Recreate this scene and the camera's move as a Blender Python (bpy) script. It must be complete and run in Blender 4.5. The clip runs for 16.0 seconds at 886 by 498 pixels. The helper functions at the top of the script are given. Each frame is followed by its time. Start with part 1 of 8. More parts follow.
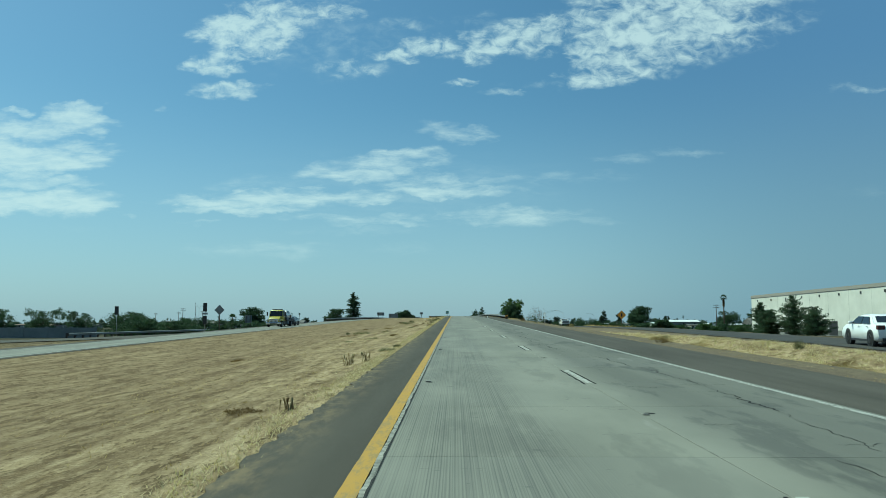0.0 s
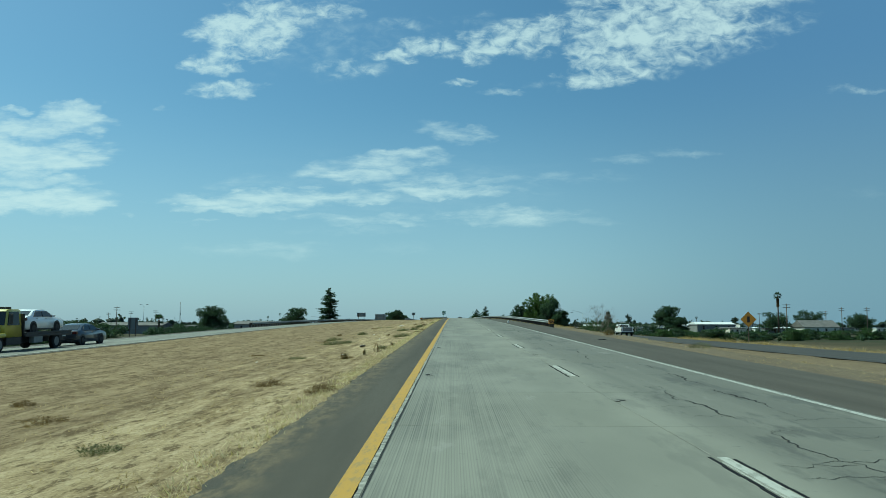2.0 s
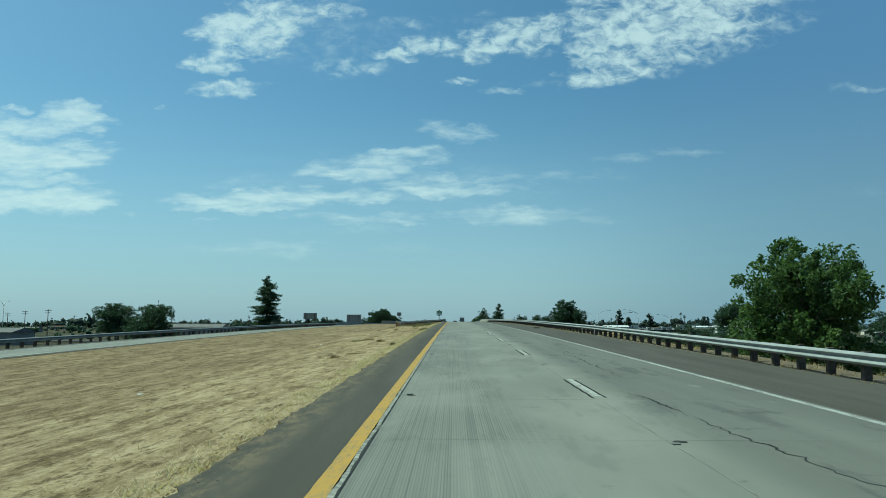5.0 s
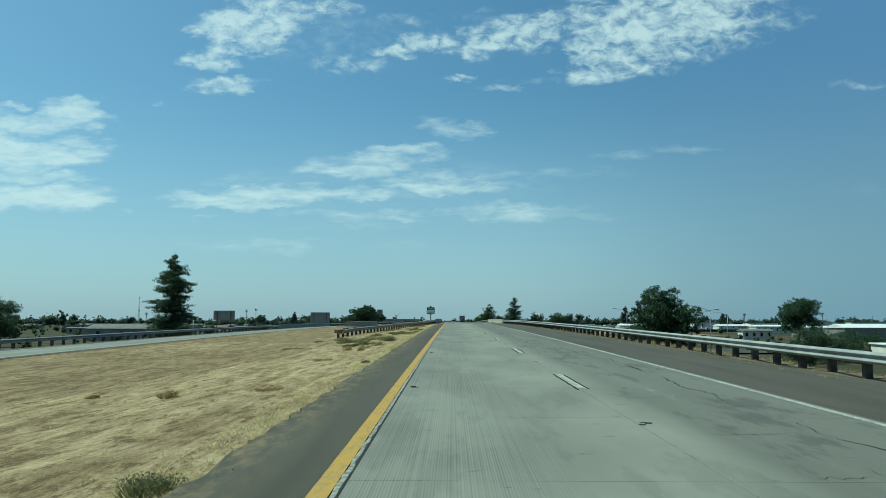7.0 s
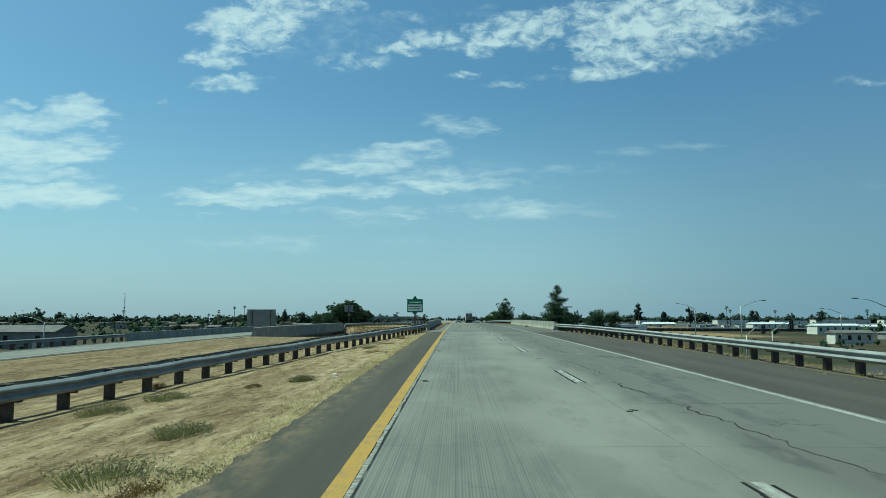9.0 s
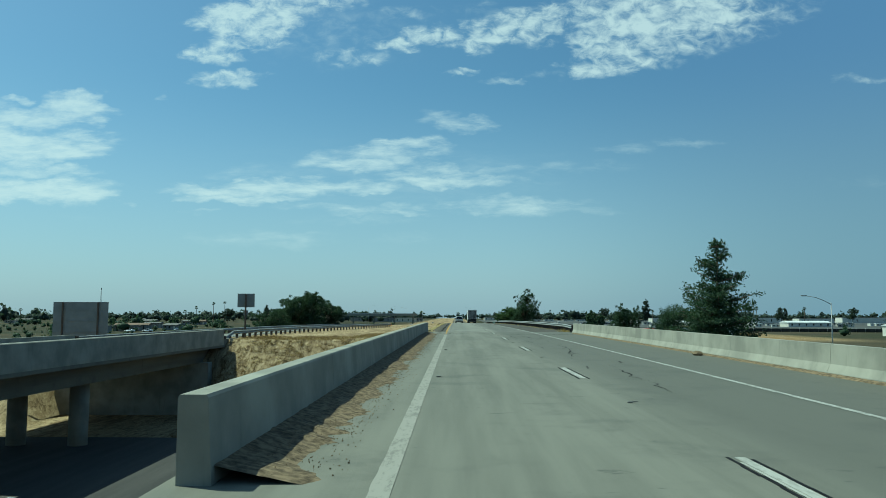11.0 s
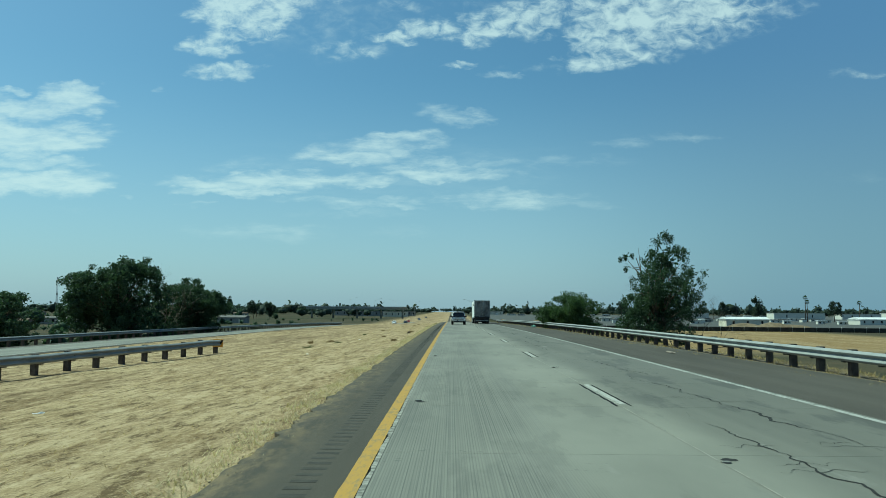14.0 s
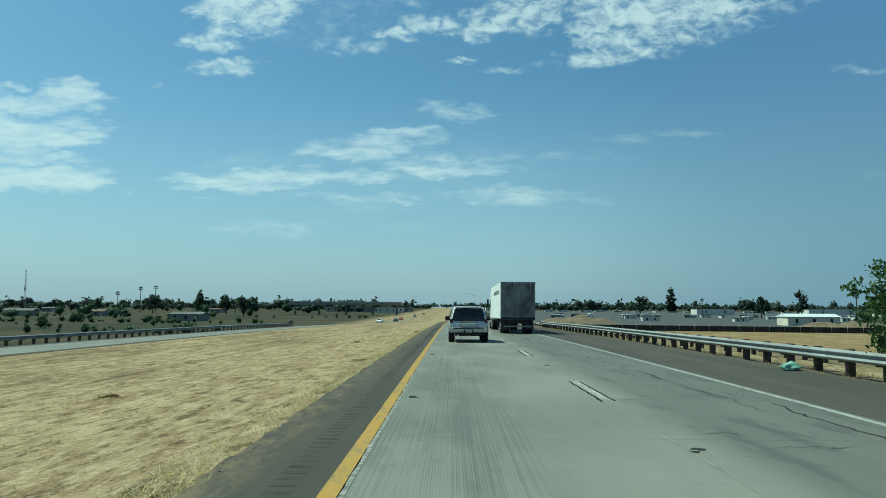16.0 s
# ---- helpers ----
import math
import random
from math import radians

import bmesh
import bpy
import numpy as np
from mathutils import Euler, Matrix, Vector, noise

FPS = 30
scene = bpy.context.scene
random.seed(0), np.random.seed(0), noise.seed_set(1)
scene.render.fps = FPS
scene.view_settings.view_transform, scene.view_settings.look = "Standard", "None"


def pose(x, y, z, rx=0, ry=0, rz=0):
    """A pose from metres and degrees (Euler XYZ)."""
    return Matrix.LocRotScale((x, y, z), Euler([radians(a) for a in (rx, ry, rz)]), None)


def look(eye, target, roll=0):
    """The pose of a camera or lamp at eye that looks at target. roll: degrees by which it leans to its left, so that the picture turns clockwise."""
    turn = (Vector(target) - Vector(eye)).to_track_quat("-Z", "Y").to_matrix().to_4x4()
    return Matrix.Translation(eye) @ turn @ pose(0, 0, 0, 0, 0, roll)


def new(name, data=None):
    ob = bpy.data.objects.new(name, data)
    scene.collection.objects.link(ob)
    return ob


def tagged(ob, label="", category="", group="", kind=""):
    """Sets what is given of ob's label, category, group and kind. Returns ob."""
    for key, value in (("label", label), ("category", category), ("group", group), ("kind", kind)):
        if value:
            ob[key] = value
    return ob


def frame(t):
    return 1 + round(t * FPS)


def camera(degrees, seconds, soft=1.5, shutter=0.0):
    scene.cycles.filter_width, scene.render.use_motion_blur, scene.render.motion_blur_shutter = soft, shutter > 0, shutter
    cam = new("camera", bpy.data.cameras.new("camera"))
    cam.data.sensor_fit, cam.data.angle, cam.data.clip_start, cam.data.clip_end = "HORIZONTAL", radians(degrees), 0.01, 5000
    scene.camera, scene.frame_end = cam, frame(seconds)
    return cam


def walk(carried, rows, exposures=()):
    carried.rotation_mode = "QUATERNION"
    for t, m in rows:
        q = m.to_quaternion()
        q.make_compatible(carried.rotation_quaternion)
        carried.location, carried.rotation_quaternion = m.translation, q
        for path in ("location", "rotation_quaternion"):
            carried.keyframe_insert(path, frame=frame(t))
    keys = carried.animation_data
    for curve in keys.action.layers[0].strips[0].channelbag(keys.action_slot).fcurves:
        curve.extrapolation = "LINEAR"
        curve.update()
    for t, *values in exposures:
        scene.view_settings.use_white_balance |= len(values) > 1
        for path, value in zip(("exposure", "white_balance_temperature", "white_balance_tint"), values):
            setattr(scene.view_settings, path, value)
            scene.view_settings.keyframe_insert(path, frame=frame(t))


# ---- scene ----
cam = camera(58.85, 16.0, soft=0.7)
# seconds, x from the yellow line, y along the road, z, pitch, yaw, lean
PATH = [(0, 0.939, 0, 1.64, 5.589, 0.845, -0),
        (0.5, 0.967, 17.81, 1.996, 5.623, 0.821, -0.043),
        (1, 0.914, 35.62, 2.352, 5.609, 0.817, -0.038),
        (1.5, 0.935, 53.43, 2.709, 5.611, 0.77, -0.122),
        (2, 0.959, 71.24, 3.065, 5.588, 0.712, -0.145),
        (2.5, 1.023, 89.05, 3.421, 5.589, 0.638, -0.148),
        (3, 1.071, 106.87, 3.777, 5.569, 0.646, -0.15),
        (3.5, 1.067, 124.69, 4.134, 5.587, 0.658, -0.146),
        (4, 1.146, 142.52, 4.49, 5.589, 0.706, -0.135),
        (4.5, 1.187, 160.35, 4.842, 5.562, 0.742, -0.12),
        (5, 1.19, 178.19, 5.175, 5.507, 0.767, -0.101),
        (5.5, 1.174, 196.03, 5.489, 5.439, 0.775, -0.085),
        (6, 1.157, 213.88, 5.783, 5.373, 0.762, -0.079),
        (6.5, 1.157, 231.74, 6.057, 5.324, 0.723, -0.089),
        (7, 1.172, 249.61, 6.312, 5.292, 0.657, -0.116),
        (7.5, 1.248, 267.49, 6.547, 5.246, 0.659, -0.058),
        (8, 1.24, 285.38, 6.763, 5.177, 0.747, -0.013),
        (8.5, 1.147, 303.28, 6.958, 5.134, 0.881, 0.008),
        (9, 1.077, 321.19, 7.134, 5.075, 0.965, -0.061),
        (9.5, 0.997, 339.12, 7.29, 5.018, 0.998, -0.11),
        (10, 0.907, 357.06, 7.426, 4.962, 0.982, -0.141),
        (10.5, 0.817, 375.01, 7.543, 4.903, 0.931, -0.157),
        (11, 0.739, 392.99, 7.639, 4.837, 0.86, -0.164),
        (11.5, 0.683, 410.97, 7.716, 4.757, 0.785, -0.168),
        (12, 0.648, 428.97, 7.772, 4.666, 0.704, -0.169),
        (12.5, 0.665, 447, 7.809, 4.599, 0.669, -0.148),
        (13, 0.811, 465.04, 7.825, 4.533, 0.673, -0.236),
        (13.5, 0.883, 483.09, 7.821, 4.442, 0.639, -0.27),
        (14, 0.92, 501.17, 7.797, 4.371, 0.616, -0.365),
        (14.5, 0.945, 519.27, 7.752, 4.274, 0.645, -0.417),
        (15, 0.985, 537.39, 7.687, 4.209, 0.633, -0.489),
        (15.5, 1.03, 555.54, 7.602, 4.145, 0.642, -0.445),
        (16, 1.078, 573.7, 7.496, 4.073, 0.657, -0.382)]
walk(cam, [(t, pose(x, y, z, 90 + p, lean, yaw)) for t, x, y, z, p, yaw, lean in PATH],
     exposures=[(0.0, 0.23, 5900, -26.0), (16.0, 0.23, 5900, -26.0)])

# ---- light ----
SUN_DIR = Vector((-0.52, 0.21, 0.86)).normalized()
sun_data = bpy.data.lights.new("sun", "SUN")
sun_data.energy, sun_data.angle, sun_data.color = 4.6, radians(0.5), (1.0, 0.95, 0.86)
sun = new("sun", sun_data)
sun.matrix_world = look(SUN_DIR * 100, (0, 0, 0))


class Nodes:
    """A short way of writing node trees."""

    def __init__(self, tree):
        self.tree = tree
        tree.nodes.clear()

    def add(self, kind, **sets):
        n = self.tree.nodes.new(kind)
        for k, v in sets.items():
            if k == "op":
                n.operation = v
            elif k == "blend":
                n.blend_type = v
            elif k == "dims":
                n.noise_dimensions = v
        return n

    def put(self, socket, v):
        if isinstance(v, bpy.types.NodeSocket):
            self.tree.links.new(v, socket)
        elif v is not None:
            socket.default_value = v

    def math(self, op, a, b=None, c=None, clamp=False):
        n = self.add("ShaderNodeMath", op=op)
        n.use_clamp = clamp
        self.put(n.inputs[0], a), self.put(n.inputs[1], b), self.put(n.inputs[2], c)
        return n.outputs[0]

    def vec(self, op, a, b=None):
        n = self.add("ShaderNodeVectorMath", op=op)
        self.put(n.inputs[0], a), self.put(n.inputs[1], b)
        return n.outputs["Value" if op in ("DOT_PRODUCT", "LENGTH") else "Vector"]

    def mix(self, f, a, b, blend="MIX"):
        n = self.add("ShaderNodeMix")
        n.data_type, n.blend_type = "RGBA", blend
        self.put(n.inputs[0], f), self.put(n.inputs[6], a), self.put(n.inputs[7], b)
        return n.outputs[2]

    def noise(self, v, scale, detail=4.0, rough=0.55, distort=0.0):
        n = self.add("ShaderNodeTexNoise")
        self.put(n.inputs["Vector"], v)
        n.inputs["Scale"].default_value, n.inputs["Detail"].default_value = scale, detail
        n.inputs["Roughness"].default_value, n.inputs["Distortion"].default_value = rough, distort
        return n.outputs["Fac"]

    def range(self, v, a, b, c=0.0, d=1.0):
        n = self.add("ShaderNodeMapRange")
        n.interpolation_type = "SMOOTHSTEP"
        for i, q in enumerate((v, a, b, c, d)):
            self.put(n.inputs[i], q)
        return n.outputs[0]

    def combine(self, x, y, z):
        n = self.add("ShaderNodeCombineXYZ")
        self.put(n.inputs[0], x), self.put(n.inputs[1], y), self.put(n.inputs[2], z)
        return n.outputs[0]

    def split(self, v):
        n = self.add("ShaderNodeSeparateXYZ")
        self.put(n.inputs[0], v)
        return n.outputs[0], n.outputs[1], n.outputs[2]


# clouds: centre across, centre up, half width, half height, thickness (tangents of the view ahead along the road)
CLOUDS_TOP_LEFT = [
    (-0.271, 0.385, 0.085, 0.047, 1.05), (-0.249, 0.403, 0.045, 0.028, 0.8), (-0.309, 0.342, 0.047, 0.022, 0.8),
    (-0.292, 0.308, 0.058, 0.014, 0.9), (-0.278, 0.357, 0.039, 0.02, 0.7), (-0.216, 0.417, 0.045, 0.016, 0.8),
    (-0.171, 0.414, 0.062, 0.017, 0.62), (-0.197, 0.397, 0.05, 0.016, 0.42), (-0.178, 0.369, 0.084, 0.02, 0.22),
    (-0.122, 0.383, 0.056, 0.022, 0.17), (-0.07, 0.394, 0.05, 0.018, 0.3), (-0.136, 0.335, 0.067, 0.017, 0.45),
    (-0.033, 0.367, 0.05, 0.019, 0.8), (-0.073, 0.353, 0.044, 0.014, 0.75), (-0.16, 0.441, 0.09, 0.02, 0.5),
    (-0.369, 0.283, 0.016, 0.006, 0.35),
]
CLOUDS_TOP_RIGHT = [
    (0.034, 0.361, 0.047, 0.024, 0.95), (0.086, 0.376, 0.078, 0.031, 0.85), (0.134, 0.393, 0.056, 0.024, 0.6),
    (0.027, 0.399, 0.05, 0.016, 0.25), (0.19, 0.389, 0.061, 0.05, 0.8), (0.249, 0.392, 0.089, 0.056, 1.0),
    (0.323, 0.403, 0.106, 0.047, 1.05), (0.359, 0.376, 0.066, 0.031, 0.55), (0.196, 0.347, 0.055, 0.029, 0.95),
    (0.19, 0.318, 0.042, 0.014, 0.8), (0.24, 0.329, 0.077, 0.018, 0.6), (0.277, 0.354, 0.1, 0.027, 0.65),
    (0.419, 0.399, 0.067, 0.024, 0.4), (0.317, 0.442, 0.19, 0.039, 0.9), (0.145, 0.326, 0.028, 0.008, 0.5),
    (0.111, 0.312, 0.055, 0.009, 0.3), (0.065, 0.302, 0.024, 0.007, 0.5), (0.01, 0.317, 0.038, 0.007, 0.6),
]
CLOUDS_LEFT = [
    (-0.499, 0.27, 0.069, 0.026, 1.15), (-0.543, 0.255, 0.087, 0.02, 0.95), (-0.472, 0.251, 0.035, 0.01, 0.7),
    (-0.496, 0.289, 0.027, 0.006, 0.5), (-0.583, 0.28, 0.024, 0.007, 0.6), (-0.583, 0.248, 0.044, 0.011, 0.7),
    (-0.556, 0.218, 0.111, 0.028, 1.15), (-0.49, 0.231, 0.061, 0.012, 0.8), (-0.482, 0.218, 0.05, 0.015, 0.7),
    (-0.577, 0.203, 0.088, 0.018, 0.9), (-0.547, 0.184, 0.105, 0.011, 0.75), (-0.538, 0.166, 0.132, 0.015, 1.05),
    (-0.501, 0.156, 0.093, 0.018, 1.1), (-0.567, 0.155, 0.077, 0.014, 0.8), (-0.421, 0.142, 0.014, 0.005, 0.5),
    (-0.485, 0.123, 0.055, 0.011, 0.15), (-0.637, 0.211, 0.077, 0.1, 0.8),
]
CLOUDS_MIDDLE = [
    (0.008, 0.247, 0.055, 0.015, 0.6), (-0.029, 0.255, 0.044, 0.013, 0.42), (-0.051, 0.22, 0.06, 0.015, 0.72),
    (-0.076, 0.207, 0.104, 0.018, 0.79), (-0.105, 0.193, 0.082, 0.014, 0.9), (-0.171, 0.2, 0.06, 0.013, 0.48),
    (-0.032, 0.183, 0.098, 0.012, 0.6), (-0.01, 0.172, 0.115, 0.011, 0.78), (0.055, 0.185, 0.055, 0.01, 0.36),
    (-0.266, 0.184, 0.077, 0.013, 0.3), (-0.156, 0.166, 0.104, 0.014, 0.9), (-0.244, 0.163, 0.131, 0.015, 0.78),
    (-0.321, 0.161, 0.082, 0.011, 0.84), (-0.273, 0.15, 0.109, 0.009, 0.72),
]
CLOUDS_FAINT = [
    (0.019, 0.136, 0.228, 0.012, 0.56), (0.084, 0.144, 0.131, 0.012, 0.5), (-0.083, 0.134, 0.109, 0.01, 0.53),
    (-0.178, 0.139, 0.076, 0.008, 0.39), (-0.119, 0.121, 0.12, 0.01, 0.28), (-0.25, 0.097, 0.141, 0.016, 0.39),
    (-0.068, 0.099, 0.076, 0.01, 0.23), (0.216, 0.215, 0.055, 0.009, 0.31), (0.281, 0.224, 0.087, 0.009, 0.34),
    (0.157, 0.19, 0.098, 0.011, 0.31), (0.099, 0.186, 0.055, 0.009, 0.31), (0.531, 0.304, 0.055, 0.009, 0.37),
    (0.517, 0.17, 0.065, 0.014, 0.19), (-0.076, 0.179, 0.328, 0.06, 0.25), (-0.181, 0.372, 0.212, 0.067, 0.23),
    (-0.324, 0.131, 0.027, 0.004, 0.31),
]
world = bpy.data.worlds.new("sky")
scene.world = world
world.use_nodes = True
w = Nodes(world.node_tree)
sky = w.add("ShaderNodeTexSky")
sky.sky_type, sky.sun_disc = "NISHITA", False
sky.sun_elevation = math.asin(SUN_DIR.z)
sky.sun_rotation = math.atan2(SUN_DIR.x, SUN_DIR.y)
sky.air_density, sky.dust_density, sky.ozone_density, sky.altitude = 1.0, 1.8, 2.0, 60
ray_dir = w.add("ShaderNodeTexCoord").outputs["Generated"]
dx, dy, dz = w.split(ray_dir)
ahead = w.math("MAXIMUM", dy, 0.05)
tan_uv = w.combine(w.math("DIVIDE", dx, ahead), w.math("DIVIDE", dz, ahead), 0.0)
up = w.math("MAXIMUM", dz, 0.02)
deck = w.combine(w.math("DIVIDE", dx, up), w.math("DIVIDE", dy, up), 0.0)
lump = w.noise(w.vec("MULTIPLY", deck, (1.0, 0.55, 1.0)), 3.6, 9.0, 0.60, 0.3)
upper = w.range(w.math("DIVIDE", dz, ahead), 0.24, 0.33)
lower = w.math("SUBTRACT", 1.0, upper)
# low clouds are drawn out in level wisps, high ones break into small flakes
wisp = w.math("ADD", w.math("MULTIPLY", w.noise(w.vec("MULTIPLY", tan_uv, (1.0, 4.6, 1.0)), 9.0, 5.0, 0.58, 0.3), 0.55),
              w.math("MULTIPLY", w.noise(w.vec("MULTIPLY", tan_uv, (1.0, 4.0, 1.0)), 27.0, 5.0, 0.62, 0.4), 0.45))
flake = w.math("ADD", w.math("MULTIPLY", w.noise(w.vec("MULTIPLY", tan_uv, (1.0, 1.7, 1.0)), 17.0, 4.0, 0.55, 0.3), 0.40),
               w.math("MULTIPLY", w.noise(w.vec("MULTIPLY", tan_uv, (1.0, 1.6, 1.0)), 46.0, 4.0, 0.62, 0.5), 0.60))
sway = w.vec("SUBTRACT", w.combine(w.noise(w.vec("MULTIPLY", tan_uv, (1.0, 3.0, 1.0)), 15.0, 4.0), w.noise(w.vec("MULTIPLY", tan_uv, (1.0, 2.0, 1.0)), 21.0, 4.0), 0.0), (0.5, 0.5, 0.0))
place = w.vec("ADD", tan_uv, w.vec("MULTIPLY", sway, (0.12, 0.035, 0.0)))
cover = None
for cx, cy, rx, ry, thick in CLOUDS_TOP_LEFT + CLOUDS_TOP_RIGHT + CLOUDS_LEFT + CLOUDS_MIDDLE + CLOUDS_FAINT:
    q = w.vec("MULTIPLY", w.vec("SUBTRACT", place, (cx, cy, 0.0)), (1 / rx, 1 / ry, 0.0))
    m = w.math("MULTIPLY_ADD", w.vec("DOT_PRODUCT", q, q), -thick, thick, clamp=True)
    cover = m if cover is None else w.math("MAXIMUM", cover, m)
textured = w.math("ADD", w.math("MULTIPLY", flake, upper), w.math("MULTIPLY", wisp, lower))
rough_edge = w.math("MULTIPLY", w.math("SUBTRACT", textured, 0.5), w.math("MULTIPLY_ADD", upper, 1.0, 3.2))
broken = w.math("ADD", w.math("MULTIPLY", rough_edge, w.range(cover, 0.0, 0.6, 0.2, 1.0)), cover)
dens = w.math("MULTIPLY", w.range(broken, 0.02, 1.32, 0.0, 0.95), w.range(cover, 0.0, 0.3))
dens = w.math("MULTIPLY", dens, 0.79)
behind = w.math("MULTIPLY", w.range(lump, 0.56, 0.8), w.range(dy, 0.35, 0.1))
dens = w.math("MAXIMUM", dens, w.math("MULTIPLY", behind, 0.5))
dens = w.math("MULTIPLY", dens, w.range(dz, 0.03, 0.12))
tinted = w.mix(1.0, sky.outputs[0], (0.80, 1.0, 1.16, 1.0), "MULTIPLY")
glow = w.math("MULTIPLY", w.range(dz, 0.30, -0.02, 0.0, 0.55), w.range(dx, 0.05, 0.55, 1.0, 0.72))
hazy = w.mix(glow, tinted, (5.85, 7.0, 9.1, 1.0))
deep = w.mix(w.range(dz, 0.06, 0.34), (2.4, 3.45, 4.9, 1.0), (1.5, 2.65, 5.15, 1.0))
hazy = w.mix(w.range(dx, 0.02, 0.52, 0.0, 0.80), hazy, deep)
sky_col = w.mix(dens, hazy, (8.6, 9.0, 9.8, 1.0))
bg = w.add("ShaderNodeBackground")
w.put(bg.inputs[0], sky_col)
bg.inputs[1].default_value = 0.076
w.put(w.add("ShaderNodeOutputWorld").inputs[0], bg.outputs[0])

# ---- materials ----
def material(name, rough=0.8, metal=0.0):
    m = bpy.data.materials.new(name)
    m.use_nodes = True
    n = Nodes(m.node_tree)
    b = n.add("ShaderNodeBsdfPrincipled")
    b.inputs["Roughness"].default_value, b.inputs["Metallic"].default_value = rough, metal
    if rough >= 0.8:
        b.inputs["Specular IOR Level"].default_value = 0.2
    n.put(n.add("ShaderNodeOutputMaterial").inputs[0], b.outputs[0])
    n.bsdf = b
    n.pos = n.add("ShaderNodeNewGeometry").outputs["Position"]
    n.obj_random = n.add("ShaderNodeObjectInfo").outputs["Random"]
    return m, n


def finish(n, colour, bump=None, strength=0.3, dist=0.02, rough=None):
    n.put(n.bsdf.inputs["Base Color"], colour)
    if rough is not None:
        n.put(n.bsdf.inputs["Roughness"], rough)
    if bump is not None:
        k = n.add("ShaderNodeBump")
        k.inputs["Strength"].default_value, k.inputs["Distance"].default_value = strength, dist
        n.put(k.inputs["Height"], bump)
        n.put(n.bsdf.inputs["Normal"], k.outputs[0])


def c4(r, g, b):
    return (r, g, b, 1.0)


def simple(name, col, rough=0.7, metal=0.0, vary=0.25, scale=6.0, grain=60.0, bump=0.15, per_object=0.0):
    """A worn, slightly uneven surface of one colour."""
    m, n = material(name, rough, metal)
    big = n.range(n.noise(n.pos, scale, 4), 0.3, 0.7)
    small = n.noise(n.pos, grain, 3)
    dark = tuple(c * (1 - vary) for c in col)
    light = tuple(min(1, c * (1 + vary * 0.6)) for c in col)
    colour = n.mix(big, c4(*dark), c4(*light))
    if per_object:
        colour = n.mix(n.math("MULTIPLY", n.obj_random, per_object), colour, c4(*(c * 0.45 for c in col)))
    finish(n, colour, small, bump, 0.01)
    return m


def lane_concrete():
    m, n = material("lane_concrete", 0.78)
    n.bsdf.inputs["Specular IOR Level"].default_value = 0.28
    x, y, z = n.split(n.pos)
    along = n.combine(x, n.math("MULTIPLY", y, 0.0015), 0.0)
    groove = n.noise(along, 34.0, 2, 0.7)
    comb = n.math("SINE", n.math("MULTIPLY_ADD", n.noise(along, 3.0, 2), 9.0, n.math("MULTIPLY", x, 2 * math.pi / 0.031)))
    streak = n.noise(n.combine(x, n.math("MULTIPLY", y, 0.03), 0.0), 1.3, 3, 0.5)
    patch = n.noise(n.combine(x, n.math("MULTIPLY", y, 0.35), 0.0), 0.5, 4, 0.55)
    grain = n.noise(n.pos, 45.0, 4, 0.7)
    base = n.mix(n.range(patch, 0.3, 0.72), c4(0.146, 0.143, 0.119), c4(0.198, 0.193, 0.161))
    # tyre rubber along the slow lane's wheel paths and oil between them
    slow = n.range(x, 4.0, 4.9)
    track = n.math("MULTIPLY", slow, n.range(n.math("ADD", streak, n.math("MULTIPLY", patch, 0.6)), 0.35, 0.95, 0.35, 1.0))
    base = n.mix(n.math("MULTIPLY", track, 0.68), base, c4(0.072, 0.071, 0.061))
    fast = n.math("MULTIPLY", n.range(n.math("ABSOLUTE", n.math("SUBTRACT", x, 1.95)), 0.9, 0.2), n.range(streak, 0.4, 0.75))
    base = n.mix(n.math("MULTIPLY", fast, 0.3), base, c4(0.15, 0.148, 0.135))
    left = n.range(n.math("MULTIPLY_ADD", patch, 0.8, x), 3.1, 2.0)
    lines = n.math("MULTIPLY", left, n.math("MULTIPLY_ADD", n.range(groove, 0.46, 0.62), 0.5, n.range(comb, -0.2, 0.9, 0.0, 0.46)))
    base = n.mix(n.math("MULTIPLY", n.math("MULTIPLY", lines, 1.0), n.range(patch, 0.62, 0.44, 0.5, 1.0)), base, c4(0.085, 0.083, 0.075))
    # worn dark stains and scuffs with ragged outlines
    stain = n.noise(n.combine(x, n.math("MULTIPLY", y, 0.22), 3.0), 1.1, 6, 0.68)
    base = n.mix(n.math("MULTIPLY", n.math("MULTIPLY_ADD", slow, 0.6, 0.4), n.range(stain, 0.53, 0.62, 0.0, 0.55)), base, c4(0.045, 0.045, 0.042))
    base = n.mix(n.range(stain, 0.36, 0.30, 0.0, 0.4), base, c4(0.235, 0.228, 0.205))
    scuff = n.noise(n.combine(n.math("MULTIPLY", x, 0.5), y, 7.0), 2.6, 5, 0.75)
    base = n.mix(n.range(scuff, 0.64, 0.70, 0.0, 0.6), base, c4(0.06, 0.06, 0.056))
    base = n.mix(n.math("MULTIPLY", n.obj_random, 0.16), base, c4(0.15, 0.15, 0.14))
    base = n.mix(n.range(grain, 0.62, 0.78, 0.0, 0.3), base, c4(0.13, 0.13, 0.12))
    h = n.math("ADD", n.math("MULTIPLY", groove, left), n.math("MULTIPLY", grain, 0.4))
    finish(n, base, h, 0.35, 0.008)
    return m


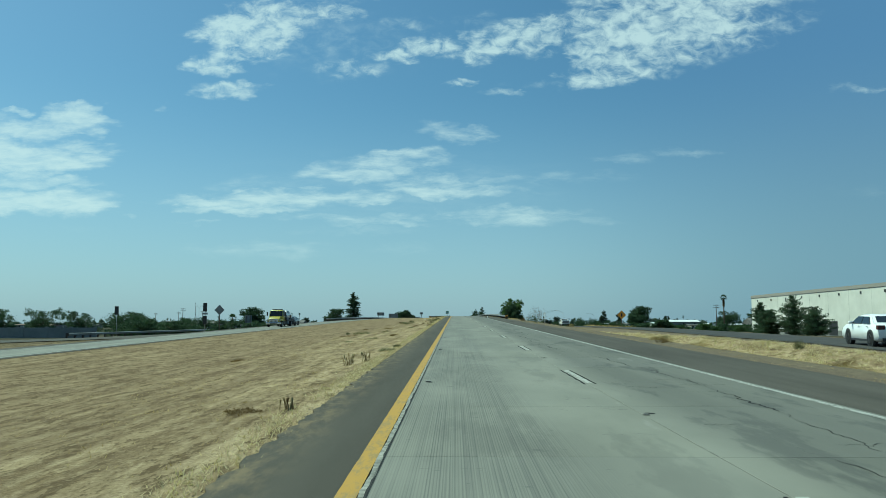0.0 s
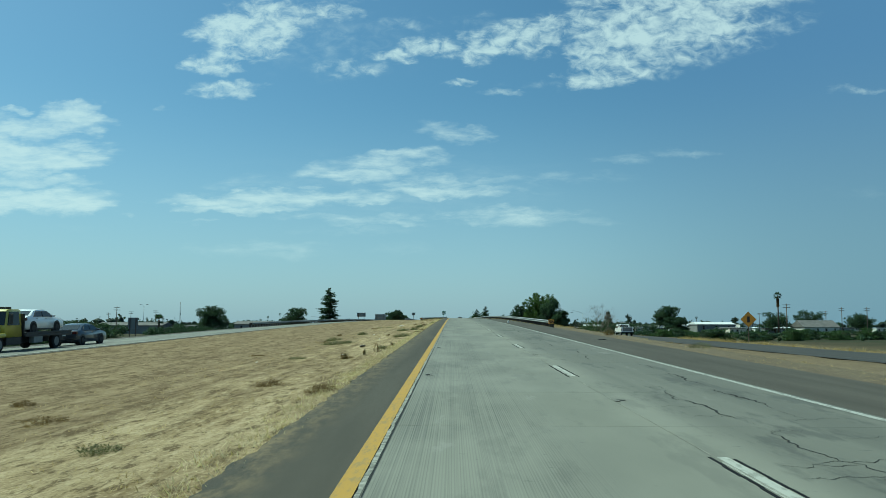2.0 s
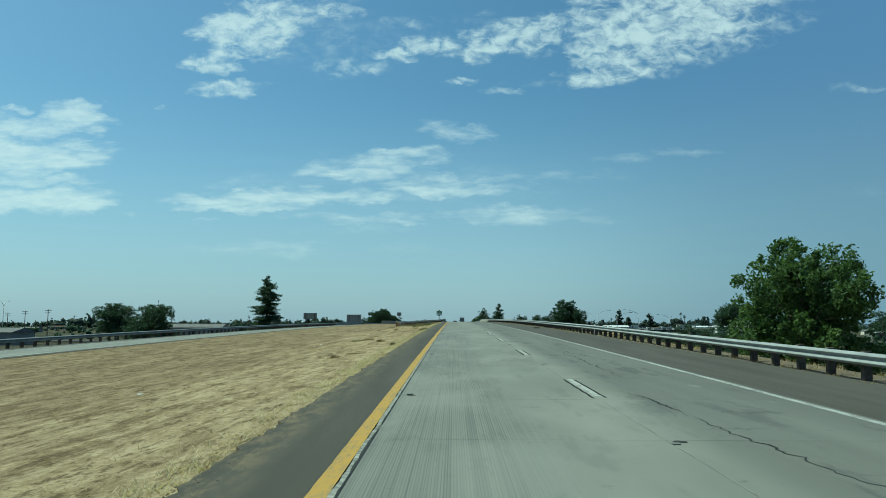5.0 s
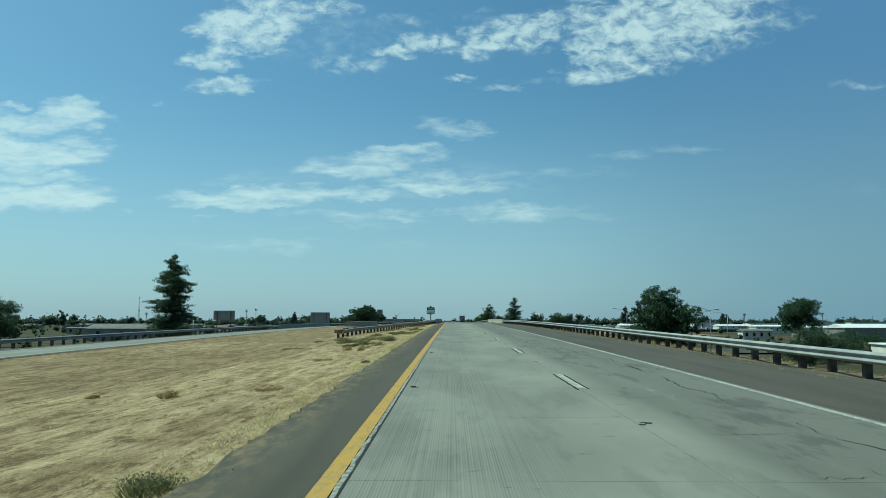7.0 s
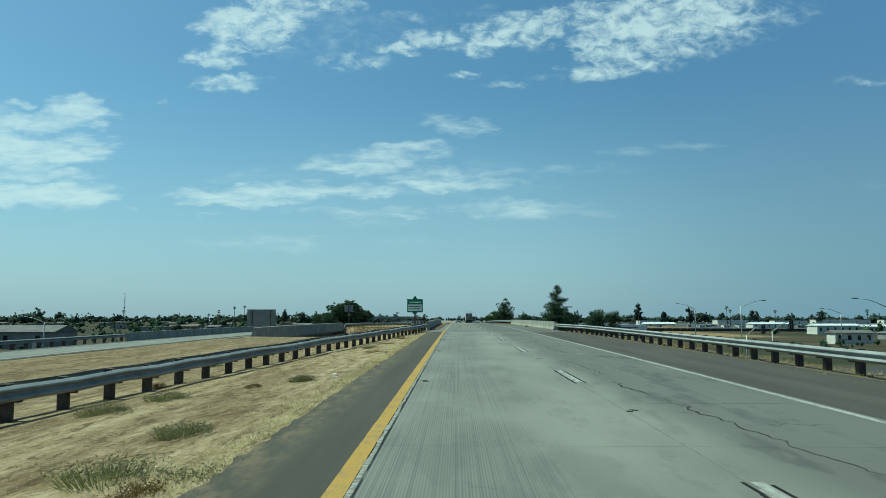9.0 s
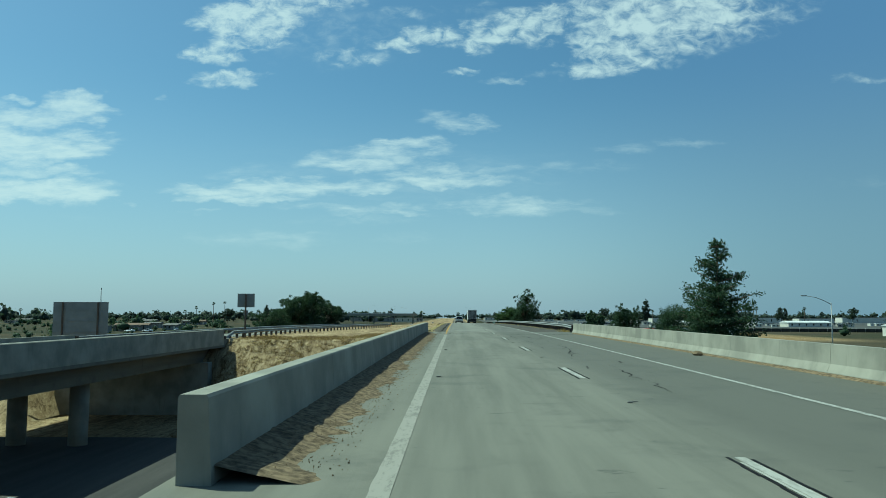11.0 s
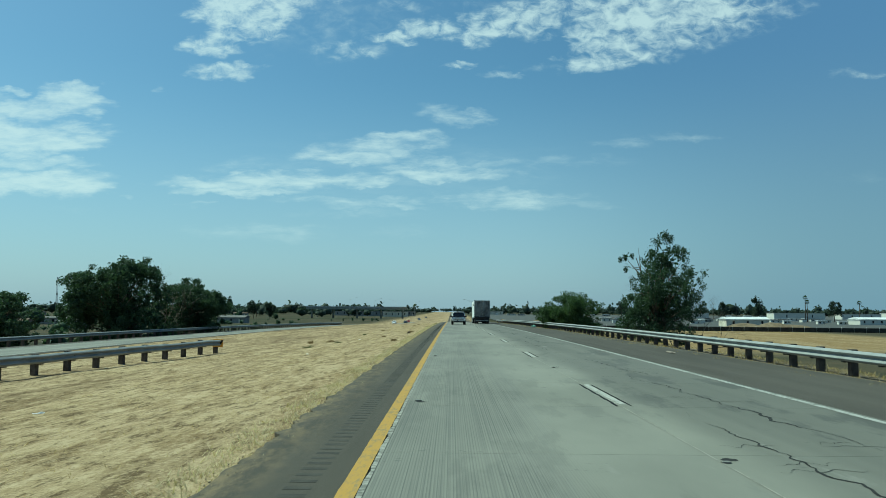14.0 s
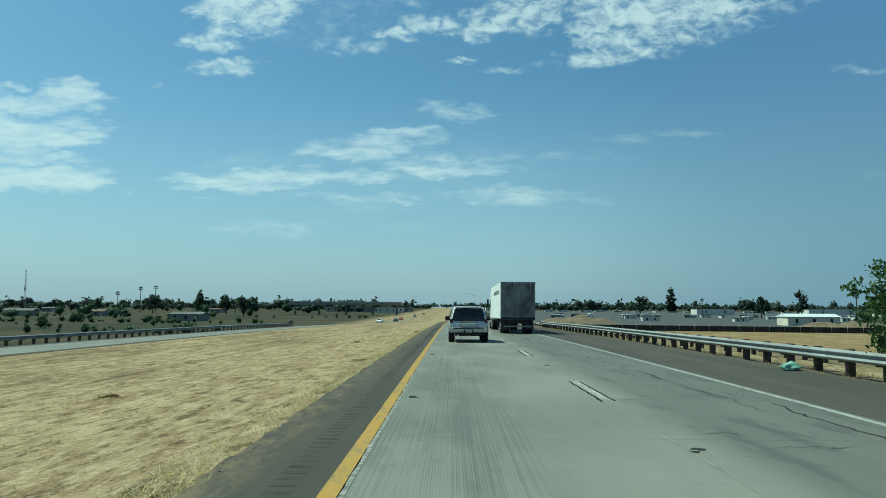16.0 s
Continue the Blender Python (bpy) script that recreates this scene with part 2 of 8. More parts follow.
def deck_concrete():
    m, n = material("deck_concrete", 0.78)
    n.bsdf.inputs["Specular IOR Level"].default_value = 0.28
    x, y, z = n.split(n.pos)
    streak = n.noise(n.combine(x, n.math("MULTIPLY", y, 0.05), z), 1.6, 5, 0.6)
    patch = n.noise(n.pos, 0.7, 6, 0.6)
    grain = n.noise(n.pos, 50.0, 4, 0.7)
    base = n.mix(n.range(streak, 0.3, 0.7), c4(0.110, 0.108, 0.093), c4(0.158, 0.154, 0.133))
    base = n.mix(n.range(patch, 0.5, 0.75, 0.0, 0.6), base, c4(0.075, 0.075, 0.068))
    base = n.mix(n.math("MULTIPLY", n.range(x, 3.6, 5.2), n.range(streak, 0.3, 0.8, 0.35, 0.75)), base, c4(0.062, 0.062, 0.056))
    scuff = n.noise(n.combine(n.math("MULTIPLY", x, 0.6), y, 7.0), 1.7, 6, 0.75)
    base = n.mix(n.range(scuff, 0.62, 0.68, 0.0, 0.6), base, c4(0.05, 0.05, 0.047))
    base = n.mix(1.0, base, c4(1.0, 1.0, 0.95), "MULTIPLY")
    finish(n, base, grain, 0.3, 0.008)
    return m


def wall_concrete():
    m, n = material("barrier_concrete", 0.88)
    x, y, z = n.split(n.pos)
    run = n.noise(n.combine(n.math("MULTIPLY", x, 3.0), n.math("MULTIPLY", y, 3.0), n.math("MULTIPLY", z, 0.4)), 1.0, 5, 0.65)
    patch = n.noise(n.pos, 0.8, 5)
    grain = n.noise(n.pos, 40.0, 4, 0.7)
    base = n.mix(n.range(patch, 0.3, 0.7), c4(0.195, 0.191, 0.163), c4(0.295, 0.287, 0.242))
    base = n.mix(n.range(run, 0.55, 0.8, 0.0, 0.45), base, c4(0.11, 0.107, 0.095))
    finish(n, base, grain, 0.25, 0.01)
    return m


def asphalt(name, a, b, dusty=0.0):
    m, n = material(name, 0.9)
    x, y, z = n.split(n.pos)
    streak = n.noise(n.combine(x, n.math("MULTIPLY", y, 0.06), 0.0), 1.3, 4, 0.6)
    grain = n.noise(n.pos, 70.0, 3, 0.8)
    base = n.mix(n.range(streak, 0.3, 0.7), c4(*a), c4(*b))
    base = n.mix(n.range(grain, 0.55, 0.8, 0.0, 0.4), base, c4(*(q * 1.5 for q in b)))
    if dusty:
        # straw dust blown in from the grass edge
        blown = n.noise(n.combine(x, n.math("MULTIPLY", y, 0.3), 0.0), 3.5, 5, 0.75)
        base = n.mix(n.math("MULTIPLY", n.range(x, -0.55, -1.42), n.range(blown, 0.40, 0.66, 0.0, dusty)), base, c4(0.165, 0.125, 0.074))
    finish(n, base, grain, 0.5, 0.01)
    return m


def dry_ground():
    m, n = material("dry_grass_ground", 0.95)
    n.bsdf.inputs["Specular IOR Level"].default_value = 0.05
    x, y, z = n.split(n.pos)
    rows = n.combine(x, n.math("MULTIPLY", y, 0.17), 0.0)
    big = n.noise(rows, 0.16, 5, 0.6)
    mid = n.noise(rows, 1.1, 5, 0.7)
    mown = n.noise(n.combine(x, n.math("MULTIPLY", y, 0.045), 0.0), 1.5, 4, 0.6)
    tuft = n.noise(n.combine(x, n.math("MULTIPLY", y, 0.28), 0.0), 2.7, 5, 0.75)
    fine = n.noise(n.pos, 13.0, 5, 0.8)
    clod = n.noise(n.combine(x, n.math("MULTIPLY", y, 0.33), 5.0), 5.5, 4, 0.75)
    grit = n.noise(n.pos, 38.0, 3, 0.8)
    straw = n.mix(n.range(mid, 0.36, 0.64), c4(0.215, 0.154, 0.077), c4(0.335, 0.258, 0.142))
    soil = n.mix(n.range(mid, 0.36, 0.64), c4(0.142, 0.100, 0.054), c4(0.228, 0.167, 0.092))
    brown = n.math("ADD", n.math("MULTIPLY_ADD", big, 0.6, n.math("MULTIPLY", mown, 0.4)), n.math("ADD", n.range(x, -3.0, -10.5, -0.05, 0.11), n.math("ADD", n.range(y, 450.0, 390.0, -0.07, 0.04), n.range(y, 100.0, 230.0, 0.015, -0.04))))
    base = n.mix(n.range(brown, 0.42, 0.61), straw, soil)
    bright = n.range(brown, 0.42, 0.62, 1.0, 0.35)
    base = n.mix(n.range(mown, 0.52, 0.66, 0.0, 0.35), base, c4(0.125, 0.085, 0.042))
    base = n.mix(n.math("MULTIPLY", bright, n.range(mown, 0.48, 0.36, 0.0, 0.5)), base, c4(0.355, 0.270, 0.150))
    base = n.mix(n.range(tuft, 0.53, 0.61, 0.0, 0.85), base, c4(0.090, 0.062, 0.031))
    base = n.mix(n.math("MULTIPLY", bright, n.range(tuft, 0.48, 0.37, 0.0, 0.75)), base, c4(0.425, 0.338, 0.198))
    base = n.mix(n.range(clod, 0.55, 0.64, 0.0, 0.7), base, c4(0.070, 0.046, 0.022))
    base = n.mix(n.math("MULTIPLY", bright, n.range(clod, 0.46, 0.37, 0.0, 0.55)), base, c4(0.445, 0.352, 0.208))
    base = n.mix(n.range(fine, 0.53, 0.63, 0.0, 0.5), base, c4(0.075, 0.050, 0.025))
    base = n.mix(n.math("MULTIPLY", bright, n.range(fine, 0.46, 0.36, 0.0, 0.6)), base, c4(0.42, 0.338, 0.20))
    base = n.mix(n.range(grit, 0.54, 0.66, 0.0, 0.35), base, c4(0.06, 0.042, 0.024))
    verge = n.math("MULTIPLY", n.range(x, 10.0, 10.6), n.range(n.math("ADD", x, n.math("MULTIPLY", mid, 3.0)), 17.4, 15.4))
    lane_side = n.math("MULTIPLY", n.range(x, 17.6, 18.3), n.range(x, 34.0, 28.0))
    verge = n.math("MAXIMUM", verge, n.math("MULTIPLY", lane_side, n.range(y, 230.0, 160.0)))
    base = n.mix(n.math("MULTIPLY", verge, 0.85), base, n.mix(n.range(fine, 0.4, 0.6), c4(0.150, 0.122, 0.084), c4(0.092, 0.076, 0.055)))
    base = n.mix(n.math("MULTIPLY", n.range(x, 18.0, 20.0), n.range(x, 45.0, 30.0, 0.0, 0.35)), base, c4(0.12, 0.084, 0.042))
    base = n.mix(n.math("MULTIPLY", n.range(y, 450.0, 470.0), n.range(x, 4.0, 0.0)), base, n.mix(1.0, base, c4(1.08, 1.06, 1.05), "MULTIPLY"))
    # off the embankment the plain is duller, with weeds and bare lots
    golden = n.math("MULTIPLY", n.math("MULTIPLY", n.range(y, 640.0, 680.0), n.range(y, 836.0, 826.0)), n.math("MULTIPLY", n.range(x, 150.0, 130.0), n.range(x, 0.0, 5.0)))
    far_side = n.math("MAXIMUM", n.math("MULTIPLY", n.math("MAXIMUM", n.range(x, 40.0, 75.0), n.math("MULTIPLY", n.range(x, 17.0, 26.0), n.range(y, 180.0, 260.0))), n.math("SUBTRACT", 1.0, golden)), n.range(x, -34.0, -50.0))
    base = n.mix(n.math("MULTIPLY", golden, n.math("MULTIPLY", n.range(x, 20.0, 34.0, 0.0, 0.85), n.range(big, 0.60, 0.46, 0.35, 1.0))), base, n.mix(n.range(mid, 0.35, 0.65), c4(0.155, 0.100, 0.042), c4(0.225, 0.155, 0.068)))
    field = n.noise(n.pos, 0.012, 4, 0.6)
    strips = n.noise(n.combine(n.math("MULTIPLY", x, 0.15), y, 0.0), 0.045, 4, 0.6)
    plain = n.mix(n.range(field, 0.42, 0.58), c4(0.055, 0.047, 0.029), c4(0.027, 0.033, 0.018))
    plain = n.mix(n.range(strips, 0.54, 0.62, 0.0, 0.8), plain, c4(0.078, 0.063, 0.037))
    plain = n.mix(n.range(strips, 0.45, 0.38, 0.0, 0.8), plain, c4(0.024, 0.028, 0.018))
    plain = n.mix(n.range(tuft, 0.5, 0.62, 0.0, 0.6), plain, c4(0.026, 0.030, 0.017))
    base = n.mix(n.math("MULTIPLY", far_side, 0.95), base, plain)
    base = n.mix(1.0, base, c4(0.97, 0.98, 1.05), "MULTIPLY")
    finish(n, base, n.math("ADD", n.math("ADD", fine, mid), tuft), 0.7, 0.055)
    return m


def leaf(name, a, b, rough=0.6, through_leaf=0.35):
    m, n = material(name, rough)
    r = n.add("ShaderNodeNewGeometry").outputs["Random Per Island"]
    big = n.noise(n.pos, 0.7, 3)
    col = n.mix(r, c4(*a), c4(*b))
    col = n.mix(n.range(big, 0.35, 0.7, 0.0, 0.5), col, c4(*(q * 0.6 for q in a)))
    finish(n, col)
    n.bsdf.inputs["Specular IOR Level"].default_value = 0.15
    thin = n.add("ShaderNodeBsdfTranslucent")
    n.put(thin.inputs["Color"], n.mix(1.0, col, c4(1.25, 1.3, 0.9), "MULTIPLY"))
    both = n.add("ShaderNodeMixShader")
    both.inputs[0].default_value = through_leaf
    n.put(both.inputs[1], n.bsdf.outputs[0]), n.put(both.inputs[2], thin.outputs[0])
    sink = [q for q in m.node_tree.nodes if q.bl_idname == "ShaderNodeOutputMaterial"][0]
    n.put(sink.inputs[0], both.outputs[0])
    return m


def paint(name, col, rough=0.3, coat=0.5, metal=0.0):
    m, n = material(name, rough, metal)
    dirt = n.noise(n.pos, 2.5, 5, 0.65)
    finish(n, n.mix(n.range(dirt, 0.5, 0.8, 0.0, 0.3), c4(*col), c4(*(0.6 * c + 0.04 for c in col))))
    n.bsdf.inputs["Coat Weight"].default_value = coat
    return m


def worn_paint(name, col, under, amount=0.5):
    m, n = material(name, 0.75)
    x, y, z = n.split(n.pos)
    wear = n.noise(n.combine(x, n.math("MULTIPLY", y, 0.25), z), 14.0, 5, 0.7)
    big = n.noise(n.pos, 1.1, 3)
    f = n.range(n.math("ADD", wear, n.math("MULTIPLY", big, 0.35)), 0.62, 0.85, 0.0, amount)
    f = n.math("MULTIPLY", f, n.math("MULTIPLY_ADD", n.obj_random, 0.5, 0.75))
    finish(n, n.mix(f, c4(*col), c4(*under)), wear, 0.2, 0.005)
    n.bsdf.inputs["Specular IOR Level"].default_value = 0.1
    return m


M_LANE, M_DECK, M_WALL = lane_concrete(), deck_concrete(), wall_concrete()
M_SHOULDER = asphalt("shoulder_asphalt", (0.049, 0.044, 0.035), (0.067, 0.060, 0.048), 0.9)
M_SHOULDER_R = asphalt("worn_shoulder_asphalt", (0.052, 0.047, 0.039), (0.074, 0.067, 0.056))
M_RAMP = asphalt("ramp_asphalt", (0.038, 0.037, 0.036), (0.055, 0.053, 0.050))
M_LOT = asphalt("lot_asphalt", (0.055, 0.057, 0.055), (0.078, 0.078, 0.074))
M_GROUND = dry_ground()
M_STRAW = leaf("straw", (0.21, 0.148, 0.066), (0.44, 0.345, 0.185), 0.8)
M_STRAW_PALE = leaf("pale_straw", (0.36, 0.29, 0.165), (0.58, 0.50, 0.33), 0.8)
M_STRAW_DARK = leaf("brown_straw", (0.11, 0.072, 0.034), (0.23, 0.155, 0.074), 0.8)
M_WEED = leaf("grey_green_weed", (0.095, 0.098, 0.052), (0.205, 0.195, 0.112), 0.7)
M_LEAF = leaf("green_leaf", (0.036, 0.066, 0.028), (0.085, 0.132, 0.054), through_leaf=0.4)
M_LEAF_LIGHT = leaf("fresh_leaf", (0.050, 0.090, 0.028), (0.115, 0.17, 0.055))
M_LEAF_DARK = leaf("dark_leaf", (0.031, 0.057, 0.034), (0.068, 0.106, 0.058), through_leaf=0.32)
# grey-blue leaf tone carries the haze of distance in its colour
M_HAZED_LEAF = leaf("far_leaf", (0.034, 0.050, 0.040), (0.060, 0.082, 0.062))
M_TWIG = simple("dry_twig", (0.20, 0.17, 0.14), 0.9)
M_BARK = simple("bark", (0.13, 0.10, 0.075), 0.95, vary=0.4, scale=3, bump=0.6)
M_YELLOW = worn_paint("yellow_line_paint", (0.35, 0.215, 0.055), (0.21, 0.165, 0.085), 0.75)
M_WHITE = worn_paint("white_line_paint", (0.32, 0.32, 0.295), (0.17, 0.17, 0.155), 0.85)
M_BLACK = worn_paint("black_line_paint", (0.008, 0.008, 0.009), (0.03, 0.03, 0.03), 0.4)
M_DASH = worn_paint("worn_dash_paint", (0.33, 0.33, 0.30), (0.19, 0.188, 0.17), 0.9)
M_FADED = worn_paint("faded_line_paint", (0.26, 0.25, 0.22), (0.15, 0.146, 0.13), 0.95)
M_RUMBLE = simple("rumble_asphalt", (0.046, 0.043, 0.037), 0.9, vary=0.3)
M_TAR = simple("crack_tar", (0.028, 0.028, 0.027), 0.95)
M_CRUMB = simple("broken_edge", (0.235, 0.228, 0.20), 0.95, vary=0.5, scale=9, bump=0.5)
M_GRAVEL = simple("edge_gravel", (0.145, 0.125, 0.098), 0.95, vary=0.5, scale=5, bump=0.3)
M_STEEL = simple("galvanised_steel", (0.22, 0.23, 0.225), 0.62, 0.0, vary=0.22, scale=1.2, bump=0.05)
M_POST = simple("weathered_post", (0.092, 0.077, 0.064), 0.95, vary=0.45, scale=4, bump=0.5, per_object=0.5)
M_SIGN_BACK = simple("bare_aluminium", (0.21, 0.22, 0.22), 0.6, 0.1, vary=0.15, scale=0.9, bump=0.03)
M_SIGN_GREEN = simple("green_sign_sheet", (0.012, 0.16, 0.085), 0.5, vary=0.12, scale=1.0, bump=0.02)
M_SIGN_WHITE = simple("white_sign_sheet", (0.75, 0.76, 0.74), 0.5, vary=0.08, bump=0.02)
M_SIGN_YELLOW = simple("yellow_sign_sheet", (0.62, 0.28, 0.03), 0.5, vary=0.12, bump=0.02)
M_SIGN_BLACK = simple("black_sign_sheet", (0.02, 0.02, 0.02), 0.5, bump=0.02)
M_WOODPOLE = simple("pole_wood", (0.12, 0.095, 0.075), 0.95, vary=0.3, bump=0.3)
M_POLE_STEEL = simple("pole_steel", (0.33, 0.34, 0.34), 0.55, 0.5, vary=0.15)
M_SOIL = simple("bare_soil", (0.150, 0.115, 0.074), 0.98, vary=0.35, scale=0.6, grain=9, bump=0.8)
M_DRIFT = simple("straw_drift", (0.150, 0.112, 0.070), 0.98, vary=0.6, scale=9.0, grain=34, bump=1.0)
M_WALL_WHITE = simple("white_wall", (0.55, 0.54, 0.49), 0.85, vary=0.08, scale=0.3, grain=8, bump=0.1)
M_WALL_CREAM = simple("cream_wall", (0.58, 0.53, 0.43), 0.85, vary=0.12, scale=0.3, grain=8, bump=0.1)
M_WALL_GREY = simple("grey_wall", (0.21, 0.21, 0.20), 0.85, vary=0.15, scale=0.3, grain=8, bump=0.1)
M_ROOF_GREY = simple("grey_roof", (0.135, 0.13, 0.125), 0.9, vary=0.2, scale=0.5, grain=6, bump=0.3)
M_ROOF_WHITE = simple("white_metal_roof", (0.62, 0.63, 0.62), 0.5, vary=0.08, scale=0.4)
M_ROOF_BROWN = simple("brown_roof", (0.17, 0.12, 0.09), 0.9, vary=0.2, scale=0.5, grain=6, bump=0.3)
M_CAP = simple("parapet_cap", (0.27, 0.25, 0.225), 0.8, vary=0.1)
M_GLASS = paint("dark_window_glass", (0.012, 0.014, 0.016), 0.06, 0.0)
M_RUBBER = simple("tyre_rubber", (0.02, 0.02, 0.02), 0.9, vary=0.2, scale=20)
M_RIM = simple("alloy_rim", (0.45, 0.46, 0.47), 0.35, 0.8, vary=0.15, scale=10)
M_TRIM = simple("black_trim", (0.02, 0.02, 0.022), 0.6, vary=0.2)
M_CHROME = simple("chrome", (0.75, 0.75, 0.76), 0.15, 1.0, vary=0.05)
M_SILVER = paint("silver_car_paint", (0.46, 0.46, 0.45), 0.35, 0.6, 0.25)
M_CARWHITE = paint("white_car_paint", (0.78, 0.78, 0.77), 0.3, 0.6)
M_TRUCKYELLOW = paint("yellow_truck_paint", (0.46, 0.40, 0.07), 0.35, 0.5)
M_DARKBLUE = paint("dark_car_paint", (0.03, 0.035, 0.045), 0.3, 0.6)
M_CARRED = paint("red_truck_paint", (0.35, 0.04, 0.03), 0.4, 0.4)
M_TRAILER = simple("trailer_white_skin", (0.66, 0.67, 0.66), 0.5, 0.0, vary=0.12, scale=0.8, bump=0.03)
M_TRAILER_FRAME = simple("trailer_frame", (0.22, 0.22, 0.215), 0.6, vary=0.3, scale=2)
# dark door grey mixes grime with the shade of the rear face
M_TRAILER_DOOR = simple("dirty_trailer_door", (0.155, 0.152, 0.145), 0.7, 0.0, vary=0.55, scale=1.1, bump=0.05)
M_RED = simple("red_lens", (0.055, 0.007, 0.008), 0.25)
M_LAMPGLASS = simple("clear_lens", (0.27, 0.27, 0.26), 0.2)
M_REFLECTOR = simple("worn_reflector", (0.16, 0.155, 0.135), 0.7)
M_GOLD = simple("gold_emblem", (0.55, 0.40, 0.12), 0.35, 0.7)
M_PLASTIC_GREEN = simple("green_plastic", (0.20, 0.36, 0.27), 0.4, vary=0.2, scale=8)
M_SCREEN = simple("dark_screening", (0.035, 0.036, 0.032), 0.95, vary=0.4, scale=0.4, grain=5, bump=0.3)
M_PAPER = simple("paper", (0.72, 0.72, 0.70), 0.8, vary=0.1)
M_CARDBOARD = simple("cardboard", (0.34, 0.22, 0.12), 0.9)


# ---- geometry helpers ----
def link_mesh(name, bm, mats):
    me = bpy.data.meshes.new(name)
    bm.to_mesh(me)
    bm.free()
    for m in mats if isinstance(mats, (list, tuple)) else [mats]:
        me.materials.append(m)
    return new(name, me)


def part(name, bm, mat, parent, label="", at=None):
    ob = link_mesh(name, bm, mat)
    ob.parent = parent
    if at is not None:
        ob.matrix_basis = at
    if label:
        tagged(ob, label)
    return ob


def share(src, parent, m):
    """One more piece on the same mesh."""
    ob = new(src.name.split(".")[0], src.data)
    ob.parent = parent
    ob.matrix_basis = m
    return ob


def thing(name, m, label, category, group="", kind=""):
    ob = new(name)
    ob.empty_display_size = 0.2
    ob.matrix_world = m
    return tagged(ob, label, category, group, kind)


def mesh_of(name, verts, faces, mats, smooth=False):
    me = bpy.data.meshes.new(name)
    v = np.asarray(verts, dtype=np.float32)
    if isinstance(faces, np.ndarray):
        k = faces.shape[1]
        me.vertices.add(len(v))
        me.vertices.foreach_set("co", v.ravel())
        me.loops.add(faces.size)
        me.loops.foreach_set("vertex_index", faces.ravel().astype(np.int32))
        me.polygons.add(len(faces))
        me.polygons.foreach_set("loop_start", np.arange(0, faces.size, k, dtype=np.int32))
        me.update(calc_edges=True)
    else:
        me.from_pydata([tuple(map(float, p)) for p in v], [], faces)
    for m in mats if isinstance(mats, (list, tuple)) else [mats]:
        me.materials.append(m)
    if smooth:
        me.polygons.foreach_set("use_smooth", np.ones(len(me.polygons), dtype=bool))
    me.validate()
    return new(name, me)


def box(bm, x0, x1, y0, y1, z0, z1, bevel=0.0, m=None):
    r = bmesh.ops.create_cube(bm, size=1.0)
    vs = r["verts"]
    for v in vs:
        v.co = Vector((x0 + (v.co.x + 0.5) * (x1 - x0), y0 + (v.co.y + 0.5) * (y1 - y0), z0 + (v.co.z + 0.5) * (z1 - z0)))
    if bevel:
        es = list({e for v in vs for e in v.link_edges})
        r2 = bmesh.ops.bevel(bm, geom=es, offset=bevel, segments=2, affect="EDGES", profile=0.5)
        vs = list({v for f in r2["faces"] for v in f.verts} | {v for v in vs if v.is_valid})
    if m is not None:
        bmesh.ops.transform(bm, matrix=m, verts=vs)
    return vs


def tube(bm, pts, radii, n=8, caps=True):
    rings = []
    for i, (p, r) in enumerate(zip(pts, radii)):
        a, b = Vector(pts[max(0, i - 1)]), Vector(pts[min(len(pts) - 1, i + 1)])
        d = (b - a).normalized()
        side = d.cross(Vector((0, 0, 1)) if abs(d.z) < 0.9 else Vector((1, 0, 0))).normalized()
        up_ = side.cross(d)
        rings.append([bm.verts.new(Vector(p) + (side * math.cos(k * math.tau / n) + up_ * math.sin(k * math.tau / n)) * r) for k in range(n)])
    for a, b in zip(rings, rings[1:]):
        for k in range(n):
            f = bm.faces.new((a[k], a[(k + 1) % n], b[(k + 1) % n], b[k]))
            f.smooth = True
    if caps:
        bm.faces.new(list(reversed(rings[0])))
        bm.faces.new(rings[-1])


def extrude_profile(bm, poly, x0, x1):
    """A side outline of (y, z) points, drawn out across from x0 to x1."""
    a = [bm.verts.new((x0, y, z)) for y, z in poly]
    b = [bm.verts.new((x1, y, z)) for y, z in poly]
    n = len(poly)
    fs = [bm.faces.new(a), bm.faces.new(list(reversed(b)))]
    fs += [bm.faces.new((a[i], b[i], b[(i + 1) % n], a[(i + 1) % n])) for i in range(n)]
    bmesh.ops.recalc_face_normals(bm, faces=fs)
    return a + b


def sweep(name, section, line, mat, closed=True):
    """A section of (across, up) points carried along a line of (x, y, z, turn) stations."""
    verts, faces = [], []
    k = len(section)
    for x, y, z, turn in line:
        c, s = math.cos(turn), math.sin(turn)
        verts += [(x + a * c, y + a * s, z + u) for a, u in section]
    for i in range(len(line) - 1):
        for j in range(k if closed else k - 1):
            p, q = i * k + j, i * k + (j + 1) % k
            faces.append((p, q, q + k, p + k))
    if closed:
        faces.append(tuple(reversed(range(k))))
        faces.append(tuple(range((len(line) - 1) * k, len(line) * k)))
    ob = mesh_of(name, verts, faces, mat)
    bm = bmesh.new()
    bm.from_mesh(ob.data)
    bmesh.ops.recalc_face_normals(bm, faces=bm.faces)
    bm.to_mesh(ob.data)
    bm.free()
    return ob


# ---- the lie of the land ----
PLAIN = -0.4
Y_BRIDGE0, Y_BRIDGE1 = 399.0, 460.0
SLAB = 4.60
Y_DECK0, Y_DECK1 = -14.0 + 88 * SLAB, -14.0 + 104 * SLAB


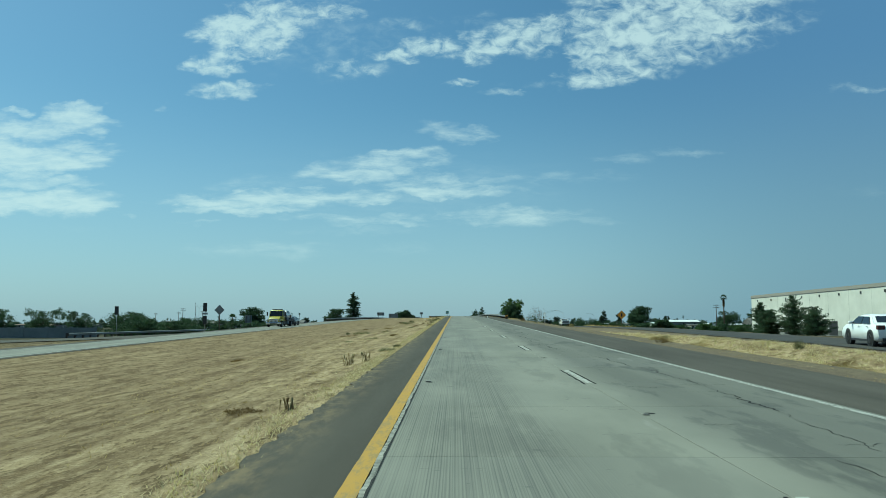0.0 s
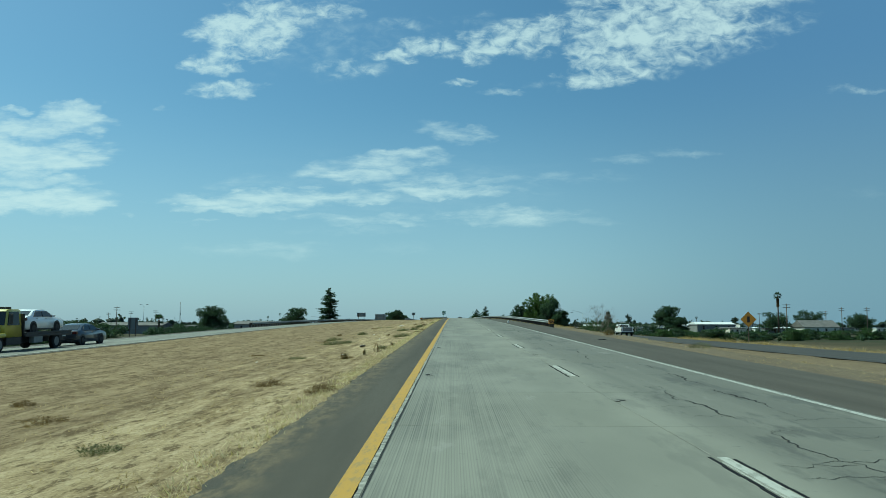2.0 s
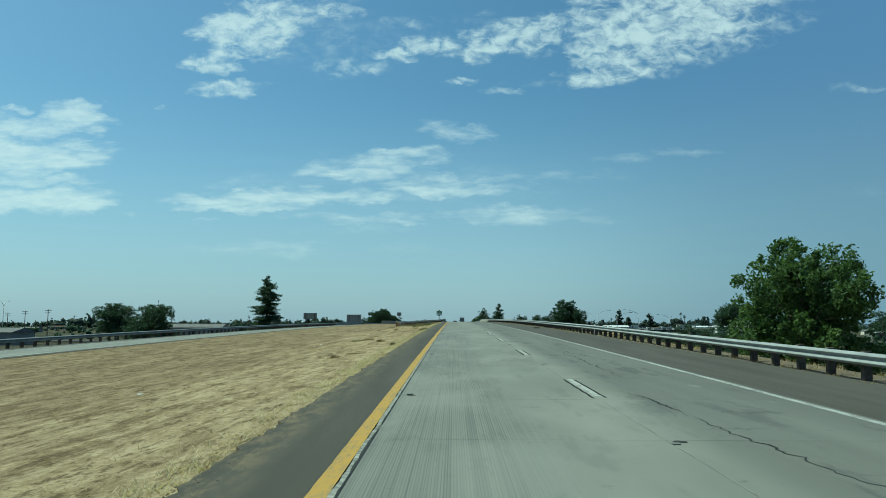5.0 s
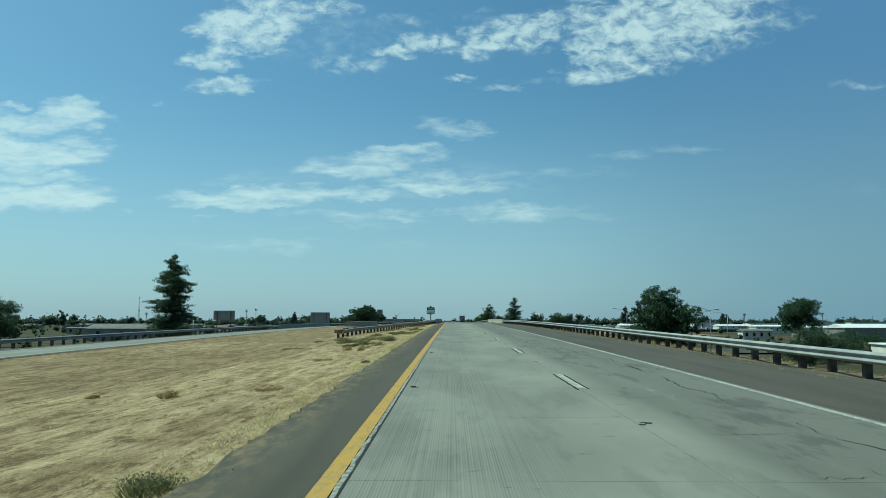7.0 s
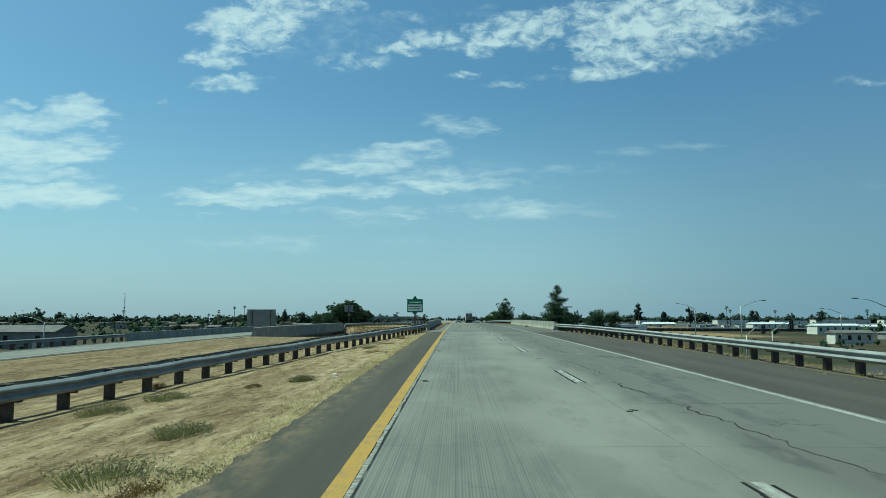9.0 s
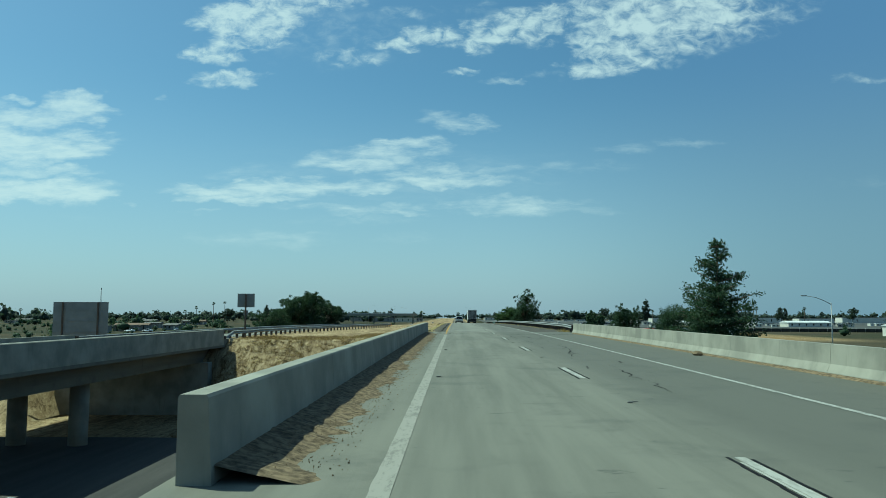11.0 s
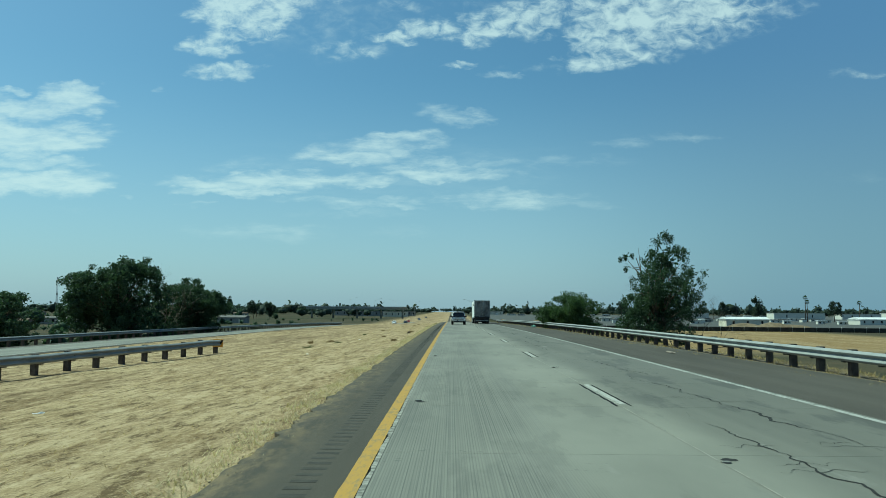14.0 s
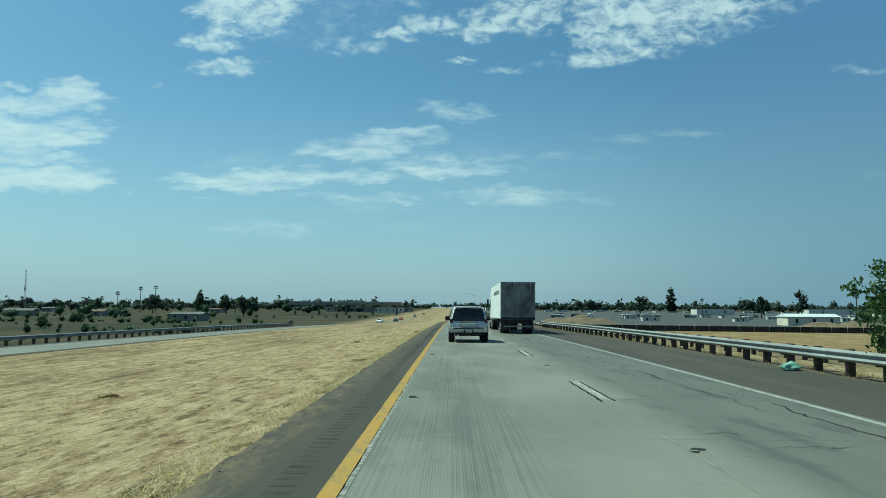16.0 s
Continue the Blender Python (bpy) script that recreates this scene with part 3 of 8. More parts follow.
def z_road(y):
    """Height of the road: a climb, a long crest over the bridge, then down to the plain."""
    if y < -40:
        return -0.8
    if y < 148:
        return 0.02 * y
    if y < 790:
        return 0.02 * y - 0.5 * 6.2e-5 * (y - 148) ** 2
    z7, g, run = 0.02 * 790 - 0.5 * 6.2e-5 * 642 ** 2, 0.02 - 6.2e-5 * 642, 310.0
    a = min(y - 790, run)
    return z7 + g * a - 0.5 * (g / run) * a * a


def ramp_x(y):
    return 20.4 + 0.03 * y + 0.0011 * max(0.0, y - 150) ** 2


def ramp_z(y):
    return float(np.interp(y, (-60, 0, 40, 94, 178, 260, 340), (-0.5, 0.0, 0.75, 1.35, 1.6, 1.2, 0.2)))


def rail_x(y):
    """Line of the guardrail beside the wide shoulder, drawn in towards the bridge."""
    return float(np.interp(y, (150, 165, 240, 385, 398.5, 460.3, 472), (10.98, 11.0, 12.0, 12.0, 10.98, 10.98, 12.0)))


def shoulder_x(y):
    return float(np.interp(y, (165, 240, 388, 398, 460, 472), (10.6, 11.35, 11.35, 10.5, 10.5, 11.35)))


def left_ramp_x(y):
    return float(np.interp(y, (-60, 0, 110, 200, 290), (-58.0, -52.0, -45.5, -39.0, -33.5)))


def left_ramp_z(y):
    return float(np.interp(y, (-60, 0, 105, 160, 220, 300), (-0.3, -0.2, 0.0, 0.45, 1.6, 3.4)))


def opp_off(x):
    """The other carriageway falls away towards its outer edge."""
    return -0.62 - 0.042 * (-20.0 - x)


def z_ground(x, y):
    zc = z_road(y)
    if x > 10.4:
        o = -0.05 - 0.03 * min(1.0, x - 10.4) - max(0.0, x - 13.0) / 2.6
    elif x > -1.5:
        o = -0.07
    elif x > -9.0:
        o = -0.07 - 0.53 * (-1.5 - x) / 7.5
    elif x > -20.3:
        o = -0.60 - 0.07 + 0.03 * min(1.0, max(0.0, (-15.0 - x) / 4.0))
    elif x > -31.7:
        o = opp_off(x) - 0.07
    else:
        o = opp_off(-31.7) - 0.07 - (-31.7 - x) / 2.6
    f = zc + o
    if Y_BRIDGE0 - 3 < y < Y_BRIDGE1 + 3:
        gap = min(1.0, max(0.0, (min(y - Y_BRIDGE0 + 1, Y_BRIDGE1 + 1 - y)) / 11.0))
        if -32.0 < x < -18.6 and Y_BRIDGE0 + 10 < y < Y_BRIDGE1 - 3.2:
            gap = 1.0
        f = f * (1 - gap) + PLAIN * gap
    far_off = min(1.0, max(abs(x), 0) / 400.0)
    base = PLAIN + 0.25 * noise.noise((x * 0.01, y * 0.01, 0)) * (0.3 + far_off)
    z = max(base, f)
    if y < 330:
        rx = abs(x - ramp_x(y))
        z = max(z, ramp_z(y) - 0.01 - max(0.0, rx - 4.2) / 3.0) if x > 11 else z
    if y < 300 and x < -33:
        rx = abs(x - left_ramp_x(y))
        z = max(z, left_ramp_z(y) - 0.05 - max(0.0, rx - 5.5) / 3.0)
    if 596 < y < 720 and x > 10:
        z = max(z, zc - 0.75 - max(0.0, abs(x - 19.0) - 5.0) / 3.0)
    # a raised yard behind the trees
    z = max(z, 1.6 - 0.28 * max(0.0, 36.0 - x, x - 70.0, 534.0 - y, y - 575.0))
    if -18.8 < x < -1.6 or 10.6 < x < 40:
        z += 0.05 * noise.noise((x * 0.6, y * 0.35, 3.0)) + 0.03 * noise.noise((x * 1.9, y * 1.1, 5.0))
    return z


def spaced(stops):
    out = []
    for a, b, step in stops:
        out += list(np.arange(a, b, step))
    return np.array(out + [stops[-1][1]])


gx = spaced([(-4200, -1000, 400), (-1000, -200, 80), (-200, -60, 10), (-60, -34, 2.0), (-34, -18, 1.0), (-18, -1.5, 0.5),
             (-1.5, 10.5, 2.0), (10.5, 32, 0.7), (32, 60, 3), (60, 200, 10), (200, 1000, 80), (1000, 4200, 400)])
gy = spaced([(-400, -40, 30), (-40, 680, 1.5), (680, 1150, 8), (1150, 2000, 50), (2000, 2650, 200)])
gv = np.array([(x, y, z_ground(x, y)) for y in gy for x in gx])
ni = len(gx)
ii, jj = np.meshgrid(np.arange(len(gy) - 1), np.arange(ni - 1), indexing="ij")
q0 = (ii * ni + jj).ravel()
ground = mesh_of("ground", gv, np.stack([q0, q0 + 1, q0 + ni + 1, q0 + ni], 1), M_GROUND, True)
tagged(ground, "dry straw-coloured grass and bare soil along the freeway", "ground", kind="structure")

Y_LINE = spaced([(-40, 660, 3.0), (660, 1150, 10), (1150, 2650, 200)])


def strip(name, x_of_l, x_of_r, y0, y1, lift, mat, wavy=0.0, z_of=z_road, label="", seed=0.0, thick=0.0, fall=0.0):
    """A paved band between two edges that follows the road's height."""
    ys = [y for y in Y_LINE if y0 < y < y1]
    ys = [y0] + ys + [y1]
    if wavy:
        ys = list(np.arange(y0, min(y1, 680), 0.22)) + [y for y in ys if y > min(y1, 680) - 0.3]
    verts, faces = [], []
    for y in ys:
        jl = wavy * (0.4 * noise.noise((seed, y * 0.7, 0)) + 0.7 * noise.noise((seed, y * 2.3, 4)) + 0.5 * noise.noise((seed, y * 6.1, 8))) if wavy else 0.0
        z = z_of(y) + lift
        verts += [(x_of_l(y) + jl, y, z + fall), (x_of_r(y), y, z)]
        if thick:
            verts += [(x_of_l(y) + jl, y, z - thick), (x_of_r(y), y, z - thick)]
    k = 4 if thick else 2
    for i in range(len(ys) - 1):
        a = i * k
        faces.append((a, a + 1, a + k + 1, a + k))
        if thick:
            faces += [(a + 2, a, a + k, a + k + 2), (a + 1, a + 3, a + k + 3, a + k + 1)]
    ob = mesh_of(name, verts, faces, mat)
    return tagged(ob, label, kind="structure") if label else ob


def at(v):
    return lambda y: v


X_DASH, X_EDGE, X_CONC = 3.98, 7.45, 7.62
# shoulders
for y0, y1 in ((-40, Y_DECK0), (Y_DECK1, 2650)):
    strip("shoulder_left", at(-1.38), at(0.12), y0, y1, -0.012, M_SHOULDER, 0.16, label="narrow dark asphalt shoulder with a ragged grass edge", seed=2.0, thick=0.1)
    strip("shoulder_right", at(X_CONC), shoulder_x, y0, y1, -0.012, M_SHOULDER_R, label="worn brownish asphalt shoulder", thick=0.1)
# far stretch of the lanes in one sheet
strip("road_far", at(0.12), at(X_CONC), 655.0, 2650, 0.0, M_LANE, label="pale grooved concrete freeway lanes running to the horizon")
strip("road_behind", at(0.12), at(X_CONC), -40.0, -14.0, 0.0, M_LANE, label="pale grooved concrete freeway lanes")
# the other carriageway
OPP = opp_off(-25.0)


def z_opp(y):
    return z_road(y) + OPP


def z_opp_at(x):
    return lambda y: z_road(y) + opp_off(x)


strip("opposite_road", at(-28.6), at(-21.0), -40, 2650, 0.0, M_LANE, z_of=z_opp_at(-21.0), fall=-0.042 * 7.6, label="pale concrete lanes of the opposite carriageway")
strip("opposite_shoulder", at(-21.0), at(-20.1), -40, 2650, -0.006, M_SHOULDER_R, z_of=z_opp_at(-20.1), fall=-0.042 * 0.9, label="narrow asphalt shoulder of the opposite carriageway")
strip("opposite_shoulder_outer", at(-31.4), at(-28.6), -40, 2650, -0.006, M_SHOULDER_R, z_of=z_opp_at(-28.6), fall=-0.042 * 2.8, label="outer asphalt shoulder of the opposite carriageway")
# exit ramp beside the start
strip("ramp_road", lambda y: ramp_x(y) - 2.9, lambda y: ramp_x(y) + 3.0, -40, 300, 0.03, M_RAMP, 0.08, z_of=ramp_z, label="dark asphalt exit ramp", seed=7.0)
strip("ramp_opposite", lambda y: left_ramp_x(y) - 3.6, lambda y: left_ramp_x(y) + 3.6, -40, 285, 0.03, M_SHOULDER_R, 0.05, z_of=left_ramp_z, label="grey asphalt ramp joining the opposite carriageway", seed=8.0)
# street under the bridge
street = mesh_of("street", [(-400, 417, PLAIN + 0.33), (400, 417, PLAIN + 0.33), (400, 443, PLAIN + 0.33), (-400, 443, PLAIN + 0.33)], [(0, 1, 2, 3)], M_RAMP)
tagged(street, "dark asphalt street passing below the bridge", kind="structure")


def road_line(y0, y1, step=3.0, x=0.0, off=0.0, z_of=z_road):
    ys = list(np.arange(y0, y1, step)) + [y1]
    return [(x, y, z_of(y) + off, 0.0) for y in ys]


# bridges: decks, parapets
def bridge(name, x0, x1, zf, label, tilt=0.0):
    b = thing(name, Matrix(), label, "bridge", kind="structure")
    line = road_line(Y_DECK0, Y_DECK1, 3.0, 0.0, 0.0, zf)
    d = sweep("deck", [(x0, -0.002), (x1, -0.002), (x1, -0.45), (x1 - 1.2, -0.5), (x1 - 1.2, -1.6), (x0 + 1.2, -1.6), (x0 + 1.2, -0.5), (x0, -0.45)] if not tilt else [(x0, opp_off(x0) - OPP - 0.03), (x1, opp_off(x1) - OPP - 0.03), (x1, -0.45), (x1 - 1.2, -0.6), (x1 - 1.2, -1.6), (x0 + 1.2, -1.6), (x0 + 1.2, -0.8), (x0, -0.75)], line, M_DECK)
    d.parent = b
    for yc in (420.0, 440.0):
        for xc in (x0 + 2.8, (x0 + x1) / 2, x1 - 2.8):
            bm = bmesh.new()
            tube(bm, [(xc, yc, PLAIN - 0.5), (xc, yc, zf(yc) - 1.55)], [0.55, 0.55], 16)
            part("column", bm, M_WALL, b)
    for y, s in ((Y_BRIDGE0 + 3.0, 1), (Y_BRIDGE1 - 3.0, -1)):
        bm = bmesh.new()
        box(bm, x0 + 0.3, x1 - 0.3, y - 0.5, y + 0.5, PLAIN, zf(y) - 1.55, 0.03)
        part("abutment", bm, M_WALL, b)
    return b


bridge("bridge", -2.05, 10.95, z_road, "concrete freeway bridge deck over a street")
bridge("bridge_opposite", -31.8, -18.8, z_opp, "concrete bridge of the opposite carriageway", 1.0)


def barrier(name, x, y0, y1, zf, face, h, label, thick=0.30, plain=False):
    """A cast concrete parapet with a sloped toe on the traffic side (face +1 or -1)."""
    sec = [(0.0, 0.0), (0.0, 0.08), (-0.10, 0.30), (-0.13, h), (-0.13 - thick + 0.05, h), (-0.13 - thick, h - 0.04), (-0.13 - thick, -0.5), (0.0, -0.5)]
    if plain:
        sec = [(0.0, -0.5), (0.0, 0.0), (-0.05, h - 0.03), (-0.07, h), (-0.32, h), (-0.34, h - 0.03), (-0.34, -0.5)]
    sec = [(a * face, u) for a, u in sec]
    b = thing(name, pose(x, y0, zf(y0)), label, "barrier", "bridge parapets")
    n = max(1, round((y1 - y0) / 7.6))
    run = (y1 - y0) / n
    for k in range(n):
        ya, yb = y0 + k * run + 0.006, y0 + (k + 1) * run - 0.006
        line = [(0.0, y - y0, zf(y) - zf(y0), 0.0) for y in (ya, (ya + yb) / 2, yb)]
        sweep("segment", sec, line, M_WALL).parent = b
    return b


barrier("bridge_parapet", -1.55, 400.5, 461.3, z_road, 1, 0.85, "tall shaded concrete parapet along the median side", plain=True)
barrier("bridge_parapet", 10.62, 399.0, 459.8, z_road, -1, 0.82, "sunlit concrete parapet beside the wide shoulder")
barrier("bridge_parapet", -19.2, 399.0, 459.5, z_opp_at(-19.2), -1, 0.82, "concrete parapet of the opposite bridge facing the median")
barrier("bridge_parapet", -31.35, 399.0, 459.5, z_opp_at(-31.35), 1, 0.82, "concrete parapet on the outer side of the opposite bridge")

# expansion joints across the deck
for yj in (Y_BRIDGE0 - 0.5, 455.9):
    bm = bmesh.new()
    box(bm, -1.53, 10.6, yj - 0.035, yj + 0.035, z_road(yj) - 0.05, z_road(yj) + 0.004)
    tagged(link_mesh("expansion_joint", bm, M_TAR), "dark rubber expansion joint across the bridge deck", "joint", kind="structure")

# ---- painted lines ----
strip("yellow_edge_line", at(-0.12), at(0.075), -40, 399, 0.004, M_YELLOW, 0.010, label="worn yellow edge line beside the narrow shoulder", seed=11.0)
strip("yellow_edge_line", at(-0.01), at(0.085), 455.2, 466, 0.004, M_YELLOW, 0.03, label="thin broken remains of a yellow line on the bridge deck", seed=12.4)
strip("yellow_edge_line", at(-0.10), at(0.075), 466, 2650, 0.004, M_YELLOW, 0.010, label="worn yellow edge line beside the narrow shoulder", seed=12.0)
strip("faded_edge_line", at(-0.05), at(0.16), 399, 453.4, 0.003, M_FADED, 0.02, label="faded pale edge line on the bridge", seed=13.0)
strip("broken_concrete_edge", at(0.085), at(0.140), -40, 388, 0.005, M_CRUMB, 0.035, label="crumbled concrete joint beside the yellow line", seed=14.0)
strip("broken_concrete_edge", at(0.085), at(0.140), 466, 680, 0.005, M_CRUMB, 0.035, label="crumbled concrete joint beside the yellow line", seed=15.0)
strip("joint_shadow_gap", at(0.140), at(0.162), -40, 388, 0.007, M_TAR, 0.03, label="dark open joint beside the lane", seed=14.5)
strip("white_edge_line", at(X_EDGE - 0.07), at(X_EDGE + 0.07), -40, 2650, 0.004, M_WHITE, 0.008, label="white edge line beside the wide shoulder", seed=16.0)
for xo in (-21.2, -28.4):
    strip("opposite_edge_line", at(xo - 0.06), at(xo + 0.06), -40, 1200, 0.006, M_WHITE, z_of=z_opp_at(xo), label="pale edge line of the opposite carriageway")

for y0, y1 in ((-40, 388), (466, 680)):
    strip("lane_joint", at(3.878 if y0 > 0 else 3.887), at(3.898), y0, y1, 0.005, M_FADED, 0.008, label="thin pale worn line along the joint between the lanes", seed=17.0 + y0)
lane_marks = thing("lane_markings", Matrix(), "broken white lane line with black contrast edges", "lane marking", kind="structure")


def slope_at(y):
    return math.atan((z_road(y + 1) - z_road(y - 1)) / 2)


bm = bmesh.new()
box(bm, -0.060, 0.060, -3.8, 0, -0.01, 0.004)
box(bm, -0.112, -0.072, -3.7, -0.3, -0.01, 0.0035)
for xa, xb, ya, yb in ((0.080, 0.116, -3.98, -0.12), (-0.170, -0.130, -4.10, 0.0)):
    for k in range(8):
        k0, k1 = ya + (yb - ya) * k / 8, ya + (yb - ya) * (k + 1) / 8
        j = 0.008 * math.sin(3.1 * k + 9.0 * xa)
        box(bm, xa + j, xb + 0.6 * j, k0, k1, -0.01, 0.0045)
for f in bm.faces:
    f.material_index = 0 if -0.11 < f.calc_center_median().x < 0.063 else 1
dash0 = None
for k in range(-2, 90):
    y = 7.12 + 14.63 * k
    m = pose(X_DASH, y, z_road(y), math.degrees(slope_at(y - 1.9)))
    if dash0 is None:
        dash0 = part("dash", bm, [M_DASH, M_BLACK], lane_marks, at=m)
    else:
        share(dash0, lane_marks, m)
# raised reflectors between the dashes
bm = bmesh.new()
box(bm, -0.05, 0.05, -0.04, 0.04, 0.0, 0.018, 0.006)
spot = [bm.verts.new((0.10 + 0.09 * math.cos(a * 0.524) * (1 + 0.2 * math.sin(a * 2.3)), 0.18 + 0.09 * math.sin(a * 0.524) * (1 + 0.2 * math.cos(a * 1.7)), 0.003)) for a in range(12)]
bm.faces.new(spot)
for f in bm.faces:
    f.material_index = 1 if f.calc_center_median().y > 0.08 else 0
r0 = None
for k in range(-2, 50):
    y = 7.12 + 14.63 * k + 5.4
    m = pose(X_DASH - 0.05, y, z_road(y) + 0.002, math.degrees(slope_at(y)))
    if r0 is None:
        r0 = part("reflector", bm, [M_REFLECTOR, M_TAR], lane_marks, "small raised pavement reflector beside a tar spot", m)
    else:
        share(r0, lane_marks, m)
bm = bmesh.new()
box(bm, -0.06, 0.06, -0.05, 0.05, 0.0, 0.022, 0.008)
spot = [bm.verts.new((0.04 + 0.09 * math.cos(a * 0.524) * (1 + 0.25 * math.sin(a * 2.1)), -0.15 + 0.06 * math.sin(a * 0.524), 0.003)) for a in range(12)]
bm.faces.new(spot)
for f in bm.faces:
    f.material_index = 1 if f.calc_center_median().y < -0.065 else 0
r1 = None
for k in range(-2, 50):
    y = 3.6 + 14.63 * k
    m = pose(0.33, y, z_road(y) + 0.002, math.degrees(slope_at(y)))
    if r1 is None:
        r1 = part("edge_reflector", bm, [M_REFLECTOR, M_TAR], lane_marks, "small raised reflector beside the yellow line", m)
    else:
        share(r1, lane_marks, m)

# ---- guardrails ----
W_BEAM = [(0.0, 0.0), (0.012, 0.004), (0.076, 0.050), (0.085, 0.066), (0.085, 0.078), (0.076, 0.092), (0.012, 0.136), (0.0, 0.150), (0.0, 0.162), (0.012, 0.176),
          (0.078, 0.218), (0.088, 0.234), (0.088, 0.246), (0.078, 0.260), (0.012, 0.306), (0.0, 0.31)]
BEAM_SEC = W_BEAM + [(a - 0.012, u) for a, u in reversed(W_BEAM)]
bm = bmesh.new()
box(bm, -0.10, 0.10, -0.10, 0.10, -0.45, 0.74, 0.012)
box(bm, 0.10, 0.30, -0.075, 0.075, 0.38, 0.72, 0.012)
POST_MESH = bpy.data.meshes.new("post")
bm.to_mesh(POST_MESH)
bm.free()
POST_MESH.materials.append(M_POST)


def guardrail(line, face, zf, label, ends=(False, False), group="guardrails", both=False):
    """A W-beam on wooden posts along a line of (x, y); face +1: the beam looks towards +x."""
    pts = [Vector((x, y)) for x, y in line]
    length = [0.0]
    for a, b in zip(pts, pts[1:]):
        length.append(length[-1] + (b - a).length)

    def spot(s):
        x = float(np.interp(s, length, [p.x for p in pts]))
        y = float(np.interp(s, length, [p.y for p in pts]))
        return x, y

    x0, y0 = spot(0)
    rail = thing("guardrail", pose(x0, y0, zf(x0, y0)), label, "guardrail", group)
    inv = rail.matrix_world.inverted()
    stations = []
    for s in np.arange(0, length[-1] + 0.01, 1.905):
        x, y = spot(s)
        xb, yb = spot(min(s + 1, length[-1]))
        xa, ya = spot(max(0, s - 1))
        turn = math.atan2(-(xb - xa), yb - ya)
        stations.append((x, y, zf(x, y), turn))
    sec = [((a + 0.30) * face, u + 0.42) for a, u in BEAM_SEC]
    beam = sweep("rail_beam", sec, [(x - x0, y - y0, z - zf(x0, y0), tr) for x, y, z, tr in stations], M_STEEL)
    beam.parent = rail
    if both:
        back = sweep("rail_beam", [(-a, u) for a, u in sec], [(x - x0, y - y0, z - zf(x0, y0), tr) for x, y, z, tr in stations], M_STEEL)
        back.parent = rail
    for x, y, z, tr in stations[:290]:
        ob = new("post", POST_MESH)
        ob.parent = rail
        ob.matrix_basis = inv @ pose(x, y, z, 0, 0, math.degrees(tr) + (0 if face > 0 else 180))
    for on, st, way in ((ends[0], stations[0], -1), (ends[1], stations[-1], 1)):
        if on:
            bm = bmesh.new()
            # buried-end wing with black and yellow chevrons
            box(bm, -0.10, 0.46, -0.03, 0.03, 0.36, 0.78, 0.015)
            m = inv @ pose(st[0], st[1] + 0.16 * way, st[2], 0, 0, math.degrees(st[3]) + (0 if face > 0 else 180))
            w_ = part("end_marker", bm, M_SIGN_YELLOW, rail, "yellow end marker with black slanted stripes", m)
            for i in range(3):
                bm = bmesh.new()
                box(bm, -0.045, 0.045, -0.036, 0.036, -0.19, 0.19, 0, pose(0.02 + 0.16 * i, 0, 0.57, 0, 35, 0))
                part("stripe", bm, M_SIGN_BLACK, w_)
    return rail


def on_road(dz):
    return lambda x, y: z_road(y) + dz


def on_median(x, y):
    return z_ground(x, y)


guardrail([(rail_x(y), y) for y in (150.4, 165, 190, 215, 240, 385, 398.5)], -1, on_road(-0.08), "galvanised W-beam guardrail on dark wooden posts along the wide shoulder", (True, False))
guardrail([(rail_x(y), y) for y in (460.3, 472, 668)], -1, on_road(-0.08), "galvanised W-beam guardrail on dark wooden posts after the bridge", (False, True))
guardrail([(-9.2, 321.5), (-1.72, 400.0)], 1, on_median, "galvanised guardrail slanting across the dry median to the bridge parapet", (True, False), both=True)
guardrail([(-11.8, 543.7), (-15.4, 513.0), (-18.2, 482.0), (-19.1, 460.0)], -1, on_median, "galvanised guardrail slanting across the median to the opposite bridge", (True, False))
guardrail([(-50.5, 104.0), (-46.0, 152.0)], 1, on_median, "short guardrail beside the opposite ramp")
guardrail([(-31.7, 198.0), (-31.7, 398.5)], 1, on_road(opp_off(-31.7)), "galvanised guardrail on the outer edge of the opposite carriageway")
guardrail([(-31.7, 460.0), (-31.7, 735.0)], 1, on_road(opp_off(-31.7)), "galvanised guardrail on the outer edge of the opposite carriageway")
guardrail([(19.4, 610.5), (12.6, 700.0)], -1, lambda x, y: z_ground(x, y), "lower guardrail beside the entry ramp", (False, False))


# ---- signs, poles, lamps ----
def bars(parent, rows_, mat, y):
    for x0, x1, z0, z1 in rows_:
        bm = bmesh.new()
        box(bm, x0, x1, y - 0.006, y + 0.006, z0, z1)
        part("text_bar", bm, mat, parent)


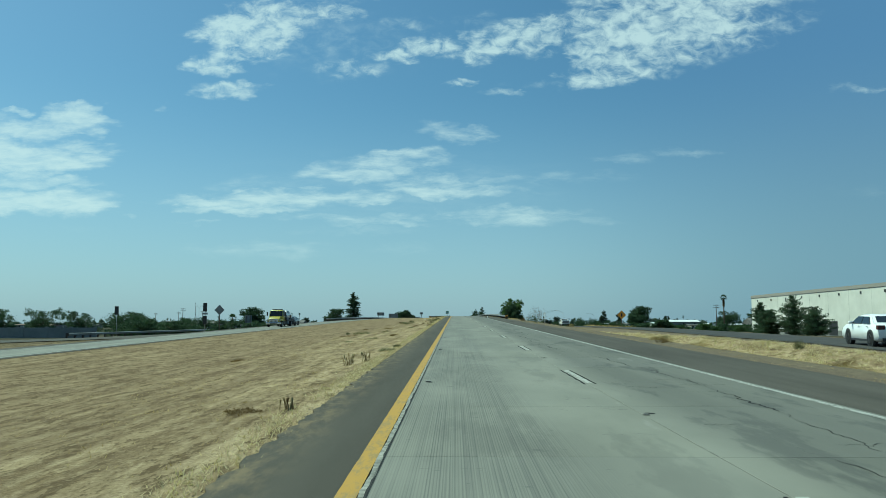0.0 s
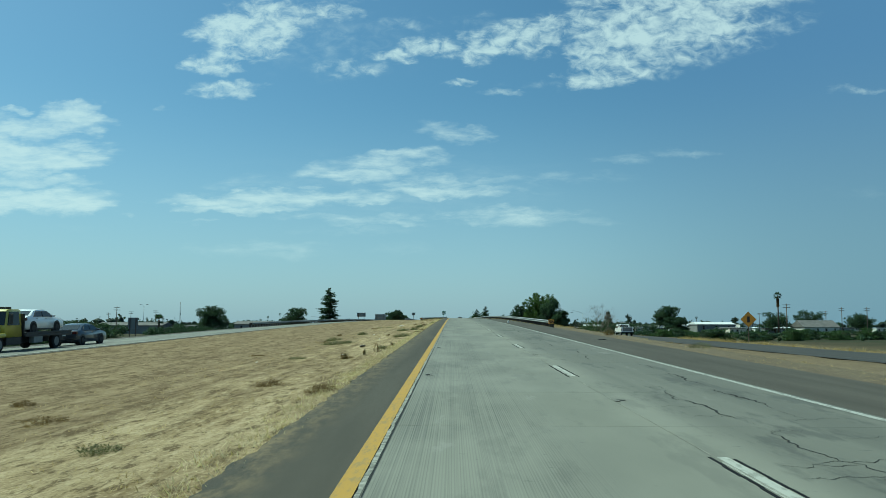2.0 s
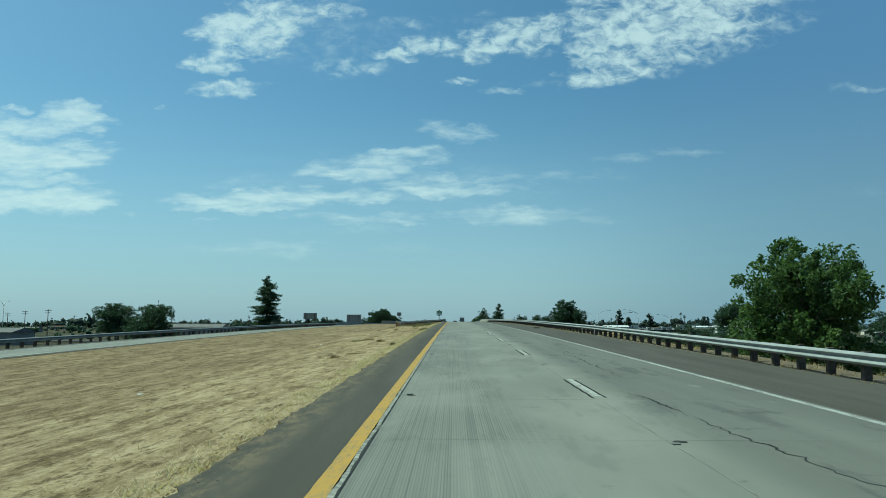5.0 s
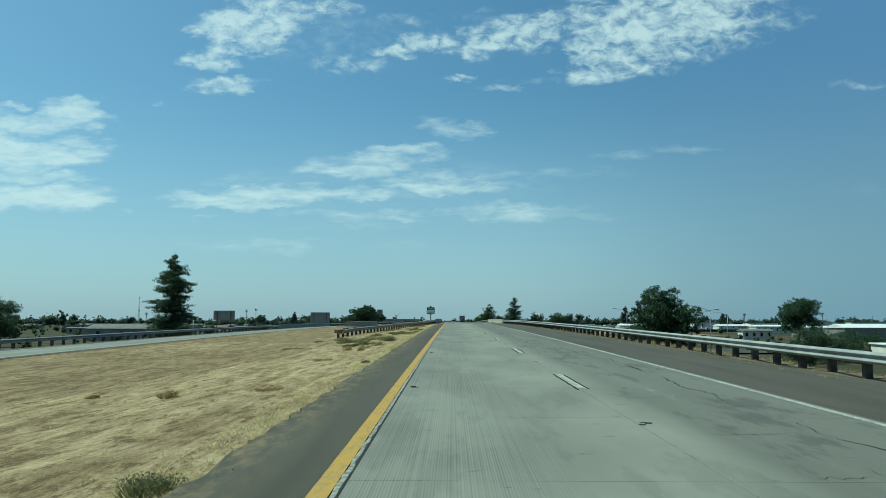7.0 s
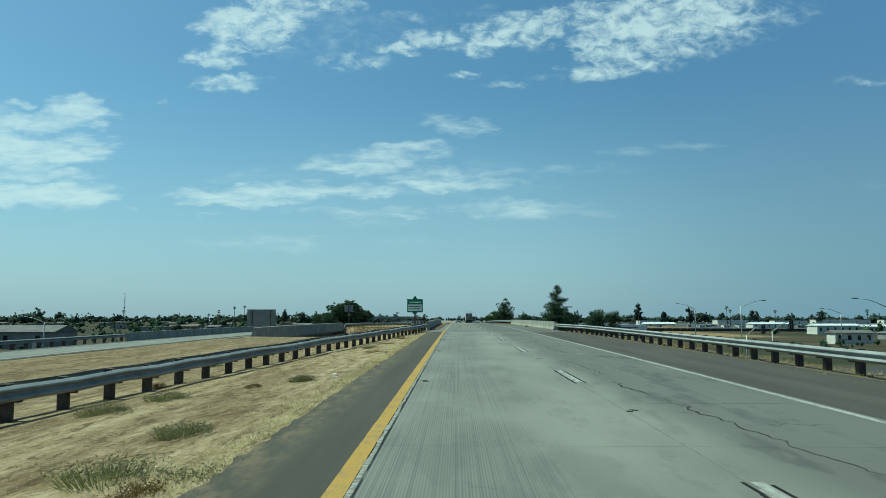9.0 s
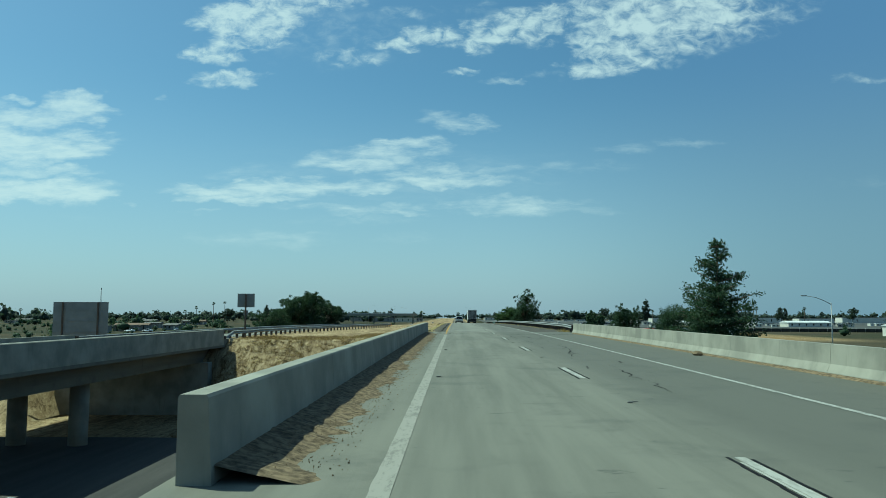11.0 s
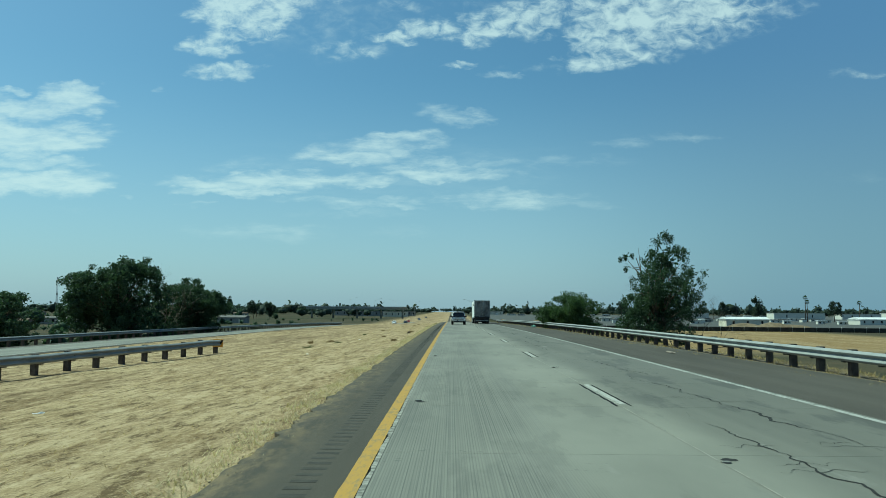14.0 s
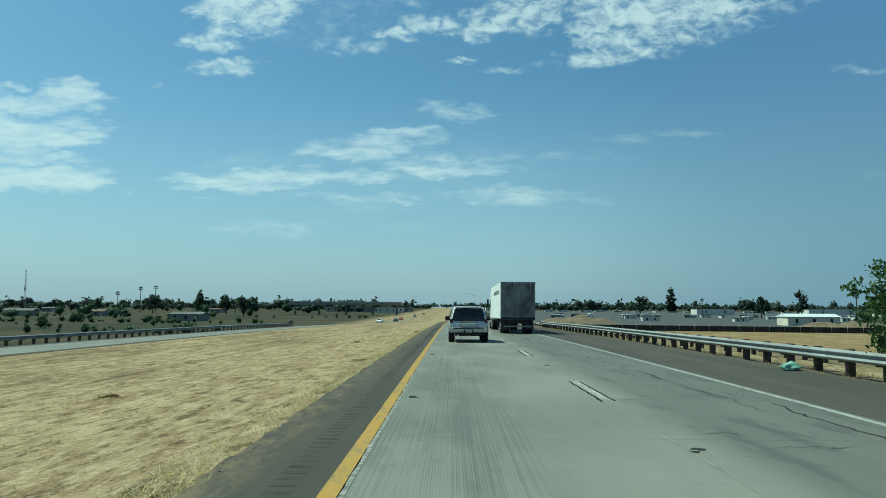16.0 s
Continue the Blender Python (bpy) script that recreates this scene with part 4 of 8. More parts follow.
def panel_sign(name, x, y, z_base, z0, z1, wd, mat_front, mat_back, posts, label, facing=-1, category="road sign", group=""):
    """A flat sheet on posts; facing -1 looks back down the road, +1 ahead."""
    s = thing(name, pose(x, y, z_base), label, category, group)
    h0, h1 = z0 - z_base, z1 - z_base
    bm = bmesh.new()
    box(bm, -wd / 2, wd / 2, -0.012, 0.012, h0, h1, 0.01)
    bm.faces.ensure_lookup_table()
    for f in bm.faces:
        f.material_index = 0 if f.normal.y * facing > 0.5 else 1
    sheet = part("sheet", bm, [mat_front, mat_back], s)
    for k in range(3):
        bm = bmesh.new()
        zz = h0 + (h1 - h0) * (0.2 + 0.3 * k)
        box(bm, -wd / 2 + 0.05, wd / 2 - 0.05, -0.05 * facing - 0.02, -0.05 * facing + 0.02, zz - 0.03, zz + 0.03)
        part("stiffener", bm, M_SIGN_BACK, sheet)
    for px in posts:
        bm = bmesh.new()
        yb = -0.11 * facing
        box(bm, px - 0.075, px + 0.075, yb - 0.05, yb + 0.05, -0.4, h1 - 0.05, 0.01)
        part("post", bm, M_WOODPOLE, s)
    return s, sheet


g = z_ground(-2.7, 394)
s, sheet = panel_sign("exit_sign", -2.75, 394.2, g, 7.72, 8.95, 1.45, M_SIGN_GREEN, M_SIGN_BACK, (0.0,), "green roadside sign with white lettering rows on a wooden post", -1)
top = 8.95 - g
bars(sheet, [(-0.52, 0.52, top - 0.34, top - 0.24)], M_SIGN_WHITE, -0.018)
bm = bmesh.new()
box(bm, -0.62, 0.62, -0.022, -0.012, top - 1.10, top - 0.50, 0.0)
field = part("white_field", bm, M_SIGN_WHITE, sheet, "white lower field of the sign")
bars(field, [(-0.54, 0.54, top - 0.72, top - 0.64), (-0.50, 0.46, top - 0.94, top - 0.86)], M_SIGN_GREEN, -0.026)
bm = bmesh.new()
tip = 8.95 - g
front = [bm.verts.new((px, -0.015, tip + pz)) for px, pz in ((-0.24, 0.0), (0.24, 0.0), (0.05, 0.26), (-0.05, 0.26))]
back = [bm.verts.new((v.co.x, 0.015, v.co.z)) for v in front]
bm.faces.new(front), bm.faces.new(list(reversed(back)))
for i in range(4):
    bm.faces.new((front[i], back[i], back[(i + 1) % 4], front[(i + 1) % 4]))
part("shield", bm, M_SIGN_GREEN, s, "small green route marker on top")
bm = bmesh.new()
box(bm, -0.22, 0.22, -0.02, 0.02, 1.75, 2.22, 0.01)
part("exit_plate", bm, M_SIGN_GREEN, s, "small green plate below the sign")

g = z_ground(-18.7, 465.7)
s, sheet = panel_sign("route_sign", -18.7, 466.0, g, 8.35, 9.62, 1.6, M_SIGN_GREEN, M_SIGN_BACK, (0.0,), "back of a bare aluminium route sign on a dark post", 1)
bm = bmesh.new()
box(bm, -0.22, 0.22, -0.02, 0.02, 2.05, 2.5, 0.02)
part("route_plate", bm, M_SIGN_BACK, s, "small bare plate below the sheet")

for x, y, zb, za, zt, wd, n, lab in ((-33.8, 370.2, 3.8, 6.45, 7.95, 3.3, 2, "back of a wide aluminium guide sign on two posts"),
                                     (-35.6, 469.0, 3.4, 5.2, 8.85, 5.4, 2, "back of a large corrugated aluminium guide sign on two posts")):
    panel_sign("guide_sign", x, y, z_ground(x, y), za, zt, wd, M_SIGN_GREEN, M_SIGN_BACK, (-wd * 0.32, wd * 0.32), lab, 1, group="guide signs")

panel_sign("guide_sign", -51.8, 200.8, z_ground(-51.8, 200.8), 2.4, 4.3, 1.7, M_SIGN_GREEN, M_SIGN_BACK, (-0.5, 0.5), "back of a grey aluminium ramp sign on two posts", 1, group="guide signs")


def diamond_sign(x, y, zc, half, mat, back, facing, label):
    zb = z_ground(x, y)
    s = thing("warning_sign", pose(x, y, zb), label, "road sign")
    bm = bmesh.new()
    box(bm, -half, half, -0.012, 0.012, -half, half, 0.02)
    bm.faces.ensure_lookup_table()
    for f in bm.faces:
        f.material_index = 0 if f.normal.y * facing > 0.5 else 1
    part("sheet", bm, [mat, back], s, at=pose(0, 0, zc - zb, 0, 45, 0))
    bm = bmesh.new()
    box(bm, -0.06, 0.06, 0.02, 0.12, -0.4, zc - zb + half * 0.7, 0.01)
    part("post", bm, M_WOODPOLE, s)
    return s


diamond_sign(-34.1, 116.9, 4.0, 0.55, M_SIGN_YELLOW, M_SIGN_BACK, 1, "bare grey back of a diamond warning sign on a post")
s = diamond_sign(35.6, 164.1, 3.9, 0.66, M_SIGN_YELLOW, M_SIGN_BACK, -1, "orange-yellow diamond signal-ahead warning sign")
bm = bmesh.new()
box(bm, -0.16, 0.16, -0.02, -0.01, 2.9, 3.6, 0.0, pose(0, 0, 3.9 - z_ground(35.6, 164.1) - 3.25))
part("symbol", bm, M_SIGN_BLACK, s, "black signal symbol")
# meter-signal heads on posts beside the opposite ramp
for x, y, zt, two in ((-50.3, 118.7, 4.6, False), (-37.0, 119.2, 5.15, True)):
    zb = z_ground(x, y)
    s = thing("signal_post", pose(x, y, zb), "black ramp signal head on a slim post", "traffic signal", "ramp signals")
    bm = bmesh.new()
    tube(bm, [(0, 0.12, -0.3), (0, 0.12, zt - zb)], [0.06, 0.06], 8)
    part("pole", bm, M_POLE_STEEL, s)
    for z in ((zt - zb - 1.3,) if not two else (zt - zb - 1.35, zt - zb - 3.3)):
        bm = bmesh.new()
        box(bm, -0.3, 0.3, -0.06, 0.06, z, z + 1.3, 0.03)
        part("backplate", bm, M_SIGN_BLACK, s)
    if two:
        bm = bmesh.new()
        box(bm, -0.42, 0.42, -0.02, 0.02, zt - zb - 1.8, zt - zb - 1.5, 0.01)
        part("small_plate", bm, M_SIGN_BACK, s)


def utility_pole(x, y, h, arms=2):
    zb = z_ground(x, y)
    s = thing("utility_pole", pose(x, y, zb), "weathered wooden utility pole with crossarms", "utility pole", "utility poles")
    bm = bmesh.new()
    tube(bm, [(0, 0, -0.5), (0, 0, h)], [0.19, 0.13], 8)
    part("pole", bm, M_WOODPOLE, s)
    for k in range(arms):
        bm = bmesh.new()
        box(bm, -1.25, 1.25, -0.06, 0.06, h - 0.5 - 0.9 * k, h - 0.36 - 0.9 * k)
        a = part("crossarm", bm, M_WOODPOLE, s)
        bm = bmesh.new()
        for xi in (-1.1, -0.5, 0.5, 1.1):
            tube(bm, [(xi, 0, h - 0.37 - 0.9 * k), (xi, 0, h - 0.18 - 0.9 * k)], [0.05, 0.03], 6)
        part("insulators", bm, M_SIGN_BACK, a)
    return s


def street_lamp(x, y, h, reach, turn=0.0, twin=False, label="tall galvanised street lamp with a curved arm"):
    zb = z_ground(x, y)
    s = thing("street_lamp", pose(x, y, zb, 0, 0, turn), label, "street lamp", "street lamps")
    bm = bmesh.new()
    tube(bm, [(0, 0, -0.4), (0, 0, h * 0.9)], [0.12, 0.07], 8)
    part("pole", bm, M_POLE_STEEL, s)
    for sg in ((1, -1) if twin else (1,)):
        bm = bmesh.new()
        pts = [(sg * reach * u, 0, h * (0.88 + 0.12 * math.sin(u * math.pi / 2))) for u in (0, 0.15, 0.35, 0.6, 1.0)]
        tube(bm, pts, [0.07, 0.06, 0.055, 0.05, 0.045], 6)
        a = part("arm", bm, M_POLE_STEEL, s)
        bm = bmesh.new()
        xa, xb = sorted((sg * reach * 0.97, sg * (reach + 0.75)))
        box(bm, xa, xb, -0.16, 0.16, h - 0.08, h + 0.08, 0.03)
        part("lamp_head", bm, M_SIGN_BACK, a)
    return s


# ---- trees ----
def crown_mesh(rng, blobs, leaves, size, mat, name="crown", spread=0.55, core=0.05, per=34):
    """Leaves as small bent cards, gathered in uneven clumps."""
    vs, ks = [], 0
    tot = sum(b[3] * b[4] * b[5] for b in blobs) ** (1.0)
    allv, sizes = [], []
    for bx, by, bz, rx, ry, rz in blobs:
        n = max(12, int(3.6 * leaves * (rx * ry * rz) / tot))
        nc = max(4, n // per)
        d = rng.normal(size=(nc, 3))
        d /= np.linalg.norm(d, axis=1)[:, None]
        r = rng.uniform(0.35, 1.0, nc) ** 0.5
        cc = d * r[:, None] * np.array([rx, ry, rz])
        pick = rng.integers(0, nc, n)
        off = np.clip(rng.normal(size=(n, 3)), -1.9, 1.9) * np.array([rx, ry, rz]) * spread * 0.33
        p = cc[pick] + off + np.array([bx, by, bz])
        allv.append(p)
        sizes.append(np.ones(n))
        k = int(n * core)
        if k:
            q = rng.normal(size=(k, 3))
            q *= (0.62 * rng.random(k) ** 0.4 / np.linalg.norm(q, axis=1))[:, None]
            allv.append(q * np.array([rx, ry, rz]) + np.array([bx, by, bz]))
            sizes.append(np.full(k, min(3.2, 0.22 * (rx * ry * rz) ** (1 / 3) / size)) if size else np.ones(k))
    p = np.concatenate(allv)
    n = len(p)
    a = rng.normal(size=(n, 3))
    a /= np.linalg.norm(a, axis=1)[:, None]
    b = rng.normal(size=(n, 3))
    b -= a * (a * b).sum(1)[:, None]
    b /= np.linalg.norm(b, axis=1)[:, None]
    c = np.cross(a, b)
    s = 0.52 * size * (rng.uniform(0.6, 1.3, n) * np.maximum(1.0, np.concatenate(sizes)))[:, None]
    quad = np.stack([p - a * s, p - b * s * 0.5 + c * s * 0.12, p + a * s, p + b * s * 0.5 + c * s * 0.12], 1).reshape(-1, 3)
    f = np.arange(n * 4).reshape(n, 4)
    return mesh_of(name, quad, f, mat)


def limbs(bm, rng, base, h, spread, r, n=7, twigs=3, lean=0.0):
    top = Vector((base[0] + lean, base[1], base[2] + h * 0.62))
    b = Vector(base)
    tube(bm, [b - Vector((0, 0, 0.4)), b + (top - b) * 0.35 + Vector((0.1 * spread * rng.normal() * 0.3, 0, 0)), top], [r * 1.25, r, r * 0.5], 8)
    for i in range(n):
        ang = i * math.tau / n + rng.uniform(-0.4, 0.4)
        st = b + (top - b) * rng.uniform(0.35, 0.95)
        end = Vector((base[0] + lean + math.cos(ang) * spread * rng.uniform(0.5, 0.85), base[1] + math.sin(ang) * spread * rng.uniform(0.5, 0.85), base[2] + h * rng.uniform(0.5, 0.84)))
        mid = (st + end) / 2 + Vector((0, 0, h * 0.05))
        tube(bm, [st, mid, end], [r * 0.5, r * 0.32, r * 0.10], 6, False)
        for k in range(twigs):
            e2 = end + Vector(np.clip(rng.normal(size=3), -1.1, 1.1)) * spread * 0.25
            tube(bm, [mid + (end - mid) * rng.uniform(0.2, 0.9), e2], [r * 0.16, r * 0.04], 4, False)


def broad_tree(x, y, zb, h, wd, label, mat=None, leaves=6500, seed=1, size=0.16, low=0.25, name="tree", airy=0.55, nb=9, lean=0.0, core=0.06, per=34):
    rng = np.random.default_rng(seed)
    t = thing(name, pose(x, y, zb), label, "tree")
    bm = bmesh.new()
    limbs(bm, rng, (0, 0, 0), h, wd * 0.36, 0.016 * h + 0.03, lean=lean)
    blobs = [(lean * 0.7, 0, h * (0.5 + low * 0.5), wd * 0.24, wd * 0.24, h * (1 - low) * 0.34)]
    for i in range(nb):
        ang = i * math.tau / nb + rng.uniform(-0.5, 0.5)
        rr = wd * 0.5 * rng.uniform(0.45, 0.78)
        zz = h * (low + (1 - low) * rng.uniform(0.22, 0.80))
        k = rng.uniform(0.13, 0.24) * min(1.0, (14 / nb) ** 0.4)
        blobs.append((math.cos(ang) * rr + lean * 0.7, math.sin(ang) * rr, zz, wd * k, wd * k, h * (1 - low) * k * 0.85))
    if low < 0.03:
        for i in range(7):
            ang = i * math.tau / 7 + rng.uniform(-0.3, 0.3)
            rr = wd * rng.uniform(0.26, 0.36)
            blobs.append((math.cos(ang) * rr, math.sin(ang) * rr, h * 0.15, wd * 0.17, wd * 0.17, h * 0.15))
    for i in range(3):
        blobs.append((rng.uniform(-0.2, 0.2) * wd + lean, rng.uniform(-0.2, 0.2) * wd, h * rng.uniform(0.76, 0.88), wd * 0.17, wd * 0.17, h * 0.11))
    for bx, by, bz, *_ in blobs[1:] if leaves > 5000 else ():
        root = Vector((lean * 0.4, 0, min(bz * 0.62, h * 0.5)))
        end = Vector((bx, by, bz))
        tube(bm, [root, (root + end) / 2 + Vector((0, 0, 0.04 * h)), end], [0.006 * h + 0.01, 0.005 * h, 0.012], 5, False)
    part("trunk", bm, M_BARK, t)
    c = crown_mesh(rng, blobs, leaves, size, mat or M_LEAF, spread=airy, core=core, per=per)
    c.parent = t
    return t


def conifer(x, y, zb, h, wd, label, mat=None, leaves=7000, seed=1, size=0.17, tiers=16, ragged=0.3, full=0.75, outline=None, droop=0.0, core=0.28):
    """Whorls of boughs round one stem; outline: (height share, radius share) pairs in place of a plain cone."""
    rng = np.random.default_rng(seed)
    t = thing("conifer", pose(x, y, zb), label, "tree")
    bm = bmesh.new()
    tube(bm, [(0, 0, -0.4), (0, 0, h * 0.5), (0, 0, h * 0.97)], [h * 0.022, h * 0.014, 0.03], 8)
    blobs = []
    for i in range(tiers):
        u = i / (tiers - 1)
        z = h * (0.06 + 0.90 * u)
        r = wd * 0.5 * (float(np.interp(u, [q[0] for q in outline], [q[1] for q in outline])) if outline else (1 - u) ** full) + wd * 0.05
        for k in range(7 if outline else 5):
            ang = rng.uniform(0, math.tau)
            rr = r * rng.uniform(1 - ragged, 1 + ragged * 0.5)
            end = (math.cos(ang) * rr, math.sin(ang) * rr, z + rng.uniform(-0.02, 0.03) * h - droop * rr)
            tube(bm, [(0, 0, z), end], [0.05, 0.015], 4, False)
            if outline:
                for s, fat in ((0.30, 0.34), (0.66, 0.27), (0.92, 0.17)):
                    blobs.append((end[0] * s, end[1] * s, z + (end[2] - z) * s, rr * fat + 0.12, rr * fat + 0.12, h / tiers * (0.62 - 0.3 * s)))
            else:
                blobs.append((end[0] * 0.62, end[1] * 0.62, end[2], rr * 0.45 + 0.1, rr * 0.45 + 0.1, h / tiers * 0.55))
    part("trunk", bm, M_BARK, t)
    c = crown_mesh(rng, blobs, leaves, size, mat or M_LEAF_DARK, spread=0.8, core=core)
    c.parent = t
    return t


def palm(x, y, zb, h, rad, label, seed=1, skirt=True):
    """A fan palm: slim trunk, round head of stalked fans, old fronds hanging below."""
    rng = np.random.default_rng(seed)
    t = thing("palm_tree", pose(x, y, zb), label, "palm tree", "palm trees")
    bm = bmesh.new()
    tube(bm, [(0, 0, -0.3), (0.05, 0, h * 0.5), (0, 0, h - rad * 0.9)], [0.36, 0.27, 0.24], 10)
    part("trunk", bm, M_BARK, t)
    top = Vector((0, 0, h - rad * 0.9))

    def fans(count, lo, hi, ln, width):
        vs, fs = [], []
        for i in range(count):
            az, el = rng.uniform(0, math.tau), math.radians(rng.uniform(lo, hi))
            d = Vector((math.cos(az) * math.cos(el), math.sin(az) * math.cos(el), math.sin(el)))
            side = Vector((-math.sin(az), math.cos(az), 0.0))
            hub = top + d * ln * 0.5
            vs += [top - side * 0.03, top + side * 0.03, hub]
            fs.append((len(vs) - 3, len(vs) - 2, len(vs) - 1))
            for k in range(9):
                w = (k - 4) / 4 * 1.15
                tip_d = (d * math.cos(w) + side * math.sin(w) - Vector((0, 0, 0.16 + 0.2 * rng.random()))).normalized()
                tip = hub + tip_d * ln * rng.uniform(0.42, 0.58)
                off = side * math.cos(w) * width - d * math.sin(w) * width
                mid = (hub + tip) / 2
                vs += [hub, mid - off, tip, mid + off]
                fs.append((len(vs) - 4, len(vs) - 3, len(vs) - 2, len(vs) - 1))
        return vs, fs

    vs, fs = fans(44, -35, 80, rad, rad * 0.045)
    mesh_of("fronds", vs, fs, M_LEAF_DARK).parent = t
    if skirt:
        vs, fs = [], []
        for i in range(150):
            az, z1 = rng.uniform(0, math.tau), h - rad * (1.0 + 1.5 * rng.random())
            out = Vector((math.cos(az), math.sin(az), 0))
            side = Vector((-math.sin(az), math.cos(az), 0)) * 0.10
            p0, p1, p2 = Vector((0, 0, z1)) + out * 0.22, Vector((0, 0, z1 - 0.45 * rad)) + out * rng.uniform(0.45, 0.7), Vector((0, 0, z1 - rad * 0.9)) + out * rng.uniform(0.3, 0.5)
            vs += [p0, p1 - side, p2, p1 + side]
            fs.append((len(vs) - 4, len(vs) - 3, len(vs) - 2, len(vs) - 1))
        ob = mesh_of("dead_frond_skirt", vs, fs, M_STRAW_DARK)
        ob.parent = t
        tagged(ob, "brown hanging skirt of dead fronds")
    return t


def bare_tree(x, y, zb, h, wd, label, seed=1, name="bare_tree", leaves=0):
    rng = np.random.default_rng(seed)
    t = thing(name, pose(x, y, zb), label, "tree")
    bm = bmesh.new()

    def grow(p, d, ln, r, depth):
        e = p + d * ln
        tube(bm, [p, (p + e) / 2 + Vector(rng.normal(size=3)) * ln * 0.06, e], [r, r * 0.8, r * 0.55], 5 if depth > 1 else 3, False)
        if depth == 0:
            return
        for _ in range(3 if depth > 1 else 4):
            nd = (d + Vector(rng.normal(size=3)) * 0.55 + Vector((0, 0, 0.12))).normalized()
            grow(e, nd, ln * rng.uniform(0.6, 0.85), r * 0.55, depth - 1)

    for i in range(4):
        grow(Vector((rng.uniform(-0.2, 0.2), rng.uniform(-0.2, 0.2), -0.2)), Vector((rng.uniform(-0.6, 0.6) * wd / h, rng.uniform(-0.6, 0.6) * wd / h, 1)).normalized(), h * 0.3, 0.055, 4)
    part("branchwork", bm, M_TWIG, t, "grey leafless branches")
    if leaves:
        c = crown_mesh(rng, [(0, 0, h * 0.35, wd * 0.35, wd * 0.35, h * 0.25)], leaves, 0.10, M_LEAF)
        c.parent = t
    return t


# beside the right shoulder
broad_tree(16.6, 213.0, 0.8, 8.5, 6.2, "leafy green tree with an uneven crown behind the guardrail", M_LEAF_LIGHT, 9000, 11, 0.18, 0.08, airy=0.36, nb=22, per=50)
broad_tree(13.0, 169.5, 0.9, 5.6, 3.6, "dense dark green shrub tree behind the guardrail", M_LEAF_DARK, 20000, 12, 0.09, 0.0, airy=0.55, nb=34, per=40, core=0.2)
bare_tree(17.0, 161.6, 0.9, 5.4, 4.2, "grey leafless tree with a few leaves at its foot", 13, leaves=500)
broad_tree(23.8, 333.2, 0.4, 10.1, 7.6, "dark tree with clumped leaves and gaps in its crown", M_LEAF_DARK, 12000, 14, 0.18, 0.05, airy=0.36, nb=26, per=60)
conifer(16.2, 439.5, 0.0, 12.2, 6.8, "dense dark green cypress-like conifer beyond the parapet", M_LEAF_DARK, 15000, 15, 0.15, 17, 0.25, outline=((0, 0.8), (0.12, 1.0), (0.35, 0.86), (0.6, 0.62), (0.8, 0.36), (1, 0.06)), droop=-0.25, core=0.16)
broad_tree(31.8, 538.0, 0.0, 10.2, 6.2, "dark leafy tree below the embankment", M_LEAF_DARK, 8000, 16, 0.19, 0.1, airy=0.36, nb=20, per=50)
broad_tree(38.2, 528.5, -0.3, 10.4, 5.0, "thin feathery tree with sparse leaves", M_LEAF_DARK, 5000, 17, 0.16, 0.15, airy=0.6, nb=16)
broad_tree(42.4, 530.0, -0.2, 10.0, 4.6, "slim upright tree with open branches", M_LEAF_DARK, 3600, 37, 0.15, 0.2, airy=0.7, nb=14)
broad_tree(35.4, 527.0, -0.3, 7.8, 4.0, "low leafy tree in a row below the embankment", M_LEAF_DARK, 4200, 38, 0.17, 0.05, airy=0.45, nb=16)
broad_tree(15.1, 555.6, 2.6, 10.8, 6.6, "half-bare tree with upright leafy branches behind the guardrail", M_LEAF_DARK, 9000, 18, 0.13, 0.06, airy=0.36, nb=30, core=0.05, per=90)
bare_tree(17.4, 556.8, 2.8, 8.6, 6.0, "leafless branches beside the leafy half of the tree", 19)
broad_tree(14.7, 591.5, 3.0, 7.2, 8.2, "round dense green bush tree behind the guardrail", M_LEAF, 16000, 20, 0.15, 0.0, airy=0.42, nb=44, core=0.12, per=60)
for i, (x, y, h, wd) in enumerate(((14.0, 166.0, 2.2, 2.2), (20.0, 330.0, 3.5, 3.0), (27.0, 338.0, 3.0, 4.0), (40.0, 300.0, 4.0, 7.0), (47.0, 318.0, 3.6, 6.0), (54.0, 330.0, 4.2, 7.0), (62.0, 341.0, 4.6, 7.5),
                                   (60.0, 380.0, 6.4, 8.0), (67.0, 385.0, 5.6, 9.0), (53.5, 371.0, 4.2, 6.0), (80.0, 408.0, 5.2, 8.0), (86.5, 411.0, 5.0, 8.0), (73.0, 404.0, 4.2, 7.0), (14.2, 470.0, 2.6, 2.0), (33.0, 120.0, 2.0, 3.0), (29.5, 109.0, 1.8, 2.6))):
    broad_tree(x, y, z_ground(x, y), h, wd, "low dark green bush on dry ground", M_LEAF_DARK, 1800, 30 + i, 0.2, 0.0, "bush", 0.6, 10, core=0.24)
